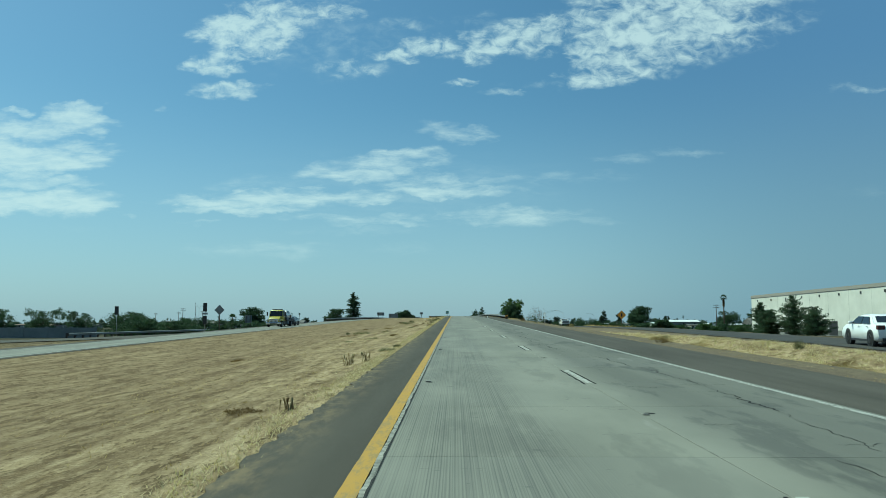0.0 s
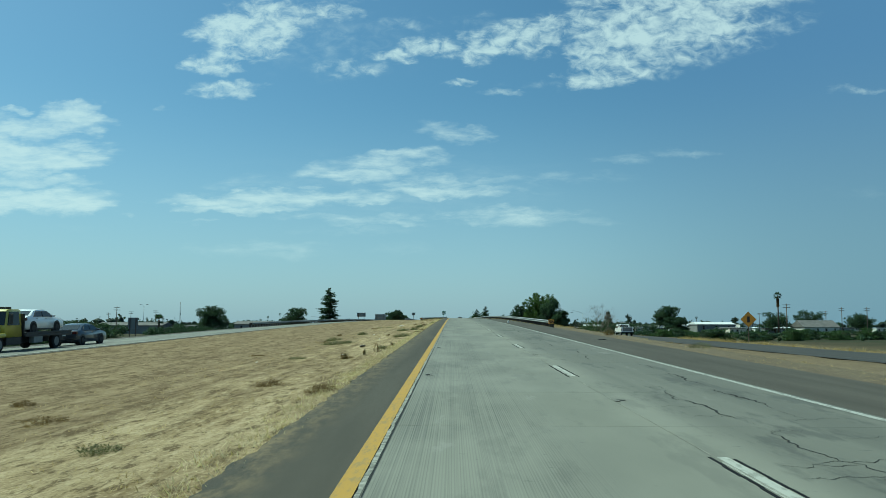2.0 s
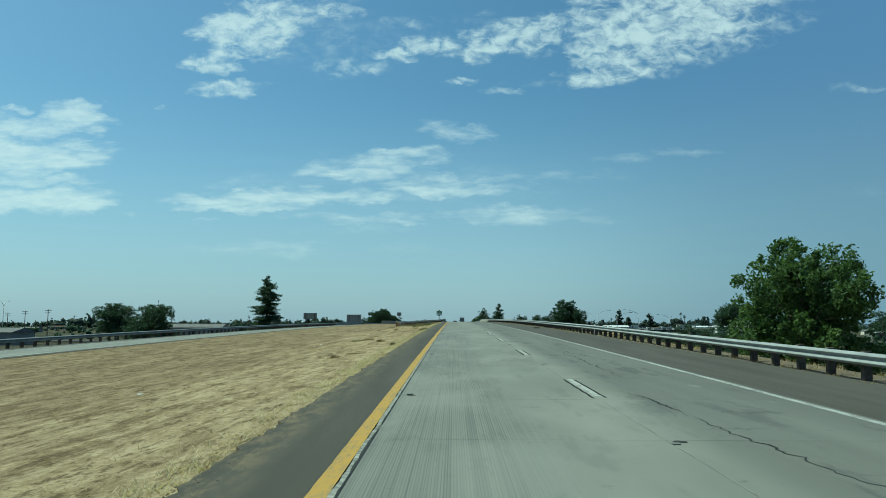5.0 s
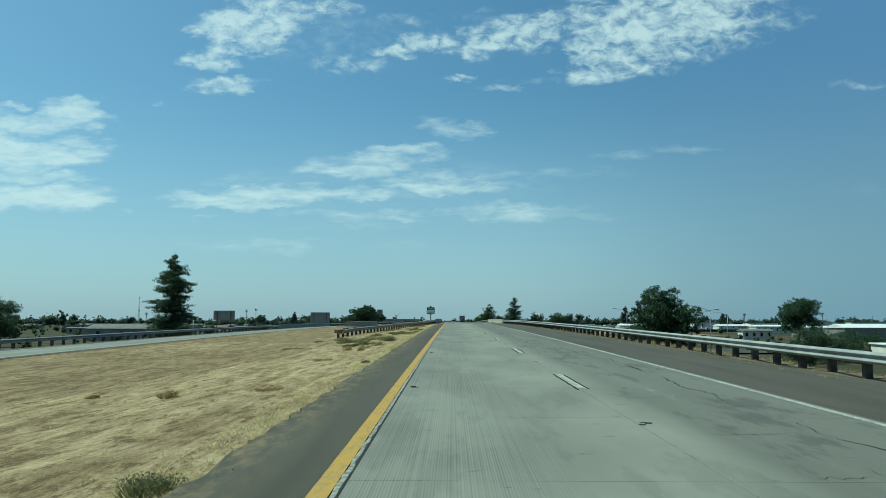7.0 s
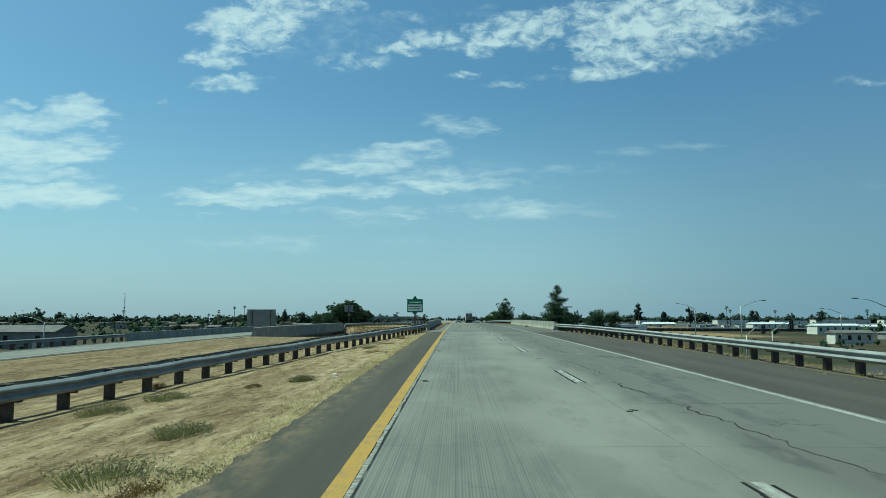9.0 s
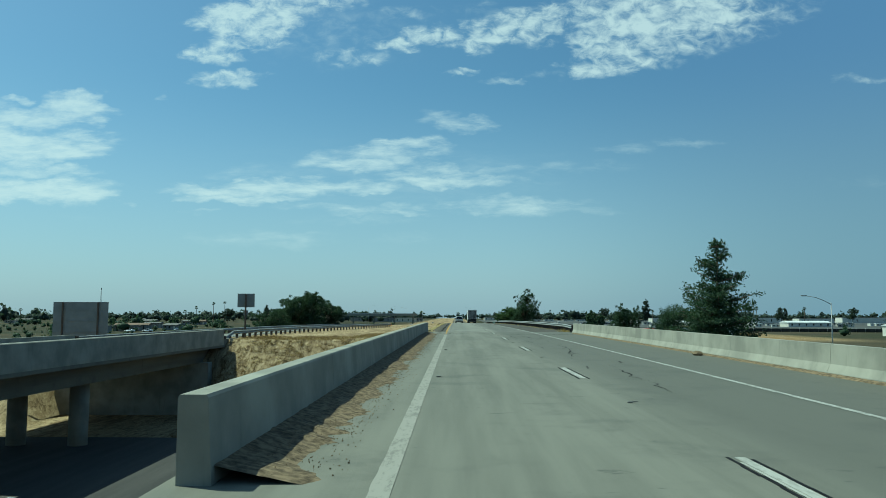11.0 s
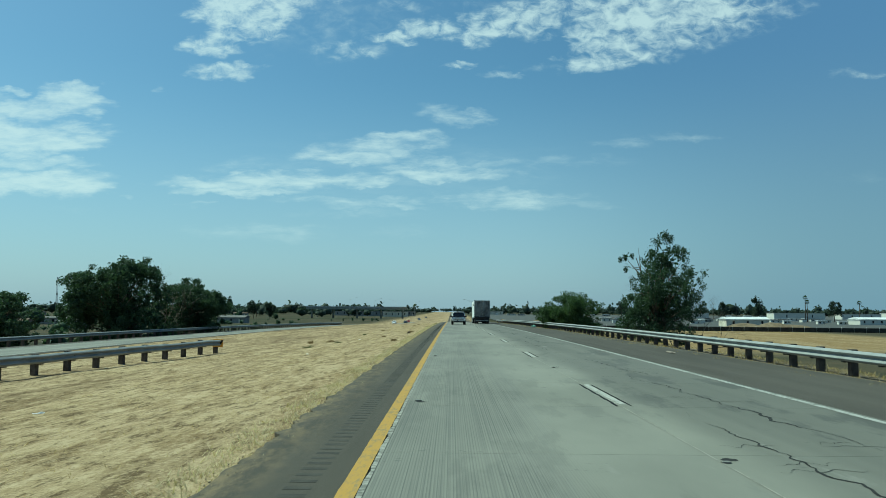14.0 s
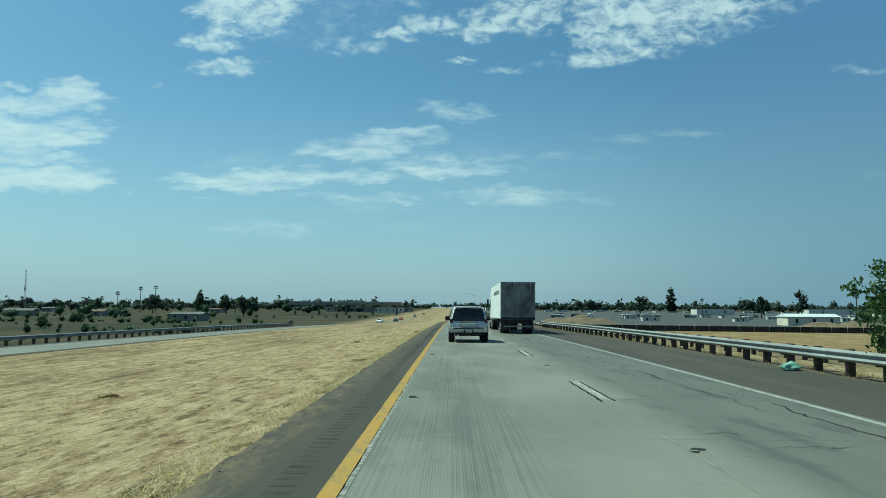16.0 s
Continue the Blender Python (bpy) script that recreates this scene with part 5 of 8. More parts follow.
# beyond the opposite carriageway
conifer(-49.5, 392.1, 0.0, 18.6, 9.4, "tall ragged dark conifer beyond the opposite carriageway", M_LEAF_DARK, 19000, 21, 0.21, 20, 0.32, outline=((0, 1.0), (0.12, 0.95), (0.3, 0.78), (0.55, 0.74), (0.8, 0.66), (0.9, 0.46), (1, 0.1)), droop=0.05, core=0.2)
broad_tree(-112.8, 443.3, PLAIN, 13.4, 17.0, "broad round tree beyond the opposite carriageway", M_LEAF_DARK, 9000, 22, 0.30, 0.04, airy=0.42, nb=26, core=0.12, per=50)
broad_tree(-43.9, 295.5, 0.2, 8.2, 8.6, "loose green tree beyond the opposite guardrail", M_LEAF_DARK, 8000, 23, 0.2, 0.05, airy=0.38, nb=20)
broad_tree(-47.6, 301.0, 0.2, 5.2, 5.6, "low green tree beside a taller one", M_LEAF_DARK, 3000, 24, 0.2, 0.0)
broad_tree(-37.0, 590.4, 1.0, 13.0, 13.5, "large dense dark green tree beyond the opposite carriageway", M_LEAF_DARK, 16000, 25, 0.26, 0.0, airy=0.36, nb=40, core=0.16, per=70)
broad_tree(-34.6, 607.0, 1.0, 11.0, 13.0, "dense dark green tree merging with its neighbour", M_LEAF_DARK, 13000, 26, 0.26, 0.0, airy=0.36, nb=36, core=0.16, per=70)
broad_tree(-40.2, 571.0, 0.6, 9.0, 9.8, "lower dense green tree at the end of a clump", M_LEAF_DARK, 8000, 27, 0.24, 0.0, airy=0.38, nb=24, core=0.16, per=60)
broad_tree(-41.2, 631.0, z_ground(-41.2, 631.0), 12.0, 7.6, "dense dark green tree at the far end of a clump", M_LEAF_DARK, 7500, 29, 0.26, 0.0, airy=0.38, nb=24, core=0.16, per=70)
bare_tree(-36.0, 598.0, 1.2, 12.5, 8.0, "thin leafless branches rising above the clump", 28)
for i, (x, y, h, wd) in enumerate(((-54, 136, 4.4, 8), (-58, 142, 4.8, 8), (-62, 175, 3.5, 8), (-75, 196, 4.2, 8), (-86, 215, 4.6, 9), (-51, 130, 3.2, 6), (-37.5, 128, 2.0, 4), (-60, 262, 3.5, 9), (-68, 268, 4, 8), (-57, 70, 3.2, 5),
                                   (-62, 215, 4.0, 8), (-70, 222, 4.6, 9), (-58, 229, 3.2, 7), (-78, 233, 4.6, 9), (-66, 196, 3.0, 9), (-73, 208, 3.4, 9), (-66, 140, 4.8, 7), (-76, 146, 5.4, 8), (-88, 150, 5.6, 8))):
    broad_tree(x, y, z_ground(x, y), h, wd, "dark green bush or small tree beside the opposite ramp", M_LEAF_DARK, 1300, 50 + i, 0.28, 0.0, "bush", 0.7, 9, core=0.25)
palm(141.4, 413.2, PLAIN, 18.6, 2.1, "tall fan palm with a brown skirt of dead fronds", 3)
palm(-81.4, 291.3, PLAIN, 6.6, 1.9, "fan palm with a thin trunk", 4, False)
for i, (x, y, h) in enumerate(((-262, 1190, 17), (-246, 1195, 21), (-236, 1200, 22), (-270, 1180, 13), (-330, 1100, 16), (-420, 1150, 14), (270, 1100, 17), (215, 1250, 15), (352, 1000, 16), (-180, 1230, 12), (261, 1083, 20), (330, 1140, 17))):
    palm(x, y, PLAIN, h, 2.1, "slim distant fan palm", 70 + i, False)
for i, (x, y, h, wd) in enumerate(((226, 1083, 20, 8.5), (203, 1090, 16, 8), (300, 1120, 17, 11), (395, 1180, 18, 13), (160, 1240, 17, 12), (-150, 1100, 14, 9), (-172, 1110, 17, 8), (-215, 1140, 15, 11), (-128, 1060, 12, 9))):
    broad_tree(x, y, PLAIN, h, wd, "tall dark tree rising over the distant tree line", M_HAZED_LEAF, 900, 140 + i, 0.75, 0.15, airy=0.7, core=0.2)
broad_tree(126.2, 535.9, PLAIN, 16.8, 17.0, "large round dark tree among low houses", M_LEAF_DARK, 8000, 90, 0.34, 0.05, airy=0.42, nb=30, core=0.16, per=60)
broad_tree(92.0, 396.0, PLAIN, 7.8, 12.0, "low round dark tree beside the frontage road", M_LEAF_DARK, 7000, 91, 0.3, 0.05, airy=0.42, nb=26, core=0.16, per=60)
conifer(341.0, 1800.0, PLAIN, 38.0, 16.0, "tall dark tree standing over the distant tree line", M_HAZED_LEAF, 1500, 92, 1.6, 12, 0.4, 0.35)
for i in range(30):
    x, y = 40 + i * 4.8 + random.uniform(-2, 2), 236 + i * 3.4 + random.uniform(-7, 7)
    broad_tree(x, y, PLAIN, random.uniform(1.7, 3.4), random.uniform(5, 8), "dark green tree in a hedge beside the frontage road", (M_LEAF_DARK, M_LEAF)[i % 2], 800, 100 + i, 0.34, 0.0, "hedge_tree", 0.7, 8, core=0.25)
for i, (x, y, h, wd) in enumerate(((62.0, 158.0, 6.6, 4.6), (62.5, 144.0, 7.4, 6.0), (60.5, 150.0, 5.0, 5.2), (64.0, 139.0, 5.2, 5.4))):
    conifer(x, y, PLAIN, h, wd, "bushy young pine in front of the white warehouse", M_LEAF_DARK, 4500, 130 + i, 0.20, 11, 0.35, outline=((0, 0.9), (0.2, 1.0), (0.5, 0.85), (0.75, 0.55), (1, 0.12)), droop=-0.35, core=0.16)


# distant woods, in sheets of clumps too many to count
def far_woods(name, count, x_range, y_range, h_range, seed, label, n=46, card=0.17, gap=60.0, mat=None):
    rng = np.random.default_rng(seed)
    xs = rng.uniform(*x_range, count)
    ys = rng.uniform(*y_range, count)
    keep = np.abs(xs + 10.5) > gap
    xs, ys = xs[keep], ys[keep]
    hs = rng.uniform(*h_range, len(xs)) * np.where(rng.random(len(xs)) < 0.16, rng.uniform(1.3, 1.9, len(xs)), 1.0)
    p = rng.normal(size=(len(xs), n, 3))
    p /= np.linalg.norm(p, axis=2)[:, :, None] * rng.uniform(1.0, 2.6, (len(xs), n))[:, :, None]
    wds = hs * rng.uniform(0.28, 0.9, len(xs))
    p = p * np.stack([wds, wds, hs * 0.55], 1)[:, None, :] + np.stack([xs, ys, PLAIN + hs * 0.45], 1)[:, None, :]
    p[:, :, 2] = np.maximum(p[:, :, 2], PLAIN)
    p = p.reshape(-1, 3)
    s = np.repeat(hs, n)[:, None] * card
    a = rng.normal(size=p.shape)
    a /= np.linalg.norm(a, axis=1)[:, None]
    b = rng.normal(size=p.shape)
    b -= a * (a * b).sum(1)[:, None]
    b /= np.linalg.norm(b, axis=1)[:, None]
    quad = np.stack([p - a * s, p - b * s * 0.7, p + a * s, p + b * s * 0.7], 1).reshape(-1, 3)
    faces = [tuple(r) for r in np.arange(len(quad)).reshape(-1, 4)]
    # a lumpy inner mass for each crown
    ball = bmesh.new()
    bmesh.ops.create_icosphere(ball, subdivisions=1, radius=1.0)
    unit = np.array([v.co[:] for v in ball.verts])
    tri = np.array([[v.index for v in f.verts] for f in ball.faces])
    ball.free()
    k = len(unit)
    lump = unit[None] * rng.uniform(0.35, 0.9, (len(xs), k, 1)) * np.stack([wds, wds, hs * 0.52], 1)[:, None, :] + np.stack([xs, ys, PLAIN + hs * 0.42], 1)[:, None, :]
    lump[:, :, 2] = np.maximum(lump[:, :, 2], PLAIN - 0.2)
    base = len(quad) + np.arange(len(xs))[:, None, None] * k
    faces += [tuple(r) for r in (tri[None] + base).reshape(-1, 3)]
    ob = mesh_of(name, np.concatenate([quad, lump.reshape(-1, 3)]), faces, mat or M_HAZED_LEAF, True)
    return tagged(ob, label, "trees", kind="stuff")


far_woods("distant_woods", 1000, (-1500, -70), (1250, 2300), (6, 12), 5, "dark line of distant trees on the plain", 26, 0.14)
far_woods("distant_woods", 1000, (70, 1900), (1780, 2700), (8, 15), 6, "dark line of distant trees on the plain", 26, 0.14)
far_woods("distant_woods", 170, (-700, -110), (600, 1150), (2.5, 6.0), 7, "scattered trees among distant houses", 160, 0.075, mat=M_LEAF_DARK)
far_woods("distant_woods", 90, (150, 800), (420, 840), (3.5, 7), 8, "scattered trees among distant houses", 160, 0.08, mat=M_LEAF_DARK)
far_woods("scrub", 200, (66.5, 150), (250, 560), (0.8, 2.0), 10, "dark brush on the plain below the embankment", 60, 0.12, mat=M_LEAF_DARK)
far_woods("scrub", 170, (-190, -84), (200, 900), (0.8, 2.0), 11, "dark brush on the plain below the embankment", 60, 0.12, mat=M_LEAF_DARK)
for i, (y0, x0, x1, n_row) in enumerate(((655, -300, -75, 60), (770, -360, -60, 70), (880, -420, -48, 80), (1010, -480, -44, 80))):
    far_woods("hedge_row", n_row, (x0, x1), (y0, y0 + 14), (1.2, 2.8), 60 + i, "dark hedge row along a field on the plain", 60, 0.13, 30.0, M_LEAF_DARK)
far_woods("distant_woods", 500, (-1200, 1300), (2660, 3600), (9, 14), 9, "hazy far tree line at the horizon", 30, 0.16, 0.0)
far_woods("distant_woods", 120, (-330, 330), (1650, 2500), (7, 13), 12, "dark trees lining the far freeway", 26, 0.14, 27.0)

for x, y, h in ((110.0, 330.0, 11.0), (172.0, 420.0, 12.0), (205.0, 505.0, 12.0), (-150.0, 470.0, 11.0), (-128.0, 372.0, 10.5), (-175, 500, 11), (-205, 540, 11), (158, 372, 11), (190, 560, 12)):
    utility_pole(x, y, h)
for x, y, h, reach, turn, twin in ((-133.2, 411.6, 12.4, 1.0, 20, True), (-61.5, 440.0, 7.8, 3.2, 180, False), (54.5, 470, 11.0, 4.0, 0, False), (60, 430, 10.4, 4.0, 180, False), (61.0, 520.0, 11.3, 4.0, 180, False), (46.0, 395.0, 9.0, 3.5, 0, False),
                                   (90.0, 505.0, 10.0, 4.0, 180, False), (14.0, 1020.0, 14.5, 4.5, 180, False), (-79.0, 1120.0, 17.0, 5.0, 0, False), (20.0, 1100.0, 14.5, 4.5, 180, False), (-62.0, 1146.0, 16.5, 5.0, 0, False), (-47.0, 1180.0, 16.0, 5.0, 180, False), (-34.0, 1240.0, 15.0, 4.5, 0, False), (-48.0, 640.0, 9.0, 3.5, 0, False)):
    street_lamp(x, y, h, reach, turn, twin)


def traffic_signal(x, y, h, reach, head_z):
    """A signal head hung from a curved mast arm over the street."""
    zb = z_ground(x, y)
    s = thing("traffic_signal", pose(x, y, zb), "black traffic signal head on a curved galvanised mast arm", "traffic signal", "street signals")
    bm = bmesh.new()
    tube(bm, [(0, 0, -0.4), (0, 0, h * 0.8)], [0.11, 0.09], 8)
    part("pole", bm, M_POLE_STEEL, s)
    bm = bmesh.new()
    tube(bm, [(reach * u, 0, h * (0.78 + 0.22 * math.sin(u * math.pi / 2))) for u in (0, 0.2, 0.45, 0.7, 1.0)], [0.08, 0.07, 0.06, 0.055, 0.05], 6)
    part("mast_arm", bm, M_POLE_STEEL, s)
    bm = bmesh.new()
    box(bm, reach - 0.28, reach + 0.28, -0.16, 0.16, head_z - zb - 0.65, head_z - zb + 0.65, 0.03)
    head = part("signal_head", bm, M_SIGN_BLACK, s)
    for k in range(3):
        bm = bmesh.new()
        zc = head_z - zb + 0.40 - 0.40 * k
        tube(bm, [(reach, -0.17, zc), (reach, -0.34, zc - 0.02)], [0.15, 0.14], 10, False)
        part("visor", bm, M_TRIM, head)
    return s


traffic_signal(43.0, 436.0, 6.6, 2.4, 5.7)
traffic_signal(47.5, 438.0, 7.2, 2.8, 6.3)


def radio_mast(x, y, h):
    s = thing("radio_mast", pose(x, y, PLAIN), "slender lattice radio mast in the distance", "radio mast")
    for k in range(3):
        bm = bmesh.new()
        a = k * math.tau / 3
        tube(bm, [(math.cos(a) * 1.6, math.sin(a) * 1.6, 0), (math.cos(a) * 0.45, math.sin(a) * 0.45, h)], [0.16, 0.12], 5)
        part("leg", bm, M_POLE_STEEL, s)
    bm = bmesh.new()
    n = 16
    for i in range(n):
        u0, u1 = i / n, (i + 1) / n
        for k in range(3):
            a, b = k * math.tau / 3, (k + 1) * math.tau / 3
            r0_, r1_ = 1.6 - 1.15 * u0, 1.6 - 1.15 * u1
            tube(bm, [(math.cos(a) * r0_, math.sin(a) * r0_, h * u0), (math.cos(b) * r1_, math.sin(b) * r1_, h * u1)], [0.08, 0.08], 4)
    part("lattice", bm, M_POLE_STEEL, s)
    bm = bmesh.new()
    box(bm, -0.9, 0.9, -0.4, 0.4, h * 0.5, h * 0.56, 0.1)
    box(bm, -0.5, 0.5, -0.3, 0.3, h - 2.0, h + 0.6, 0.1)
    part("antenna", bm, M_SIGN_BACK, s)


radio_mast(-479.0, 1452.6, 43.5)


# ---- buildings ----
def warehouse(x, y, wd, dp, h):
    b = thing("warehouse", pose(x, y, PLAIN, 0, 0, -90), "long white concrete warehouse with a tan parapet cap", "warehouse")
    bm = bmesh.new()
    for x0, x1, y0, y1 in ((0, wd, 0, 0.3), (0, wd, dp - 0.3, dp), (0, 0.3, 0.3, dp - 0.3), (wd - 0.3, wd, 0.3, dp - 0.3)):
        box(bm, x0, x1, y0, y1, 0, h)
    part("wall", bm, M_WALL_WHITE, b)
    bm = bmesh.new()
    box(bm, 0.3, wd - 0.3, 0.3, dp - 0.3, h - 1.2, h - 0.9)
    part("roof", bm, M_ROOF_GREY, b, "flat grey roof behind the parapet")
    bm = bmesh.new()
    for x0, x1, y0, y1 in ((-0.12, wd + 0.12, -0.12, 0.42), (-0.12, wd + 0.12, dp - 0.42, dp + 0.12), (-0.12, 0.42, 0.42, dp - 0.42), (wd - 0.42, wd + 0.12, 0.42, dp - 0.42)):
        box(bm, x0, x1, y0, y1, h - 0.55, h + 0.12)
    part("parapet_cap", bm, M_CAP, b, "tan metal parapet cap")
    for k in range(17):
        bm = bmesh.new()
        box(bm, 4.0 + k * 8.5, 4.5 + k * 8.5, -0.10, 0.05, h - 1.6, h - 1.1, 0.03)
        part("scupper", bm, M_TRIM, b)
    for k in range(17):
        bm = bmesh.new()
        box(bm, 8.0 + k * 8.5 - 0.02, 8.0 + k * 8.5 + 0.02, -0.004, 0.02, 0, h - 0.6)
        part("panel_joint", bm, M_WALL_GREY, b)
    for k in range(3):
        bm = bmesh.new()
        box(bm, 20.0 + k * 11, 23.6 + k * 11, -0.06, 0.05, 0.1, 3.0, 0.02)
        part("dock_door", bm, M_TRIM, b, "dark loading door")
    bm = bmesh.new()
    box(bm, 0, wd, -0.03, 0.05, 0, 1.1)
    part("base_band", bm, M_WALL_GREY, b, "grey painted base")


warehouse(78.1, 205.7, 150.0, 70.0, 9.7)


def house(name, x, y, turn, wd, dp, h, roof_h, wall, roof, label, category="house", windows=3, group="distant houses"):
    b = thing(name, pose(x, y, z_ground(x, y), 0, 0, turn), label, category, group)
    bm = bmesh.new()
    box(bm, -wd / 2, wd / 2, -dp / 2, dp / 2, -0.2, h)
    part("wall", bm, wall, b)
    bm = bmesh.new()
    if roof_h > 0.4:
        extrude_profile(bm, [(-dp / 2 - 0.4, h), (0, h + roof_h), (dp / 2 + 0.4, h), (dp / 2 + 0.4, h - 0.15), (-dp / 2 - 0.4, h - 0.15)], -wd / 2 - 0.4, wd / 2 + 0.4)
    else:
        box(bm, -wd / 2 - 0.3, wd / 2 + 0.3, -dp / 2 - 0.3, dp / 2 + 0.3, h, h + 0.25, 0.05)
    part("roof", bm, roof, b)
    for k in range(windows):
        bm = bmesh.new()
        xc = -wd / 2 + wd * (k + 0.5) / windows
        box(bm, xc - 0.55, xc + 0.55, -dp / 2 - 0.04, -dp / 2 + 0.05, h * 0.35, h * 0.78)
        part("window", bm, M_GLASS, b)
    bm = bmesh.new()
    box(bm, wd * 0.28, wd * 0.28 + 0.95, -dp / 2 - 0.05, -dp / 2 + 0.04, 0.0, 2.05)
    part("door", bm, M_WALL_CREAM, b)
    return b


# left of the freeway: a long low grey building, sheds and roofs
block_wall = thing("block_wall", pose(-60.0, 133.0, PLAIN, 0, 0, 4), "long low grey block wall beyond the ramp", "wall")
bm = bmesh.new()
box(bm, -60, 0, -0.12, 0.12, -0.2, 1.75)
part("wall_panel", bm, M_WALL_GREY, block_wall)
for k in range(16):
    bm = bmesh.new()
    box(bm, -60 + k * 4 - 0.25, -60 + k * 4 + 0.25, -0.18, 0.18, -0.2, 1.9, 0.02)
    part("pilaster", bm, M_WALL_GREY, block_wall)
house("motel_building", -130.0, 186.0, 4, 40.0, 12.0, 4.6, 0.3, M_WALL_GREY, M_ROOF_GREY, "long low grey flat-roofed building among trees", "building", 8)
house("house", 186.0, 477.0, 8, 19.0, 12.0, 3.4, 3.4, M_WALL_WHITE, M_ROOF_GREY, "white house with a tall grey roof among trees", windows=4)
for i, (x, y, h, wd) in enumerate(((168.0, 482.0, 11.6, 15.0), (194.0, 502.0, 13.0, 15.0), (210.0, 480.0, 11.0, 15.0))):
    broad_tree(x, y, PLAIN, h, wd, "dark tree beside a white house", M_LEAF_DARK, 3500, 160 + i, 0.36, 0.03, airy=0.5, nb=20, core=0.2)
house("shed", -128.0, 390.0, 0, 26.0, 12.0, 3.4, 1.2, M_WALL_GREY, M_ROOF_GREY, "low shed with a grey roof", "shed", 3)
house("shed", -110.0, 520.0, 0, 24.0, 12.0, 4.2, 1.6, M_WALL_GREY, M_ROOF_GREY, "long shed with a grey roof", "shed", 3)
rng_h = np.random.default_rng(44)
WALLS, ROOFS = (M_WALL_GREY, M_CAP, M_WALL_GREY), (M_ROOF_GREY, M_ROOF_GREY, M_ROOF_BROWN)
for i in range(46):
    x, y = -rng_h.uniform(110, 520), rng_h.uniform(560, 1250)
    house("house", x, y, rng_h.uniform(-12, 12), rng_h.uniform(8, 17), rng_h.uniform(7, 11), rng_h.uniform(2.4, 3.2), rng_h.uniform(0.2, 1.3), WALLS[i % 3], ROOFS[(i * 7) % 3], "low distant house with a shallow roof", windows=3)
# right: mobile homes and sheds
for i in range(18):
    u = rng_h.random()
    x, y = rng_h.uniform(125 + 60 * u, 200 + 280 * u), 470 + 300 * u
    if abs(x - 126) < 14 and abs(y - 536) < 20:
        continue
    house("mobile_home", x, y, rng_h.choice([0, 90]) + rng_h.uniform(-6, 6), rng_h.uniform(8, 15), rng_h.uniform(3.6, 5.5), rng_h.uniform(2.4, 2.9), rng_h.uniform(0.1, 0.7), (M_WALL_WHITE, M_WALL_GREY, M_WALL_CREAM)[i % 3], (M_ROOF_WHITE, M_ROOF_GREY, M_ROOF_GREY)[i % 3],
          ("white mobile home on a dusty lot", "grey mobile home on a dusty lot", "cream mobile home on a dusty lot")[i % 3], "mobile home", 3, "mobile homes")
# trailers parked in rows on the wide lot
for i in range(88):
    if i < 26:
        x, y, ln = 60 + i * 19 + rng_h.uniform(-6, 6), 1560 + rng_h.uniform(-15, 15), rng_h.uniform(9, 15)
    else:
        x, y, ln = 70 + (i - 26) * 6.2 + rng_h.uniform(-4, 4), rng_h.choice([985, 1060, 1120]) + rng_h.uniform(-10, 10), rng_h.uniform(4, 9)
    house("parked_trailer", x, y, rng_h.uniform(-8, 8) + (90 if i % 5 == 0 else 0), ln, 2.5, rng_h.uniform(1.9, 2.6), rng_h.uniform(0.05, 0.2), (M_WALL_WHITE, M_WALL_WHITE, M_WALL_GREY)[i % 3], (M_ROOF_WHITE, M_ROOF_GREY)[i % 2],
          "white trailer parked on the wide grey lot" if i % 3 < 2 else "grey trailer parked on the wide grey lot", "trailer", 2, "trailers on the lot")
house("shed", 262.0, 985.0, 8, 34.0, 12.0, 3.6, 1.2, M_WALL_WHITE, M_ROOF_WHITE, "long white shed with a metal roof", "shed", 6)
house("shed", 230.0, 760.0, -6, 30.0, 12.0, 3.6, 1.0, M_WALL_CREAM, M_ROOF_WHITE, "long pale shed with a metal roof", "shed", 5)
house("mobile_home", 122.0, 566.0, 4, 12.0, 5.0, 3.4, 0.8, M_WALL_WHITE, M_ROOF_GREY, "white house with dark windows on a dusty lot", "mobile home", 4, "mobile homes")
house("shed", 158.0, 552.0, 8, 24.0, 12.0, 4.8, 1.4, M_WALL_GREY, M_ROOF_WHITE, "grey shed with a pale metal roof", "shed", 3)
house("mobile_home", 74.0, 382.7, 80, 8.0, 2.6, 3.0, 0.2, M_WALL_WHITE, M_ROOF_WHITE, "small white trailer parked on dry ground", "mobile home", 2, "mobile homes")
house("shed", 150.0, 905.0, 3, 22.0, 10.0, 4.0, 1.2, M_WALL_CREAM, M_ROOF_WHITE, "white shed beside a dirt mound", "shed", 3)
house("shed", 190.0, 720.0, 4, 22.0, 10.0, 4.4, 0.9, M_WALL_WHITE, M_ROOF_WHITE, "long white shed with dark door openings", "shed", 6)
for x, y, wd, hh in ((335, 1270, 50, 8.0), (410, 1300, 40, 7.4), (490, 1335, 70, 8.6), (250, 1330, 36, 7.2), (600, 1390, 60, 8.4)):
    house("storage_building", x, y, 3, wd, 16.0, hh - 1.6, 0.3, M_WALL_WHITE, M_ROOF_GREY, "long pale storage building on the far side of the plain", "building", 2, "storage buildings")
lot = mesh_of("parking_lot", [(30, 846, PLAIN + 0.33), (480, 846, PLAIN + 0.33), (760, 1760, PLAIN + 0.33), (40, 1760, PLAIN + 0.33)], [(0, 1, 2, 3)], M_LOT)
tagged(lot, "wide grey asphalt lot on the plain", kind="structure")


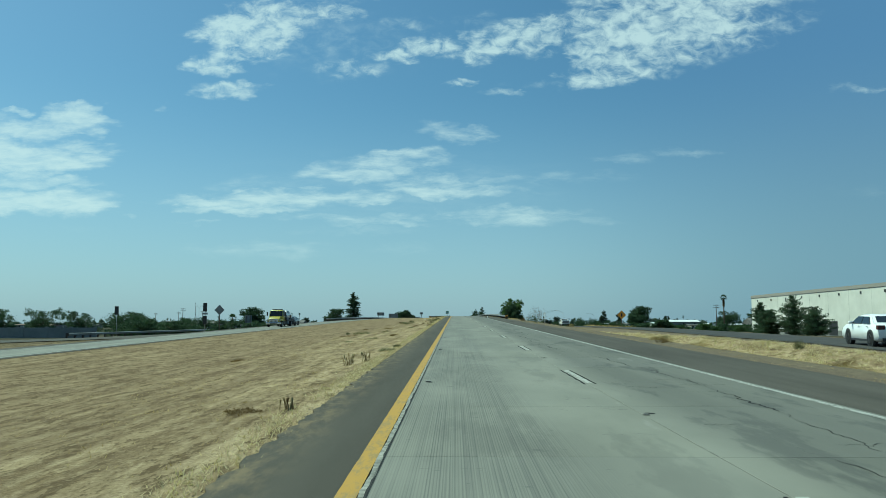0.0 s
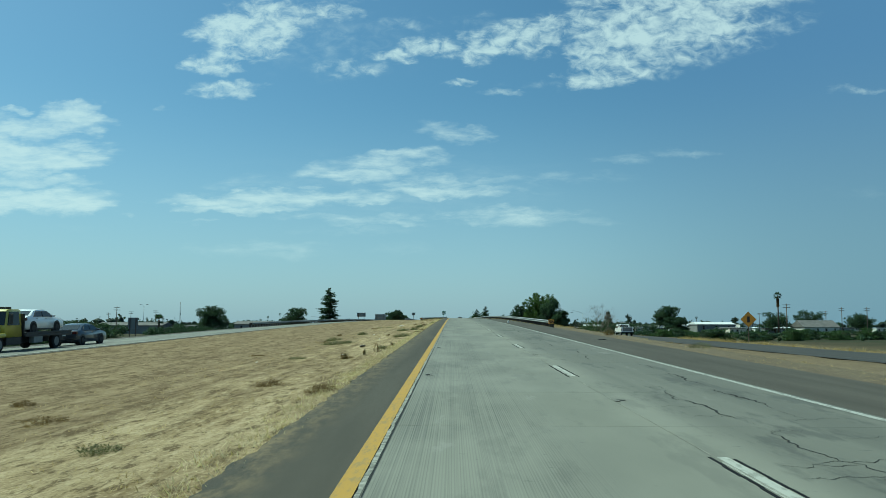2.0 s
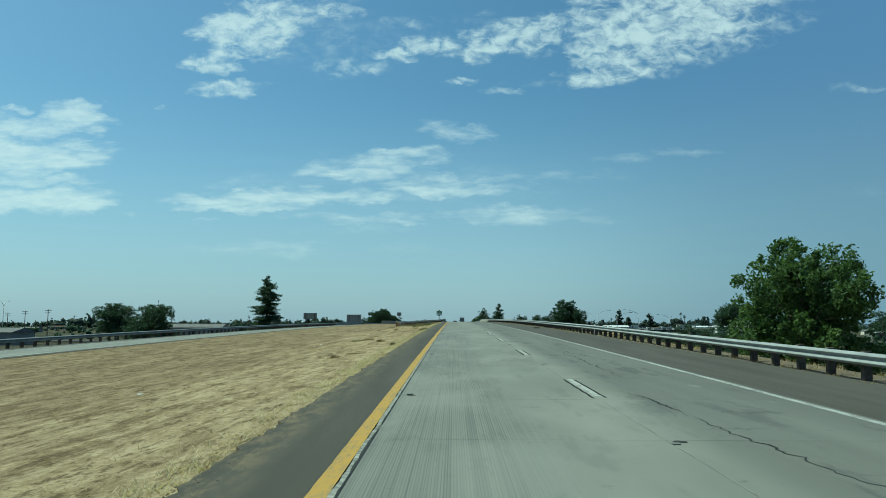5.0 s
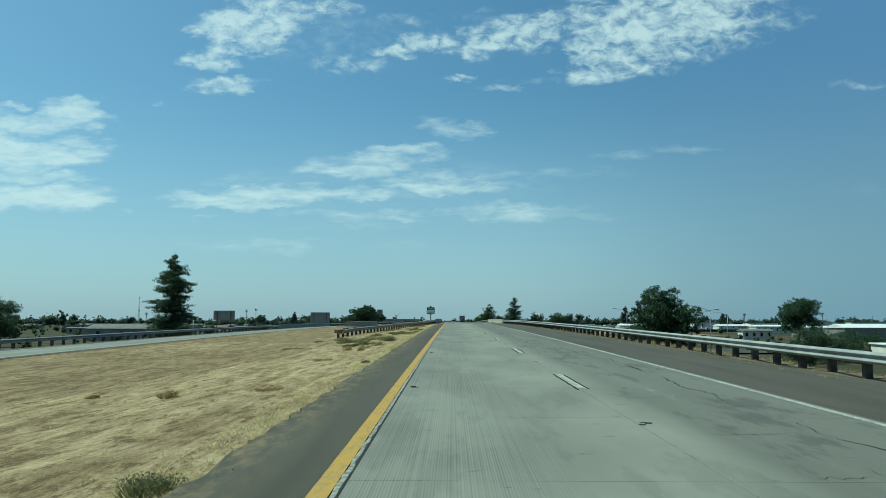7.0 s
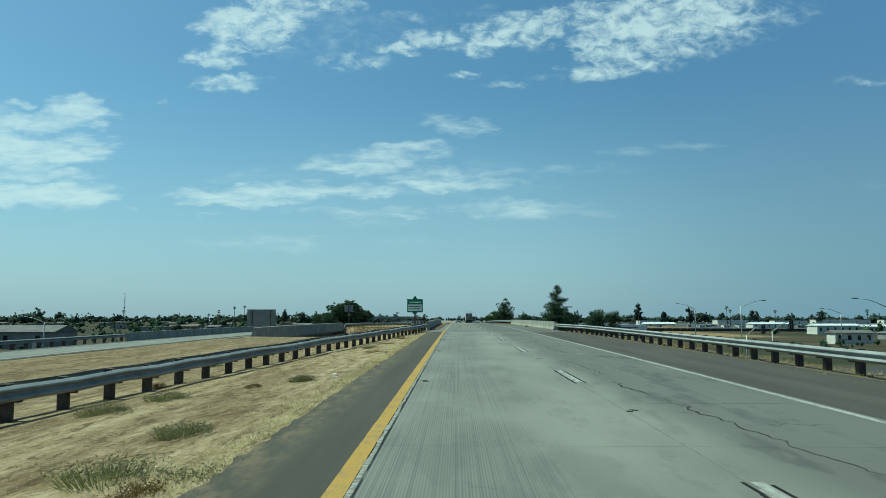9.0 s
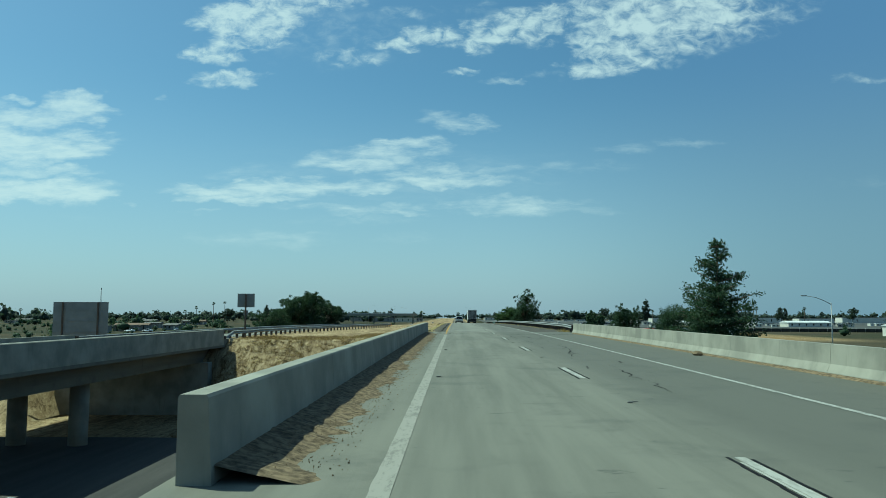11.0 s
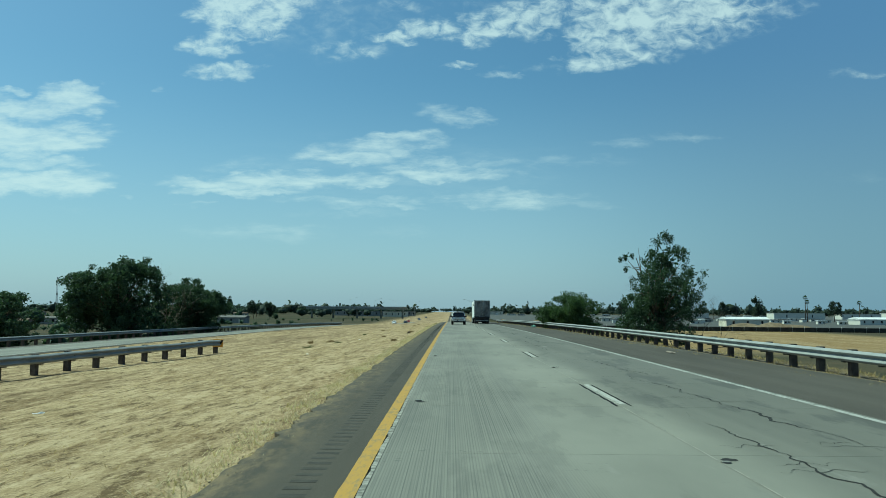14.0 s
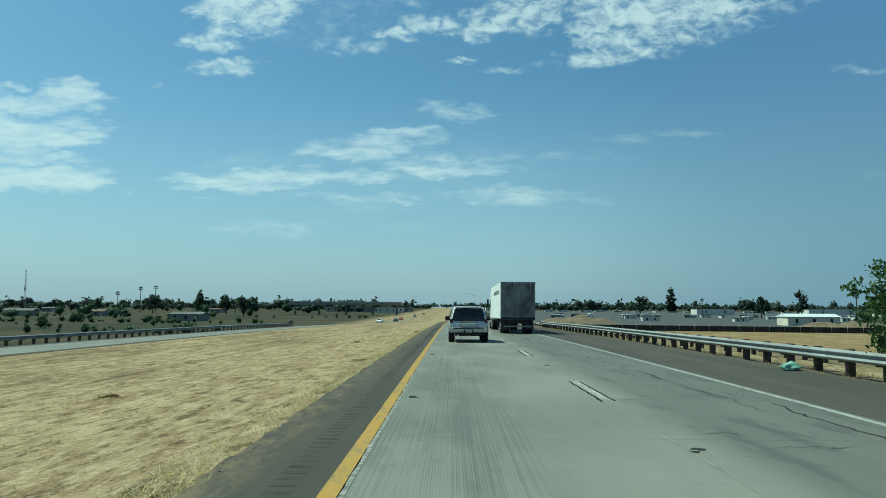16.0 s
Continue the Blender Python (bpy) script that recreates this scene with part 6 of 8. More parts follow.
def mound(x, y, rx, ry, h, seed):
    rng = random.Random(seed)
    vs, fs, n, k = [], [], 36, 9
    for i in range(k + 1):
        r = 1 - i / k
        for j in range(n):
            a = j * math.tau / n
            px, py = x + math.cos(a) * rx * r, y + math.sin(a) * ry * r
            hz = h * (1 - r * r) ** 1.1 * (0.8 + 0.45 * noise.noise((px * 0.15, py * 0.15, seed)))
            vs.append((px, py, z_ground(px, py) - 0.1 + hz))
    for i in range(k):
        for j in range(n):
            fs.append((i * n + j, i * n + (j + 1) % n, (i + 1) * n + (j + 1) % n, (i + 1) * n + j))
    ob = mesh_of("dirt_mound", vs, fs, M_SOIL, True)
    return tagged(ob, "low heap of bare brown soil beside the lot", "mound")


for x, y, wd, wl in ((-58, 1330, 26, M_WALL_CREAM), (-88, 1390, 34, M_WALL_GREY), (-52, 1440, 20, M_WALL_GREY), (64, 1700, 30, M_WALL_CREAM), (-120, 1420, 30, M_CAP)):
    house("building", x, y, 4, wd, 12.0, 5.0, 0.4, wl, M_ROOF_GREY, "low flat-roofed building beside the far freeway", "building", 4, "far buildings")
# a far overpass across the freeway
overpass = thing("overpass", pose(-78, 1160, PLAIN), "distant pale concrete overpass with a railing", "overpass")
bm = bmesh.new()
box(bm, -42, 42, -5, 5, 7.4, 9.0, 0.05)
part("deck", bm, M_WALL, overpass)
bm = bmesh.new()
box(bm, -42, 42, -5.2, -4.9, 9.0, 9.9, 0.03)
part("railing", bm, M_POLE_STEEL, overpass)
for xc in (-38, -20, 0, 20, 38):
    bm = bmesh.new()
    tube(bm, [(xc, 0, -0.3), (xc, 0, 7.5)], [0.8, 0.8], 12)
    part("column", bm, M_WALL, overpass)

mound(56.0, 915.0, 20, 16, 4.2, 4)
mound(140.0, 850.0, 26, 12, 3.6, 5)


# fence along the dark lot
fence = thing("fence", pose(0, 0, PLAIN), "long dark wire fence with screening along the field", "fence")
bm = bmesh.new()
tube(bm, [(0, 0, 0), (0, 0, 2.2)], [0.05, 0.05], 5)
fence_post = part("post", bm, M_POLE_STEEL, fence, at=pose(30, 836, 0))
for i in range(1, 60):
    share(fence_post, fence, pose(30 + i * 4.4, 836 - i * 0.9, 0))
bm = bmesh.new()
box(bm, 0, 262, -0.02, 0.02, 0.05, 1.8, 0, pose(30, 836.05, 0, 0, 0, math.degrees(math.atan2(-0.9, 4.4))))
part("screen", bm, M_SCREEN, fence, "dark screening cloth")

# ---- vehicles ----
def body_shell(outline, width, tuck, z_belt):
    """A car body: the side outline (y, z) drawn across in five slices, drawn in above the belt line and rounded at the flanks."""
    bm = bmesh.new()
    slices = []
    top = max(z for _, z in outline)
    for u, k in ((-1.0, 0.0), (-0.93, 1.0), (0.0, 1.0), (0.93, 1.0), (1.0, 0.0)):
        ring = []
        for y, z in outline:
            inset = tuck * max(0.0, (z - z_belt) / (top - z_belt)) if z > z_belt else 0.0
            half = width / 2 - inset
            shrink = 0.0 if k else 0.035
            cy = sum(p[0] for p in outline) / len(outline)
            zz = z - (shrink * 0.8 if z > z_belt else 0) + (0.03 if not k and z < 0.5 else 0)
            ring.append(bm.verts.new((u * half, y + (cy - y) * shrink * 0.35, zz)))
        slices.append(ring)
    n = len(outline)
    for a, b in zip(slices, slices[1:]):
        for i in range(n):
            bm.faces.new((a[i], a[(i + 1) % n], b[(i + 1) % n], b[i]))
    bm.faces.new(slices[0])
    bm.faces.new(list(reversed(slices[-1])))
    bmesh.ops.recalc_face_normals(bm, faces=bm.faces)
    bmesh.ops.bevel(bm, geom=[e for e in bm.edges if len(e.link_faces) == 2 and e.calc_face_angle(0) > 0.35], offset=0.035, segments=2, affect="EDGES")
    for f in bm.faces:
        f.smooth = True
    return bm


def wheel(parent, x, y, r, wd, rim=None):
    bm = bmesh.new()
    tube(bm, [(-wd / 2, 0, 0), (-wd * 0.4, 0, 0), (wd * 0.4, 0, 0), (wd / 2, 0, 0)], [r * 0.9, r, r, r * 0.9], 22)
    w_ = part("wheel", bm, M_RUBBER, parent, at=pose(x, y, r))
    sg = 1 if x > 0 else -1
    bm = bmesh.new()
    tube(bm, [(sg * (wd / 2 - 0.03), 0, 0), (sg * (wd / 2 + 0.012), 0, 0)], [r * 0.66, r * 0.60], 16)
    for k in range(5):
        a = k * math.tau / 5
        box(bm, -0.012, 0.012, -0.035, 0.035, r * 0.12, r * 0.56, 0, pose(sg * (wd / 2 + 0.018), 0, 0, math.degrees(a), 0, 0))
    part("rim", bm, rim or M_RIM, w_)
    return w_


def slab_part(name, parent, mat, x0, x1, y0, y1, z0, z1, bevel=0.02, label="", m=None):
    bm = bmesh.new()
    box(bm, x0, x1, y0, y1, z0, z1, bevel, m)
    return part(name, bm, mat, parent, label)


def quad_panel(name, parent, mat, pts, thick=0.02, label=""):
    """A thin plate with four given corners, thickened along its normal."""
    p = [Vector(q) for q in pts]
    nrm = (p[1] - p[0]).cross(p[3] - p[0]).normalized() * thick
    bm = bmesh.new()
    a = [bm.verts.new(q - nrm) for q in p]
    b = [bm.verts.new(q + nrm) for q in p]
    fs = [bm.faces.new(a), bm.faces.new(b)] + [bm.faces.new((a[i], a[(i + 1) % 4], b[(i + 1) % 4], b[i])) for i in range(4)]
    bmesh.ops.recalc_face_normals(bm, faces=fs)
    return part(name, bm, mat, parent, label)


def vehicle_pose(x, y, zf, turn=0.0):
    sl = math.degrees(math.atan((zf(y + 1) - zf(y - 1)) / 2))
    return pose(x, y, zf(y)) @ pose(0, 0, 0, sl, 0, turn)


def large_suv(x, y, zf):
    """Full-size sport utility vehicle; rear bumper at its origin, driving towards +y."""
    v = thing("suv", vehicle_pose(x, y, zf), "silver full-size SUV with roof rails seen from behind", "car")
    out = [(0.10, 0.52), (0.0, 0.64), (0.05, 1.05), (0.12, 1.14), (0.40, 1.80), (0.55, 1.87), (1.6, 1.90), (2.9, 1.87), (3.2, 1.80), (3.85, 1.22), (4.95, 1.12), (5.15, 0.95), (5.18, 0.5), (5.05, 0.46), (2.6, 0.46)]
    part("body", body_shell(out, 2.0, 0.20, 1.12), M_SILVER, v)
    slab_part("bumper", v, M_SILVER, -0.98, 0.98, -0.10, 0.25, 0.56, 0.78, 0.06)
    slab_part("bumper_pad", v, M_TRIM, -0.80, 0.80, -0.13, 0.0, 0.71, 0.765, 0.015, "black step pad on the bumper")
    quad_panel("rear_window", v, M_GLASS, [(-0.88, 0.085, 1.14), (0.88, 0.085, 1.14), (0.74, 0.365, 1.74), (-0.74, 0.365, 1.74)], 0.02, "dark tinted rear window")
    slab_part("tailgate_seam", v, M_TRIM, -0.82, 0.82, 0.015, 0.03, 0.785, 0.80, 0.0)
    for sg in (-1, 1):
        slab_part("tail_light", v, M_RED, sg * 0.90 - 0.085, sg * 0.90 + 0.085, -0.012, 0.12, 0.82, 1.24, 0.02, "tall narrow tail light", pose(0, 0, 0, -4, 0, 0))
        quad_panel("side_window", v, M_GLASS, [(sg * 0.985, 0.55, 1.20), (sg * 0.985, 3.55, 1.20), (sg * 0.86, 3.05, 1.74), (sg * 0.86, 0.65, 1.74)], 0.015)
        w_ = slab_part("mirror", v, M_TRIM, sg * 1.13 - 0.13, sg * 1.13 + 0.13, 3.35, 3.52, 1.12, 1.36, 0.04)
        bm = bmesh.new()
        tube(bm, [(sg * 0.72, 0.6, 1.93), (sg * 0.72, 0.9, 1.985), (sg * 0.72, 2.7, 1.985), (sg * 0.72, 3.0, 1.92)], [0.022] * 4, 8)
        part("roof_rail", bm, M_TRIM, v)
        for yy in (0.95, 4.15):
            wheel(v, sg * 0.88, yy, 0.43, 0.32)
    slab_part("roof_rack_bar", v, M_TRIM, -0.72, 0.72, 0.72, 0.80, 1.955, 1.99, 0.01)
    slab_part("roof_spoiler", v, M_SILVER, -0.70, 0.70, 0.28, 0.56, 1.79, 1.86, 0.03)
    slab_part("high_brake_light", v, M_RED, -0.22, 0.22, 0.26, 0.30, 1.79, 1.82, 0.005)
    pl = slab_part("plate_recess", v, M_TRIM, -0.24, 0.24, -0.142, -0.09, 0.50, 0.68, 0.01, "dark recess with the number plate")
    slab_part("number_plate", pl, M_SIGN_WHITE, -0.15, 0.15, -0.150, -0.138, 0.535, 0.65, 0.005)
    slab_part("text_bar", pl, M_DARKBLUE, -0.11, 0.11, -0.154, -0.148, 0.575, 0.615, 0.0)
    rc = slab_part("tailgate_recess", v, M_TRAILER_FRAME, -0.43, 0.43, 0.004, 0.05, 0.80, 1.10, 0.03, "shallow grey recess in the tailgate")
    slab_part("recess_panel", rc, M_SILVER, -0.39, 0.39, -0.004, 0.05, 0.83, 0.965, 0.02)
    slab_part("handle_trim", v, M_CHROME, -0.42, 0.42, -0.005, 0.05, 0.97, 1.03, 0.015, "chrome tailgate handle strip")
    slab_part("emblem", v, M_GOLD, -0.10, 0.10, 0.02, 0.07, 1.05, 1.12, 0.02, "small round emblem")
    bm = bmesh.new()
    tube(bm, [(-0.55, -0.06, 0.38), (-0.55, 0.5, 0.38)], [0.045, 0.045], 10)
    part("exhaust_pipe", bm, M_CHROME, v)
    bm = bmesh.new()
    box(bm, -0.70, 0.70, 0.2, 4.9, 0.34, 0.50, 0.05)
    part("underbody", bm, M_TRIM, v)
    return v


large_suv(1.95, 614.9, z_road)


def box_truck_trailer(x, y, zf, label, turn=0.0, paint_mat=None, cab_label="white tractor cab"):
    paint_mat = paint_mat or M_CARWHITE
    v = thing("semi_truck", vehicle_pose(x, y, zf, turn), label, "truck")
    slab_part("trailer_box", v, M_TRAILER, -1.29, 1.29, 0.06, 14.6, 1.12, 3.90, 0.03)
    for sg in (-1, 1):
        d = slab_part("rear_door", v, M_TRAILER_DOOR, sg * 0.635 - 0.62, sg * 0.635 + 0.62, 0.02, 0.07, 1.30, 3.79, 0.01, "dirty trailer door in a grey deepened for its shaded side")
        for k in (0.25, 0.95):
            bm = bmesh.new()
            tube(bm, [(sg * k, 0.0, 1.25), (sg * k, 0.0, 3.84)], [0.022, 0.022], 6)
            part("lock_rod", bm, M_TRAILER_FRAME, d)
        for k in range(4):
            slab_part("hinge", d, M_TRAILER_FRAME, sg * 1.27 - 0.05, sg * 1.27 + 0.05, -0.01, 0.05, 1.5 + 0.75 * k, 1.6 + 0.75 * k, 0.0)
        slab_part("door_frame", v, M_TRAILER_FRAME, sg * 1.26 - 0.05, sg * 1.26 + 0.05, 0.0, 0.08, 1.12, 3.90, 0.01)
        slab_part("tail_light", v, M_RED, sg * 1.0 - 0.14, sg * 1.0 + 0.14, -0.02, 0.03, 1.10, 1.22, 0.01)
        slab_part("mud_flap", v, M_TRIM, sg * 0.95 - 0.30, sg * 0.95 + 0.30, 0.72, 0.75, 0.25, 1.1, 0.0)
        for yy in (1.35, 2.6, 14.9, 16.2):
            for xx in (0.72, 1.05):
                wheel(v, sg * xx, yy, 0.51, 0.27, M_STEEL)
        wheel(v, sg * 1.03, 19.8, 0.51, 0.30, M_STEEL)
    slab_part("header_bar", v, M_TRAILER_FRAME, -1.29, 1.29, -0.005, 0.08, 3.79, 3.91, 0.01)
    slab_part("rear_sill", v, M_TRIM, -1.29, 1.29, -0.02, 0.25, 1.04, 1.26, 0.02)
    u_ = slab_part("underride_bar", v, M_WHITE, -1.05, 1.05, -0.02, 0.08, 0.50, 0.60, 0.01, "striped underride bar")
    for sg in (-1, 1):
        slab_part("strut", u_, M_TRIM, sg * 0.6 - 0.05, sg * 0.6 + 0.05, 0.0, 0.07, 0.58, 1.06, 0.0)
    slab_part("lettering_band", v, M_TRAILER_DOOR, -1.305, -1.285, 2.4, 9.5, 3.05, 3.35, 0.0, "faded grey band of lettering on the side")
    for z in (3.15, 3.42):
        slab_part("door_stencil", v, M_TRAILER_FRAME, -0.55, 0.55, 0.005, 0.019, z, z + 0.08, 0.0)
    slab_part("chassis", v, M_TRIM, -0.55, 0.55, 0.3, 20.3, 0.78, 1.12, 0.02)
    slab_part("landing_gear", v, M_TRIM, -0.9, 0.9, 11.6, 11.8, 0.25, 1.1, 0.02)
    slab_part("cab", v, paint_mat, -1.2, 1.2, 15.4, 18.9, 0.95, 3.7, 0.18, cab_label)
    slab_part("windscreen", v, M_GLASS, -1.02, 1.02, 18.86, 18.93, 2.1, 2.95, 0.02)
    slab_part("bonnet", v, paint_mat, -0.95, 0.95, 18.8, 20.6, 0.75, 2.0, 0.15)
    slab_part("fuel_tank", v, M_CHROME, -1.2, -0.65, 16.7, 18.2, 0.45, 0.98, 0.2)
    for sg in (-1, 1):
        slab_part("mirror", v, M_TRIM, sg * 1.42 - 0.1, sg * 1.42 + 0.1, 18.7, 18.8, 2.1, 2.9, 0.03)
        slab_part("side_window", v, M_GLASS, sg * 1.2 - 0.012, sg * 1.2 + 0.012, 17.5, 18.6, 2.1, 2.85, 0.0)
    return v


box_truck_trailer(6.05, 633.2, z_road, "white box semi-trailer with a dirty rear door coloured shade-grey")
box_truck_trailer(54.5, 544.0, lambda y: z_ground(47.0, 546.0), "parked truck with a red cab and a white box trailer", 82.0, M_CARRED, "dull red tractor cab")


def sedan(x, y, zf, turn, mat, label, group=""):
    v = thing("car", vehicle_pose(x, y, zf, turn), label, "car", group)
    out = [(0.10, 0.30), (0.0, 0.52), (0.03, 0.86), (0.09, 0.99), (0.30, 1.04), (0.62, 1.07), (1.20, 1.36), (1.70, 1.46), (2.30, 1.47), (2.75, 1.38), (3.50, 1.02), (4.10, 0.93), (4.45, 0.82), (4.63, 0.64), (4.64, 0.32), (4.3, 0.24), (2.3, 0.22), (0.4, 0.24)]
    part("body", body_shell(out, 1.80, 0.24, 0.96), mat, v)
    quad_panel("rear_window", v, M_GLASS, [(-0.66, 0.66, 1.085), (0.66, 0.66, 1.085), (0.56, 1.18, 1.355), (-0.56, 1.18, 1.355)], 0.018)
    quad_panel("windscreen", v, M_GLASS, [(0.68, 3.42, 1.065), (-0.68, 3.42, 1.065), (-0.58, 2.80, 1.375), (0.58, 2.80, 1.375)], 0.018)
    for sg in (-1, 1):
        for y0, y1, y2, y3 in ((0.92, 1.92, 1.92, 1.34), (2.0, 3.22, 2.66, 2.0)):
            quad_panel("side_window", v, M_GLASS, [(sg * 0.875, y0, 1.02), (sg * 0.875, y1, 1.02), (sg * 0.745, y2, 1.345), (sg * 0.745, y3, 1.345)], 0.022)
        slab_part("tail_light", v, M_RED, sg * 0.74 - 0.16, sg * 0.74 + 0.16, -0.012, 0.22, 0.78, 0.97, 0.03)
        slab_part("headlight", v, M_LAMPGLASS, sg * 0.70 - 0.17, sg * 0.70 + 0.17, 4.42, 4.64, 0.62, 0.78, 0.03)
        slab_part("mirror", v, mat, sg * 0.98 - 0.09, sg * 0.98 + 0.09, 3.05, 3.2, 0.98, 1.12, 0.03)
        for yy in (1.15, 2.2):
            slab_part("door_handle", v, M_CHROME, sg * 0.905 - 0.012, sg * 0.905 + 0.012, yy, yy + 0.18, 0.88, 0.91, 0.0)
        slab_part("sill", v, M_TRIM, sg * 0.88 - 0.03, sg * 0.88 + 0.03, 1.2, 3.3, 0.22, 0.32, 0.01)
        for yy in (0.92, 3.72):
            # black disc on the flank stands for the shade inside the arch
            bm = bmesh.new()
            tube(bm, [(sg * 0.70, yy, 0.36), (sg * 0.908, yy, 0.36)], [0.41, 0.41], 24)
            part("wheel_arch", bm, M_TRIM, v, "black disc standing for the shaded wheel arch opening")
            wheel(v, sg * 0.815, yy, 0.34, 0.21, M_TRIM)
    # black strip laid on the bumper in place of the shade below it
    slab_part("rear_bumper_shadow", v, M_TRIM, -0.7, 0.7, -0.01, 0.05, 0.28, 0.40, 0.0)
    slab_part("number_plate", v, M_SIGN_WHITE, -0.15, 0.15, -0.012, 0.03, 0.66, 0.78, 0.0)
    return v


def z_ramp(y):
    return ramp_z(y) + 0.03


sedan(20.6, 35.2, z_ramp, -8, M_CARWHITE, "white sedan with black wheels on the exit ramp")


def pickup(x, y, zf, turn, mat, label):
    v = thing("utility_pickup", vehicle_pose(x, y, zf, turn), label, "pickup truck")
    slab_part("service_body", v, mat, -1.0, 1.0, 0.0, 2.5, 0.62, 1.45, 0.05)
    slab_part("cab", v, mat, -0.95, 0.95, 2.55, 4.1, 0.55, 1.85, 0.14)
    slab_part("bonnet", v, mat, -0.93, 0.93, 4.0, 5.4, 0.5, 1.2, 0.12)
    slab_part("rear_window", v, M_GLASS, -0.72, 0.72, 2.53, 2.57, 1.28, 1.72, 0.02)
    slab_part("tailgate", v, M_WALL_GREY, -0.75, 0.75, -0.03, 0.02, 0.75, 1.38, 0.02, "grey tailgate")
    slab_part("bumper", v, M_TRIM, -0.98, 0.98, -0.22, -0.02, 0.48, 0.66, 0.03)
    for sg in (-1, 1):
        quad_panel("side_window", v, M_GLASS, [(sg * 0.955, 2.75, 1.22), (sg * 0.955, 4.0, 1.22), (sg * 0.93, 3.8, 1.72), (sg * 0.93, 2.8, 1.72)], 0.012)
        slab_part("tail_light", v, M_RED, sg * 0.92 - 0.06, sg * 0.92 + 0.06, -0.03, 0.02, 0.85, 1.15, 0.01)
        for yy in (0.95, 4.5):
            wheel(v, sg * 0.84, yy, 0.38, 0.26)
        for yy in (0.1, 2.4):
            bm = bmesh.new()
            tube(bm, [(sg * 0.9, yy, 1.4), (sg * 0.9, yy, 2.05)], [0.03, 0.03], 6)
            part("rack_post", bm, M_TRIM, v)
        bm = bmesh.new()
        tube(bm, [(sg * 0.9, 0.0, 2.05), (sg * 0.9, 3.6, 2.05)], [0.03, 0.03], 6)
        part("rack_rail", bm, M_TRIM, v)
    slab_part("ladder", v, M_STEEL, -0.5, -0.2, 0.0, 3.4, 2.08, 2.14, 0.0)
    return v


pickup(28.7, 197.0, z_ramp, 0, M_CARWHITE, "white utility pickup with a ladder rack on the exit ramp")


def tow_truck(x, y, zf):
    """Conventional-cab car carrier coming the other way: front at the origin, towing a low trailer with a car."""
    v = thing("tow_truck", vehicle_pose(x, y, zf), "yellow tow truck carrying a white car and towing a dark car", "truck")
    part("cab", body_shell([(1.5, 0.85), (1.5, 1.52), (1.78, 2.40), (1.95, 2.46), (3.1, 2.46), (3.2, 2.38), (3.25, 0.85)], 2.06, 0.12, 1.5), M_TRUCKYELLOW, v)
    part("bonnet", body_shell([(0.0, 0.75), (0.05, 1.18), (0.3, 1.36), (1.6, 1.56), (1.6, 0.75)], 1.72, 0.15, 1.15), M_TRUCKYELLOW, v)
    quad_panel("windscreen", v, M_GLASS, [(-0.95, 1.50, 1.56), (0.95, 1.50, 1.56), (0.88, 1.745, 2.33), (-0.88, 1.745, 2.33)], 0.02)
    g = slab_part("grille", v, M_CHROME, -0.62, 0.62, -0.06, 0.05, 0.76, 1.22, 0.03)
    for k in range(4):
        slab_part("grille_slat", g, M_TRIM, -0.56, 0.56, -0.075, -0.03, 0.81 + 0.10 * k, 0.85 + 0.10 * k, 0.0)
    slab_part("bumper", v, M_CHROME, -1.12, 1.12, -0.20, 0.05, 0.42, 0.70, 0.05)
    slab_part("bumper_opening", v, M_TRIM, -0.5, 0.5, -0.212, -0.1, 0.50, 0.62, 0.01)
    slab_part("roof_light_bar", v, M_TRIM, -0.75, 0.75, 2.2, 2.5, 2.47, 2.60, 0.03)
    for sg in (-1, 1):
        slab_part("headlight", v, M_LAMPGLASS, sg * 0.86 - 0.14, sg * 0.86 + 0.14, 0.0, 0.16, 0.84, 1.12, 0.03)
        slab_part("fender", v, M_TRUCKYELLOW, sg * 0.98 - 0.16, sg * 0.98 + 0.16, 0.3, 1.46, 0.86, 1.10, 0.08)
        slab_part("mirror", v, M_TRIM, sg * 1.30 - 0.1, sg * 1.30 + 0.1, 1.5, 1.6, 1.6, 2.2, 0.03)
        quad_panel("side_window", v, M_GLASS, [(sg * 1.04, 1.68, 1.54), (sg * 1.04, 2.85, 1.54), (sg * 0.985, 2.8, 2.32), (sg * 0.985, 1.90, 2.32)], 0.03)
        wheel(v, sg * 0.92, 0.88, 0.46, 0.28, M_TRAILER_FRAME)
        wheel(v, sg * 0.92, 7.2, 0.46, 0.30, M_TRAILER_FRAME)
        slab_part("step", v, M_TRIM, sg * 0.98 - 0.1, sg * 0.98 + 0.1, 1.55, 3.1, 0.42, 0.84, 0.02)
        slab_part("tool_box", v, M_STEEL, sg * 0.98 - 0.15, sg * 0.98 + 0.15, 4.4, 5.4, 0.45, 0.95, 0.02)
        slab_part("bed_rail", v, M_TRIM, sg * 1.12 - 0.03, sg * 1.12 + 0.03, 3.5, 9.0, 0.99, 1.12, 0.01)
    slab_part("headboard", v, M_TRIM, -1.05, 1.05, 3.36, 3.46, 0.99, 2.2, 0.02)
    slab_part("bed", v, M_TRIM, -1.15, 1.15, 3.4, 9.0, 0.82, 0.99, 0.03)
    slab_part("chassis", v, M_TRIM, -0.45, 0.45, 0.3, 9.2, 0.45, 0.83, 0.02)
    slab_part("wheel_lift", v, M_TRIM, -0.14, 0.14, 9.0, 10.9, 0.24, 0.42, 0.02)
    slab_part("lift_crossbar", v, M_TRIM, -0.9, 0.9, 10.7, 10.95, 0.16, 0.28, 0.02)
    return v


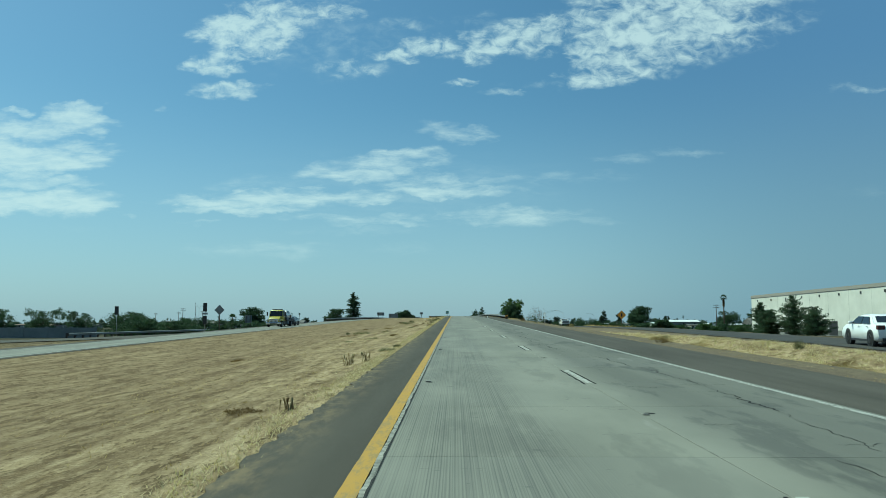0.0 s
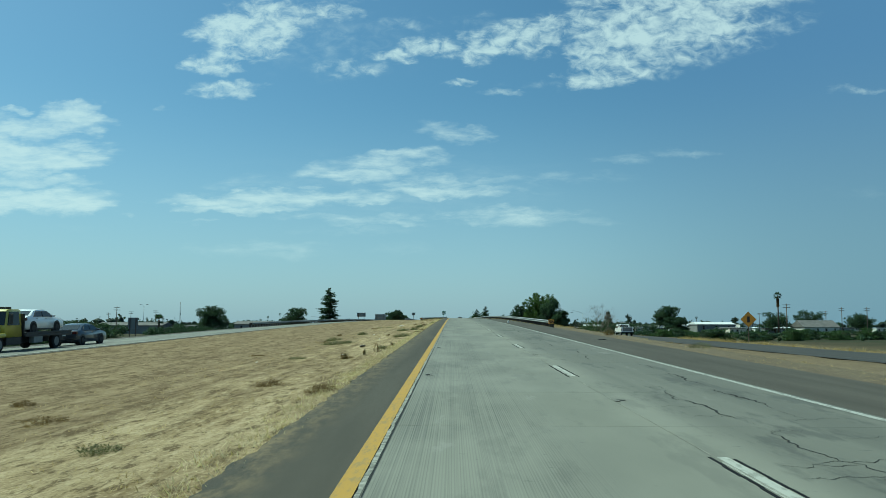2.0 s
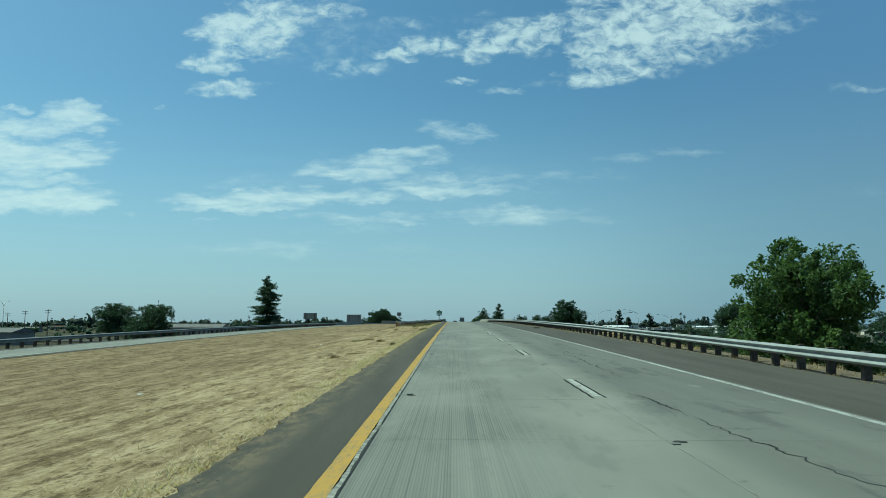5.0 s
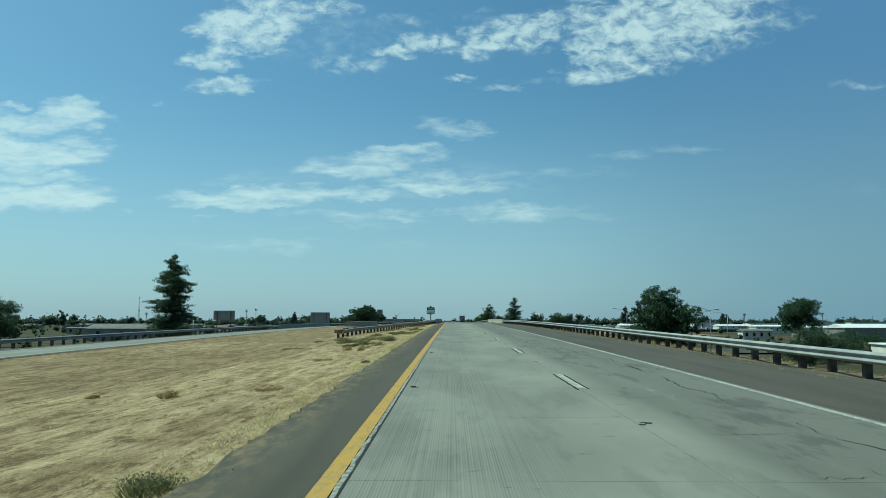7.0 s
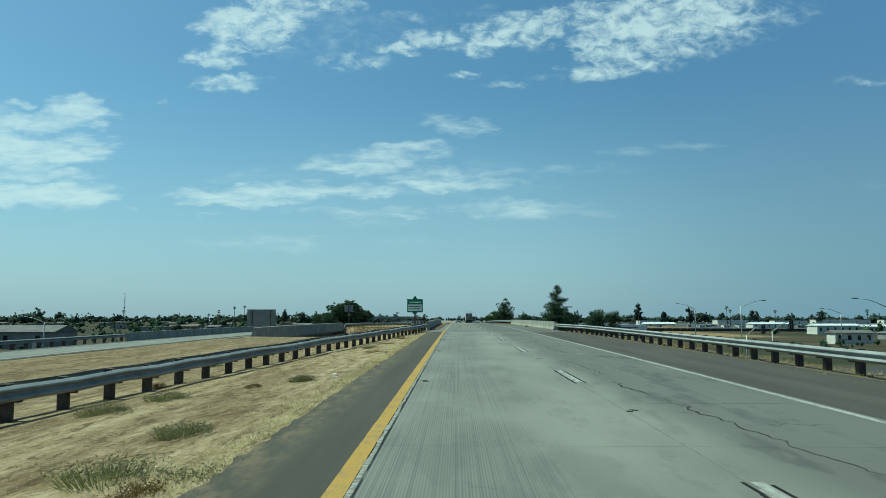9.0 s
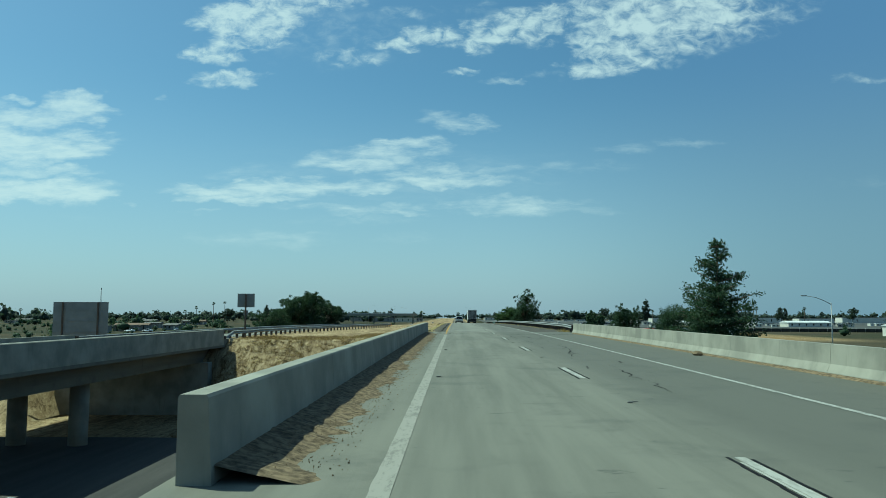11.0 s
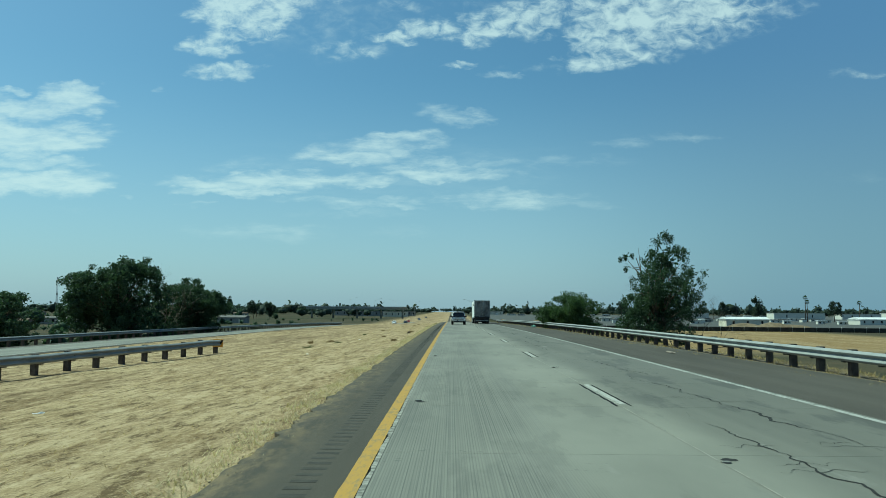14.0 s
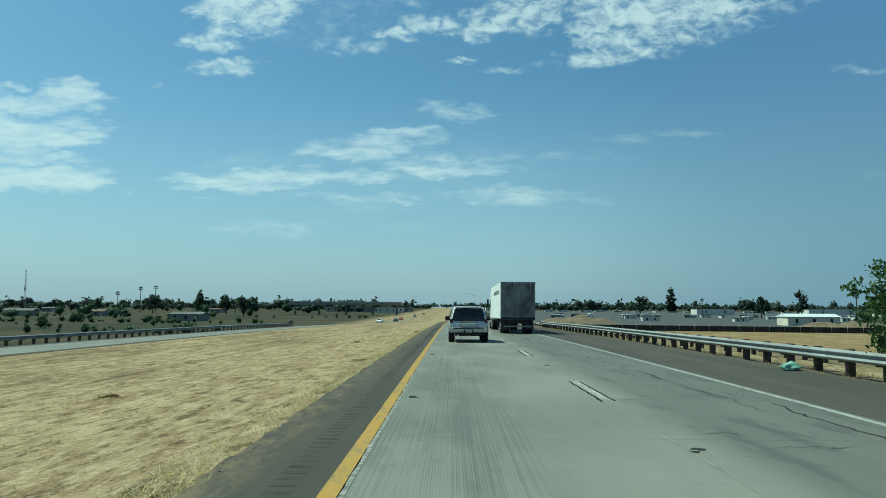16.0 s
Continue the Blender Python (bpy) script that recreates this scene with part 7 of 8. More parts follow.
TOW_Y = 114.0
tow_truck(-25.3, TOW_Y, z_opp)
sedan(-25.3, TOW_Y + 3.75, lambda y: z_opp(y) + 0.99, 0, M_CARWHITE, "white car loaded on a tow truck bed", "carried cars")
sedan(-25.3, TOW_Y + 10.2, z_opp, 0, M_DARKBLUE, "dark car towed on the wheel lift of a truck", "carried cars")
sedan(-25.0, 860.0, z_opp, 180, M_CARWHITE, "white car far along the opposite carriageway")
sedan(-22.4, 905.0, z_opp, 180, M_DARKBLUE, "dark car far along the opposite carriageway")
sedan(-25.0, 980.0, z_opp, 180, M_CARRED, "red car far along the opposite carriageway")
for x, y in ((-22.4, 1075.0), (-25.0, 1130.0), (-22.4, 1225.0)):
    sedan(x, y, z_opp, 180, M_DARKBLUE, "dark car far along the opposite carriageway")

for x, y, turn, mat, lab in ((-148.0, 757.0, 80, M_CARWHITE, "white car parked among low roofs"), (-141.0, 761.0, 96, M_CARWHITE, "white car parked among low roofs"), (-160.0, 748.0, 75, M_TRUCKYELLOW, "yellow car parked among low roofs"),
                             (-171.0, 752.0, 88, M_CARWHITE, "white car parked among low roofs"), (-133.0, 770.0, 10, M_DARKBLUE, "dark car parked among low roofs")):
    sedan(x, y, lambda q, x=x: z_ground(x, q), turn, mat, lab, "parked cars")

# ---- grass, weeds and litter ----
def grass(name, count, x_range, y_range, seed, mat, h, label, edge_bias=1.0, width=0.006, clump=12):
    rng = np.random.default_rng(seed)
    n = count
    x = x_range[1] + (x_range[0] - x_range[1]) * rng.random(n) ** edge_bias
    y = rng.uniform(*y_range, n)
    keep = np.array([noise.noise((a * 0.5, b * 0.22, seed)) + rng.random() * 0.9 > 0.25 for a, b in zip(x, y)])
    x, y = x[keep], y[keep]
    n = len(x)
    z = np.array([z_ground(a, b) for a, b in zip(x, y)]) - 0.02
    base = np.repeat(np.stack([x, y, z], 1), clump, 0)
    m = len(base)
    base[:, :2] += rng.normal(size=(m, 2)) * 0.11
    ang = rng.uniform(0, math.tau, m)
    tilt = rng.uniform(0.7, 1.45, m)
    hh = h * rng.uniform(0.45, 1.25, m)
    d = np.stack([np.cos(ang) * np.sin(tilt), np.sin(ang) * np.sin(tilt), np.cos(tilt)], 1)
    side = np.stack([-np.sin(ang), np.cos(ang), np.zeros(m)], 1) * width * rng.uniform(0.7, 1.6, m)[:, None]
    tip = base + d * hh[:, None]
    tri = np.stack([base - side, base + side, tip], 1).reshape(-1, 3)
    ob = mesh_of(name, tri, np.arange(m * 3).reshape(-1, 3), mat)
    return tagged(ob, label, "grass", kind="stuff")


grass("dry_grass", 16000, (-8.5, -1.40), (4, 398), 21, M_STRAW, 0.085, "pale dry mown grass on the median", 1.5)
grass("dry_grass", 9000, (-8.5, -1.40), (466, 660), 22, M_STRAW, 0.08, "pale dry mown grass on the median after the bridge", 1.4)
grass("dry_grass", 6500, (14.6, 17.9), (5, 135), 25, M_STRAW_PALE, 0.22, "tall pale dry grass between shoulder and ramp", 1.0, 0.011, 16)
grass("dry_grass", 1500, (10.75, 14.6), (5, 160), 35, M_STRAW, 0.10, "thin dry grass on the gravelly verge", 1.0, 0.008, 10)
grass("dry_grass", 3500, (28.5, 34.0), (60, 170), 36, M_STRAW, 0.55, "tall dry grass beyond the exit ramp", 1.0, 0.016, 16)
grass("dry_grass", 6000, (10.5, 14.5), (150, 398), 26, M_STRAW, 0.20, "dry grass at the foot of the guardrail posts", 1.3, 0.010)
grass("dry_grass", 5000, (10.5, 14.5), (462, 670), 27, M_STRAW, 0.20, "dry grass at the foot of the guardrail posts", 1.3, 0.010)
grass("dry_grass", 9000, (-1.95, -1.30), (4, 398), 31, M_STRAW_PALE, 0.13, "pale straw fringe along the edge of the shoulder", 1.0, 0.009, 14)
grass("dry_grass", 5000, (-1.95, -1.30), (468, 660), 32, M_STRAW_PALE, 0.13, "pale straw fringe along the edge of the shoulder", 1.0, 0.009, 14)
grass("dry_grass", 6000, (-18.5, -2.0), (438, 470), 38, M_STRAW_DARK, 0.30, "long brown grass on the slope beside the bridge", 1.0, 0.018)
grass("dry_grass", 3000, (-18.0, -2.0), (446, 468), 28, M_STRAW, 0.2, "long dry grass on the slope beside the bridge", 1.0, 0.02)


def weed(x, y, wd, h, label, mat, n=420, seed=0, name="weed", blades=110):
    """A low shrub of upright shoots and small leaves."""
    rng = np.random.default_rng(seed)
    ob = thing(name, pose(x, y, z_ground(x, y)), label, "shrub")
    a, r = rng.uniform(0, math.tau, blades), 0.48 * wd * rng.random(blades) ** 0.5
    hh = h * rng.uniform(0.55, 1.15, blades) * (1.0 - 0.45 * (r / (0.48 * wd)) ** 2)
    lean = 0.35 * r + 0.10 * h * rng.random(blades)
    foot = np.stack([np.cos(a) * r, np.sin(a) * r, np.full(blades, -0.04)], 1)
    tip = foot + np.stack([np.cos(a) * lean, np.sin(a) * lean, hh], 1)
    side = np.stack([-np.sin(a + 0.8), np.cos(a + 0.8), np.zeros(blades)], 1) * 0.008
    tri = np.stack([foot - side, foot + side, tip], 1).reshape(-1, 3)
    mesh_of("stem_tangle", tri, np.arange(blades * 3).reshape(-1, 3), mat).parent = ob
    c = crown_mesh(rng, [(0, 0, h * 0.40, wd * 0.40, wd * 0.40, h * 0.42), (wd * 0.2, 0.1, h * 0.36, wd * 0.28, wd * 0.25, h * 0.38), (-wd * 0.22, -0.1, h * 0.32, wd * 0.26, wd * 0.25, h * 0.33)], n, 0.030, mat, "leaves", 1.0, 0.0)
    c.parent = ob
    return ob


WEEDS = [(-7.2, 69.3, 1.3, 0.35), (-3.4, 140.6, 0.9, 0.34), (-2.5, 142.2, 0.6, 0.3), (-2.35, 151.0, 0.7, 0.5), (-5.4, 118.4, 0.9, 0.3), (-6.2, 117.7, 1.0, 0.4), (-7.26, 125.9, 0.9, 0.4), (-2.4, 123.1, 0.9, 0.35), (-6.5, 136.4, 0.7, 0.35)]
WEEDS2 = [(-5.0, 300.0, 0.9, 0.4), (-5.6, 299.4, 0.8, 0.45), (-7.0, 308.3, 1.0, 0.3), (-2.6, 298.0, 0.7, 0.25), (-3.1, 302.0, 1.1, 0.4), (-3.9, 294.9, 1.0, 0.35), (-4.2, 303.5, 1.2, 0.4),
          (-1.7, 257.2, 0.5, 0.25), (-2.9, 332.8, 0.8, 0.3), (-5.3, 338.7, 0.9, 0.25), (-5.8, 336.6, 0.9, 0.3), (-2.6, 329.6, 1.0, 0.3), (-2.9, 341.7, 0.6, 0.2), (-5.1, 315.0, 0.8, 0.3), (-3.5, 315.3, 0.6, 0.3), (-4.1, 320.1, 0.6, 0.25), (-3.4, 321.1, 0.5, 0.25), (-1.95, 473.6, 0.34, 0.10), (-2.75, 471.2, 0.9, 0.34), (-1.85, 466.4, 0.75, 0.34)]
for i, (x, y, wd, h) in enumerate(WEEDS + WEEDS2):
    weed(x, y, wd * 1.1, h * 0.85, "low brownish green weed on the dry median", M_WEED, 420, 200 + i, "weed", 300)
rng_w = np.random.default_rng(77)
for i in range(24):
    y = rng_w.uniform(287, 324)
    weed(-1.9 - 3.4 * rng_w.random() ** 1.3, y, rng_w.uniform(0.3, 0.85), rng_w.uniform(0.10, 0.26), "soft grey-green weed at the edge of the shoulder", M_WEED if i % 4 else M_STRAW, 320, 240 + i, "weed", 120)
for i in range(98):
    y = rng_w.uniform(12, 398) if i < 78 else rng_w.uniform(470, 655)
    weed(-1.7 - 7.8 * rng_w.random() ** 1.5, y, rng_w.uniform(0.3, 1.0), rng_w.uniform(0.06, 0.19), "small brownish weed clump in dry grass", (M_STRAW_DARK, M_STRAW_DARK, M_WEED)[i % 3], 160, 300 + i, "weed_clump")
for i in range(16):
    y = rng_w.uniform(20, 150)
    weed(rng_w.uniform(11.4, 18.0), y, rng_w.uniform(0.5, 1.4), rng_w.uniform(0.25, 0.6), "dry weed clump between shoulder and ramp", (M_STRAW, M_STRAW_DARK, M_WEED)[i % 3], 260, 400 + i, "weed_clump")


def stalks(x, y, n, h, seed):
    rng = np.random.default_rng(seed)
    ob = thing("weed_stalks", pose(x, y, z_ground(x, y)), "upright dry weed stalks at the edge of the shoulder", "weed", "weed stalks")
    for i in range(3 * n):
        bm = bmesh.new()
        a, b = rng.normal(size=2) * 0.06
        top = 0.72 * h * rng.uniform(0.4, 1.0)
        lean = rng.normal(size=2) * 0.12 * h
        tube(bm, [(a, b, -0.05), (a + lean[0] * 0.4, b + lean[1] * 0.4, top * 0.5), (a + lean[0], b + lean[1], top)], [0.008, 0.007, 0.004], 4)
        if i % 2:
            tube(bm, [(a + lean[0] * 0.6, b + lean[1] * 0.6, top * 0.6), (a + lean[0], b + lean[1], top * 1.02)], [0.010, 0.020], 4)
        part("stalk", bm, (M_STRAW_DARK, M_WEED, M_STRAW)[i % 3], ob)


for i, (x, y, n, h) in enumerate(((-2.5, 25.9, 5, 0.55), (-1.95, 13.9, 5, 0.3), (-2.1, 27.2, 4, 0.6), (-2.2, 104.5, 4, 0.55), (-2.6, 103.0, 4, 0.35), (-3.0, 100.5, 5, 0.35), (-2.0, 110.0, 4, 0.3), (-2.2, 161.0, 4, 0.3), (-2.4, 155.5, 4, 0.35))):
    stalks(x, y, n, h, 500 + i)


def litter(name, x, y, sx, sy, sz, mat, label, seed=0, z=None):
    rng = np.random.default_rng(seed)
    bm = bmesh.new()
    if name.startswith("paper_s"):
        # a crumpled sheet
        bmesh.ops.create_grid(bm, x_segments=5, y_segments=5, size=0.5)
        for v in bm.verts:
            v.co.z = 0.25 + 0.5 * noise.noise(v.co * 2.3 + Vector((seed, 0, 0)))
            v.co = Vector((v.co.x * sx * (1 + 0.2 * rng.random()), v.co.y * sy * (1 + 0.2 * rng.random()), max(0.0, v.co.z * 0.45 * sx)))
    else:
        bmesh.ops.create_icosphere(bm, subdivisions=2, radius=0.5)
    for v in bm.verts if not name.startswith("paper_s") else ():
        k = 1 + 0.35 * noise.noise(v.co * 3.1 + Vector((seed, 0, 0)))
        v.co = Vector((v.co.x * sx * k, v.co.y * sy * k, max(-0.02, (v.co.z + 0.3) * sz * k)))
    ob = link_mesh(name, bm, mat)
    ob.matrix_world = pose(x, y, (z_ground(x, y) if z is None else z), 0, 0, rng.uniform(0, 90))
    return tagged(ob, label, "litter")


litter("plastic_bag", 10.85, 596.6, 0.75, 0.5, 0.28, M_PLASTIC_GREEN, "crumpled green plastic bag below the guardrail", 1, z_road(596.6))
litter("paper_sheet", -5.25, 166.3, 0.6, 0.35, 0.10, M_PAPER, "crumpled white paper in dry grass", 2)
litter("cardboard_scrap", -3.2, 154.5, 0.45, 0.3, 0.12, M_CARDBOARD, "brown cardboard scrap in dry grass", 3)
litter("wood_scrap", -3.6, 111.1, 1.3, 0.18, 0.10, M_BARK, "dark piece of bark in dry grass", 4)
rng_s = random.Random(5)
bm = bmesh.new()
rings = [[bm.verts.new((r * (1 + 0.25 * rng_s.random()) * math.cos(k * math.tau / 11), r * (1 + 0.25 * rng_s.random()) * math.sin(k * math.tau / 11), z + (0.09 * rng_s.random() if j == 2 else 0.0))) for k in range(11)]
         for j, (r, z) in enumerate(((0.17, -0.05), (0.10, 0.05), (0.085, 0.10)))]
for a, b in zip(rings, rings[1:]):
    for k in range(11):
        bm.faces.new((a[k], a[(k + 1) % 11], b[(k + 1) % 11], b[k]))
bm.faces.new(rings[-1])
stump = link_mesh("tree_stump", bm, M_BARK)
stump.matrix_world = pose(-2.6, 566.5, z_ground(-2.6, 566.5))
tagged(stump, "small splintered brown stump in dry grass", "stump")
litter("tyre_scrap", 10.0, 262.0, 1.1, 0.4, 0.14, M_RUBBER, "shredded tyre on the wide shoulder", 6, z_road(262) - 0.01)
litter("tyre_scrap", 9.4, 116.0, 0.9, 0.3, 0.05, M_RUBBER, "flattened tyre scrap on the wide shoulder", 7, z_road(116) - 0.01)
litter("paper_cup", 8.3, 176.0, 0.2, 0.2, 0.45, M_PAPER, "white paper cup standing on the shoulder", 8, z_road(176) - 0.01)
litter("dirt_clod", 10.2, 424.0, 0.5, 0.4, 0.25, M_SOIL, "heap of grey debris against the parapet", 9, z_road(424) - 0.01)
litter("wood_scrap", 10.0, 534.0, 1.4, 0.25, 0.08, M_TWIG, "broken branch on the wide shoulder", 10, z_road(534) - 0.01)
for i in range(34):
    y = rng_w.uniform(10, 395) if i < 24 else rng_w.uniform(468, 640)
    litter("paper_scrap", rng_w.uniform(-10, -1.7), y, rng_w.uniform(0.08, 0.22), rng_w.uniform(0.06, 0.16), 0.05, (M_PAPER, M_PAPER, M_CARDBOARD)[i % 3], "small scrap of pale litter in dry grass", 20 + i)
# drifted soil along the foot of the parapets, highest against the wall
def soil_drift(wall_x, width, ya, yb, height, mat, lows, taper=0.0):
    side = 1 if wall_x < 0 else -1
    vs, fs, cols = [], [], 9
    ys = list(np.arange(ya, yb, 0.11))
    for y in ys:
        k = 0.8 + 0.30 * noise.noise((wall_x, y * 0.5, 0)) + 0.22 * noise.noise((wall_x, y * 1.7, 3)) + 0.16 * noise.noise((wall_x, y * 5.3, 7))
        k = max(lows, k) * (min(1.0, 0.15 + (y - ya) / taper, 0.15 + (yb - y) / taper) if taper else 1.0)
        for c in range(cols):
            u = c / (cols - 1)
            px = wall_x + side * width * k * u
            rough = 0.008 * noise.noise((px * 6, y * 6, 1.0)) + 0.014 * noise.noise((px * 15, y * 15, 2.0))
            vs.append((px, y, z_road(y) - 0.006 + height * (1 - u) ** 1.3 + (rough + 0.02) * (1 - u ** 4)))
    for i in range(len(ys) - 1):
        fs += [(i * cols + c, i * cols + c + 1, (i + 1) * cols + c + 1, (i + 1) * cols + c) for c in range(cols - 1)]
    tagged(mesh_of("soil_drift", vs, fs, mat, True), "drift of dry soil and straw along the parapet foot", "soil", kind="stuff")


soil_drift(-1.57, 1.05, 400.6, 455.8, 0.16, M_DRIFT, 0.6)
soil_drift(10.6, 0.17, 402.0, 459.0, 0.05, M_DRIFT, 0.2)
soil_drift(-1.85, 0.75, 461.2, 464.6, 0.14, M_DRIFT, 0.5, 1.0)

# pebbles and clods scattered from the drift onto the deck
rng_p = np.random.default_rng(91)
bm = bmesh.new()
for i in range(2600):
    y = rng_p.uniform(401, 464) if i % 3 == 0 else rng_p.uniform(401, 455.6)
    px = -0.75 + abs(rng_p.normal()) * 0.20 if i % 3 == 0 else rng_p.uniform(-1.3, -0.62)
    r = rng_p.uniform(0.004, 0.009) * (1.0 if i % 12 else 1.7)
    lift = 0.16 * max(0.0, (-0.55 - px) / 1.02) ** 1.3 + 0.012 if px < -0.6 and y < 455.7 else 0.0
    bmesh.ops.create_icosphere(bm, subdivisions=1, radius=r, matrix=pose(px, y, z_road(y) + lift + 0.3 * r, rng_p.uniform(0, 90), 0, rng_p.uniform(0, 90)))
tagged(link_mesh("pebbles", bm, M_DRIFT), "scattered pebbles and clods beside the parapet drift", "pebbles", kind="stuff")
grass("drift_straw", 2600, (-1.5, -0.62), (401, 455.7), 33, M_STRAW, 0.16, "dry straw caught in the drift along the parapet", 1.0, 0.006)
grass("drift_straw", 160, (-1.8, -1.2), (461.6, 464.4), 34, M_STRAW_PALE, 0.24, "pale straw heaped at the end of the parapet", 1.0, 0.008, 16)
grass("drift_straw", 60, (-1.35, -1.0), (455.1, 455.8), 37, M_STRAW_PALE, 0.26, "pale straw caught at the deck joint", 1.0, 0.008, 16)
weed(10.9, 466.0, 1.3, 0.45, "pale dry tuft at the end of the bridge parapet", M_STRAW, 300, 540, "weed_clump", 260)
for i in range(7):
    stalks(-1.1 + 0.1 * (i % 3), 404 + i * 8.7, 4, 0.28, 520 + i)

# loose gravel along the ragged edge of the narrow shoulder
rng_g = np.random.default_rng(63)
n_g = 6500
gy_ = np.where(rng_g.random(n_g) < 0.68, rng_g.uniform(4, 390, n_g), rng_g.uniform(467, 650, n_g))
gx_ = -1.42 + rng_g.normal(size=n_g) * 0.13
gr_ = rng_g.uniform(0.004, 0.013, n_g)
octa = np.array([(1, 0, 0), (0, 1, 0), (-1, 0, 0), (0, -1, 0), (0, 0, 0.8), (0, 0, -0.8)])
spin = rng_g.uniform(0, math.tau, n_g)
ox = octa[None, :, 0] * np.cos(spin)[:, None] - octa[None, :, 1] * np.sin(spin)[:, None]
oy = octa[None, :, 0] * np.sin(spin)[:, None] + octa[None, :, 1] * np.cos(spin)[:, None]
gz_ = np.array([z_road(y) - 0.008 if x > -1.42 else z_ground(x, y) + 0.005 for x, y in zip(gx_, gy_)])
gv_ = np.stack([gx_[:, None] + ox * gr_[:, None], gy_[:, None] + oy * gr_[:, None] * 1.3, gz_[:, None] + octa[None, :, 2] * gr_[:, None]], 2).reshape(-1, 3)
gf_ = (np.array([(0, 1, 4), (1, 2, 4), (2, 3, 4), (3, 0, 4), (1, 0, 5), (2, 1, 5), (3, 2, 5), (0, 3, 5)])[None] + 6 * np.arange(n_g)[:, None, None]).reshape(-1, 3)
tagged(mesh_of("gravel", gv_, gf_, M_GRAVEL), "loose brown gravel along the ragged shoulder edge", "gravel", kind="stuff")

# ---- rumble strip ----
bm = bmesh.new()
box(bm, -0.13, 0.13, -0.06, 0.06, -0.02, 0.002, 0.0)
rumble = thing("rumble_strip", Matrix(), "row of ground rumble grooves in the left shoulder", "rumble strip", kind="structure")
r0 = None
for k in range(290):
    y = 467.5 + 0.30 * k
    m = pose(-0.50, y, z_road(y) - 0.012, math.degrees(slope_at(y)))
    if r0 is None:
        r0 = part("groove", bm, M_RUMBLE, rumble, at=m)
    else:
        share(r0, rumble, m)

bm = bmesh.new()
for k in range(290, 700):
    y = 467.5 + 0.30 * k
    box(bm, -0.63, -0.37, y - 0.06, y + 0.06, z_road(y) - 0.03, z_road(y) - 0.010)
tagged(link_mesh("rumble_grooves", bm, M_RUMBLE), "far row of ground rumble grooves in the shoulder", "rumble strip", kind="stuff")


# ---- cracks ----
def crack(x, y, dx, length, seed, wd=0.034):
    rng = random.Random(seed)
    vs, fs = [], []
    n = max(18, int(abs(length) / 0.12))
    for i in range(n + 1):
        u = i / n
        px = x + dx * u + 0.24 * noise.noise((seed, u * length * 0.55, 0)) + 0.13 * noise.noise((seed, u * length * 1.9, 2)) + 0.09 * noise.noise((seed, u * length * 4.7, 6))
        py = y + (length * u if abs(dx) < length else length * u + 0.22 * noise.noise((seed, u * 5, 5)) + 0.08 * noise.noise((seed, u * 17, 8)))
        k = wd * max(0.06, min(1.3, 0.45 + 1.7 * noise.noise((seed, u * length * 0.45, 9)) + 0.5 * noise.noise((seed, u * length * 2.3, 4)) + 0.2 * rng.random())) * min(1.0, 4 * u, 4 * (1 - u) + 0.1)
        if abs(dx) > length:
            vs += [(px, py - k, z_road(py) + 0.005), (px, py + k, z_road(py) + 0.005)]
        else:
            vs += [(px - k, py, z_road(py) + 0.005), (px + k, py, z_road(py) + 0.005)]
    for i in range(n):
        fs.append((2 * i, 2 * i + 1, 2 * i + 3, 2 * i + 2))
    return tagged(mesh_of("pavement_crack", vs, fs, M_TAR), "dark meandering crack in the concrete lane", "crack", "pavement cracks", kind="structure")


rng_c = random.Random(9)
for i in range(58):
    y = -5 + i * 11.2 + rng_c.uniform(-3, 3)
    if Y_BRIDGE0 - 14 < y < Y_BRIDGE1 + 4:
        continue
    crack(rng_c.uniform(5.0, 6.6), y, rng_c.uniform(-0.8, 0.8), rng_c.uniform(6, 17), i, 0.021)
    for j in range(5 + i % 4):
        crack(rng_c.uniform(4.2, 6.0), y + rng_c.uniform(0, 10), rng_c.uniform(0.5, 1.7), 0.12, 100 + 7 * i + j, 0.013)

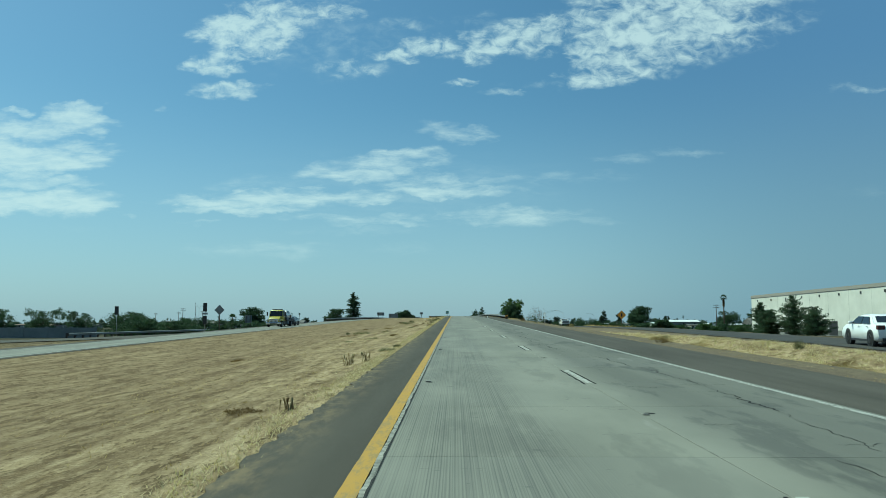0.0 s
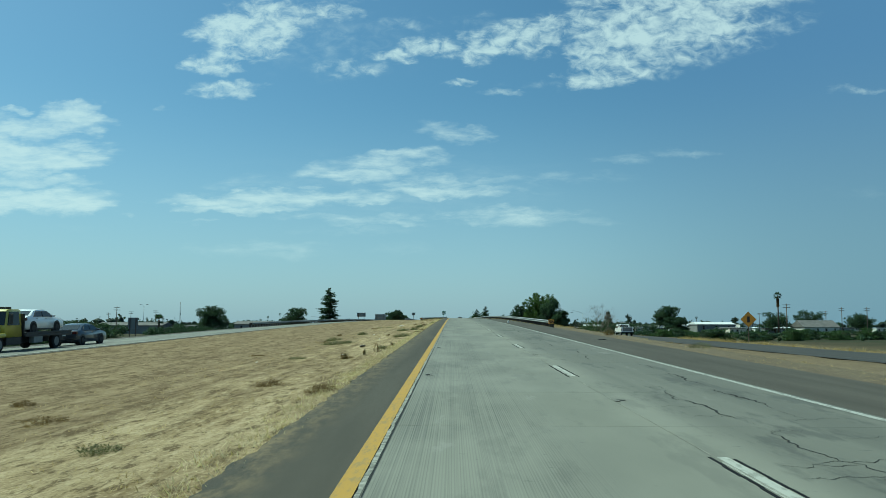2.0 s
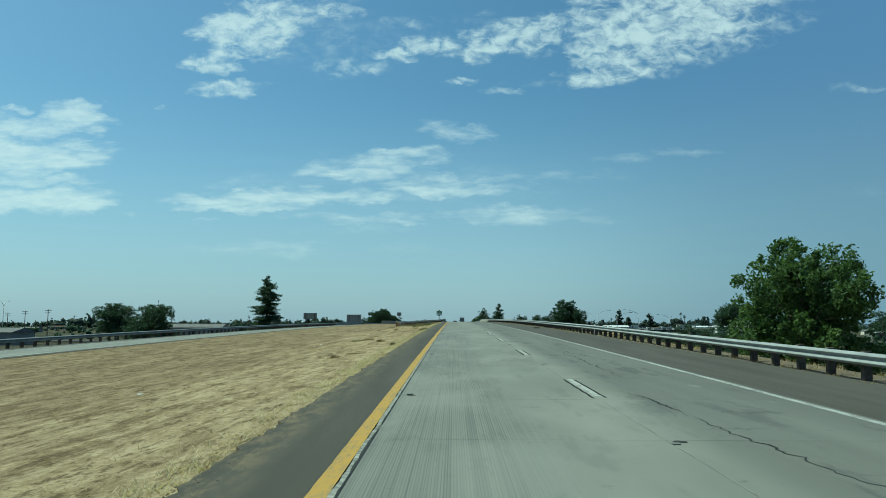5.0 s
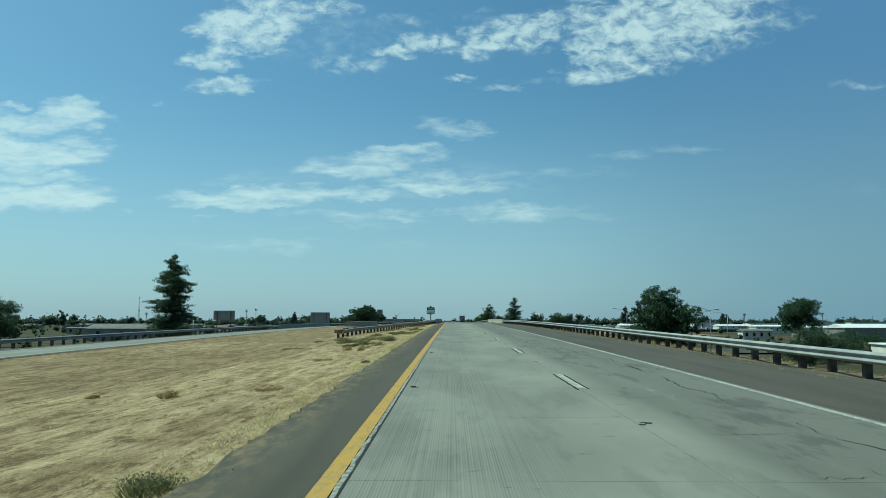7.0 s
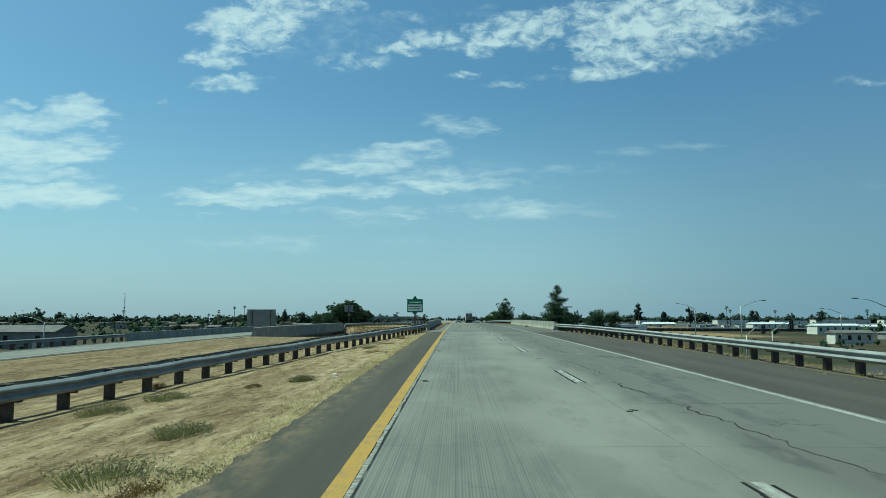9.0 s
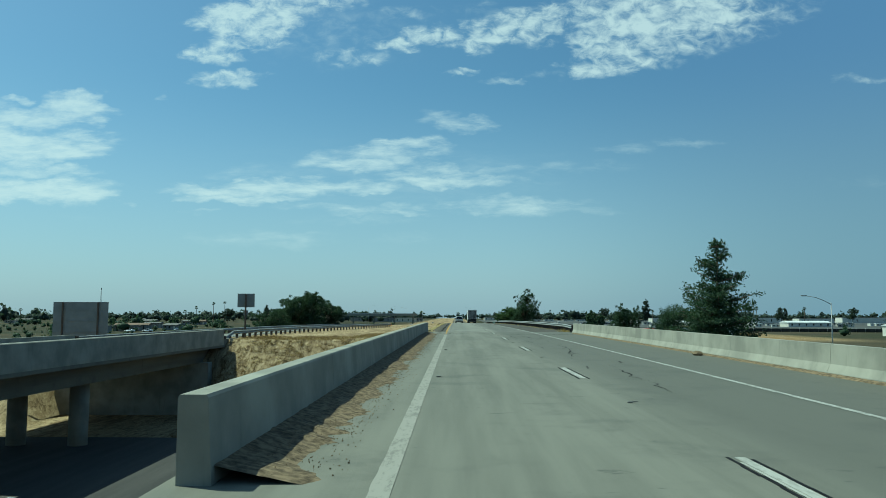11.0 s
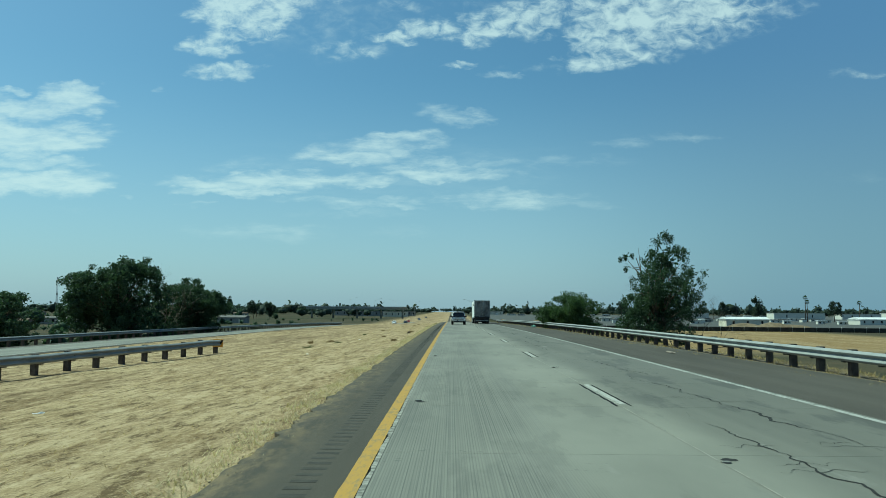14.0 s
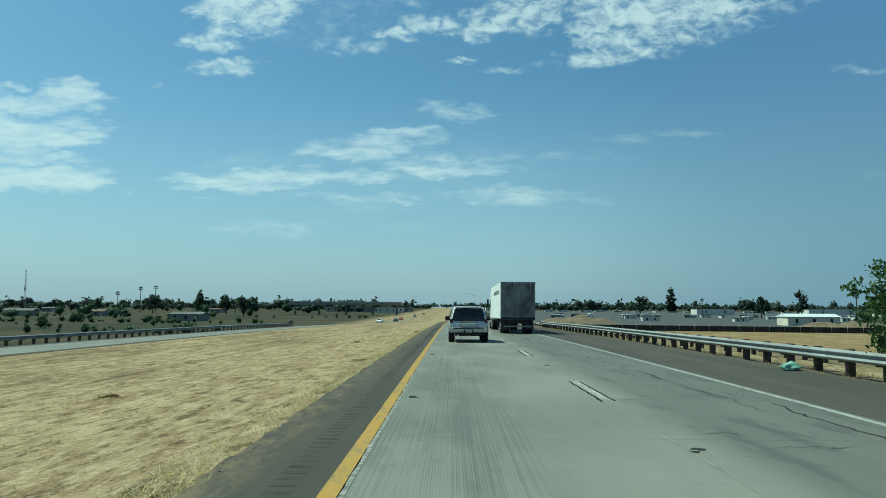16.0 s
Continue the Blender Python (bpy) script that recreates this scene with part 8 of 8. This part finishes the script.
for i, (x, y, dx, ln) in enumerate(((8.0, 454.6, 1.5, 0.3), (8.3, 454.0, 1.2, 0.5), (8.8, 453.4, 0.9, -0.4), (7.7, 454.1, 0.4, 0.1), (9.0, 455.0, 0.8, 0.2), (4.9, 421.0, 1.2, 9.0), (5.8, 428.5, 0.5, 7.0), (5.2, 409.0, 0.4, 9.0), (6.0, 440.0, -0.5, 11.0),
                                    (4.6, 434.0, 0.8, 0.12), (5.6, 437.5, 0.9, 0.15), (6.4, 439.0, 0.7, 0.1), (4.9, 442.5, 0.9, 0.12), (5.9, 444.0, 1.0, 0.2), (6.6, 446.5, 0.6, 0.1), (5.1, 448.5, 0.8, 0.15), (6.1, 451.0, 0.9, 0.1), (4.5, 426.0, 0.7, 0.1),
                                    (4.7, 442.0, 0.1, 10.0), (6.3, 444.0, 0.9, 11.0), (4.4, 446.0, 0.5, 4.0))):
    crack(x, y, dx, ln, 700 + i, 0.03)
# wider broken spots in the right lane of the deck
for i, (x, y, dx, ln) in enumerate(((5.05, 438.5, -0.25, 1.5), (4.25, 435.6, -0.05, 1.1), (5.0, 436.8, -0.1, 0.8), (6.2, 439.0, 0.1, 1.1), (6.0, 442.3, 0.1, 0.8), (6.8, 442.6, 0.1, 0.7), (5.6, 446.2, 0.2, 1.0), (5.2, 449.4, 0.1, 1.2),
                                    (4.9, 455.2, 0.9, 0.5), (5.1, 454.6, 1.0, 0.3), (5.4, 454.1, 0.8, -0.2), (4.8, 429.6, 0.2, 1.2), (5.7, 424.4, -0.1, 1.4), (4.6, 416.2, 0.1, 1.2), (6.1, 419.0, 0.1, 0.9))):
    crack(x, y, dx, ln, 760 + i, 0.05)

# ---- concrete slabs of the two lanes ----
lanes = thing("road", Matrix(), "pale concrete freeway pavement of jointed slabs, tined grooves in the fast lane", "road", kind="structure")


def slab_mesh(x0, x1):
    bm = bmesh.new()
    box(bm, x0, x1, 0.003, SLAB - 0.003, -0.22, 0.0)
    es = [e for e in bm.edges if all(v.co.z > -0.01 for v in e.verts)]
    bmesh.ops.bevel(bm, geom=es, offset=0.005, segments=1, affect="EDGES")
    me = bpy.data.meshes.new("slab")
    bm.to_mesh(me)
    bm.free()
    me.materials.append(M_LANE)
    return me


SLABS = (slab_mesh(0.12, 3.896), slab_mesh(3.902, X_CONC))
y = -14.0
while y < 655.0:
    if y < Y_DECK0 - 1.0 or y > Y_DECK1 - 1.0:
        for me in SLABS:
            ob = new("slab", me)
            ob.parent = lanes
            z0, z1 = z_road(y), z_road(y + SLAB)
            ob.matrix_basis = pose(0, y, z0, math.degrees(math.atan((z1 - z0) / SLAB)))
    y += SLAB
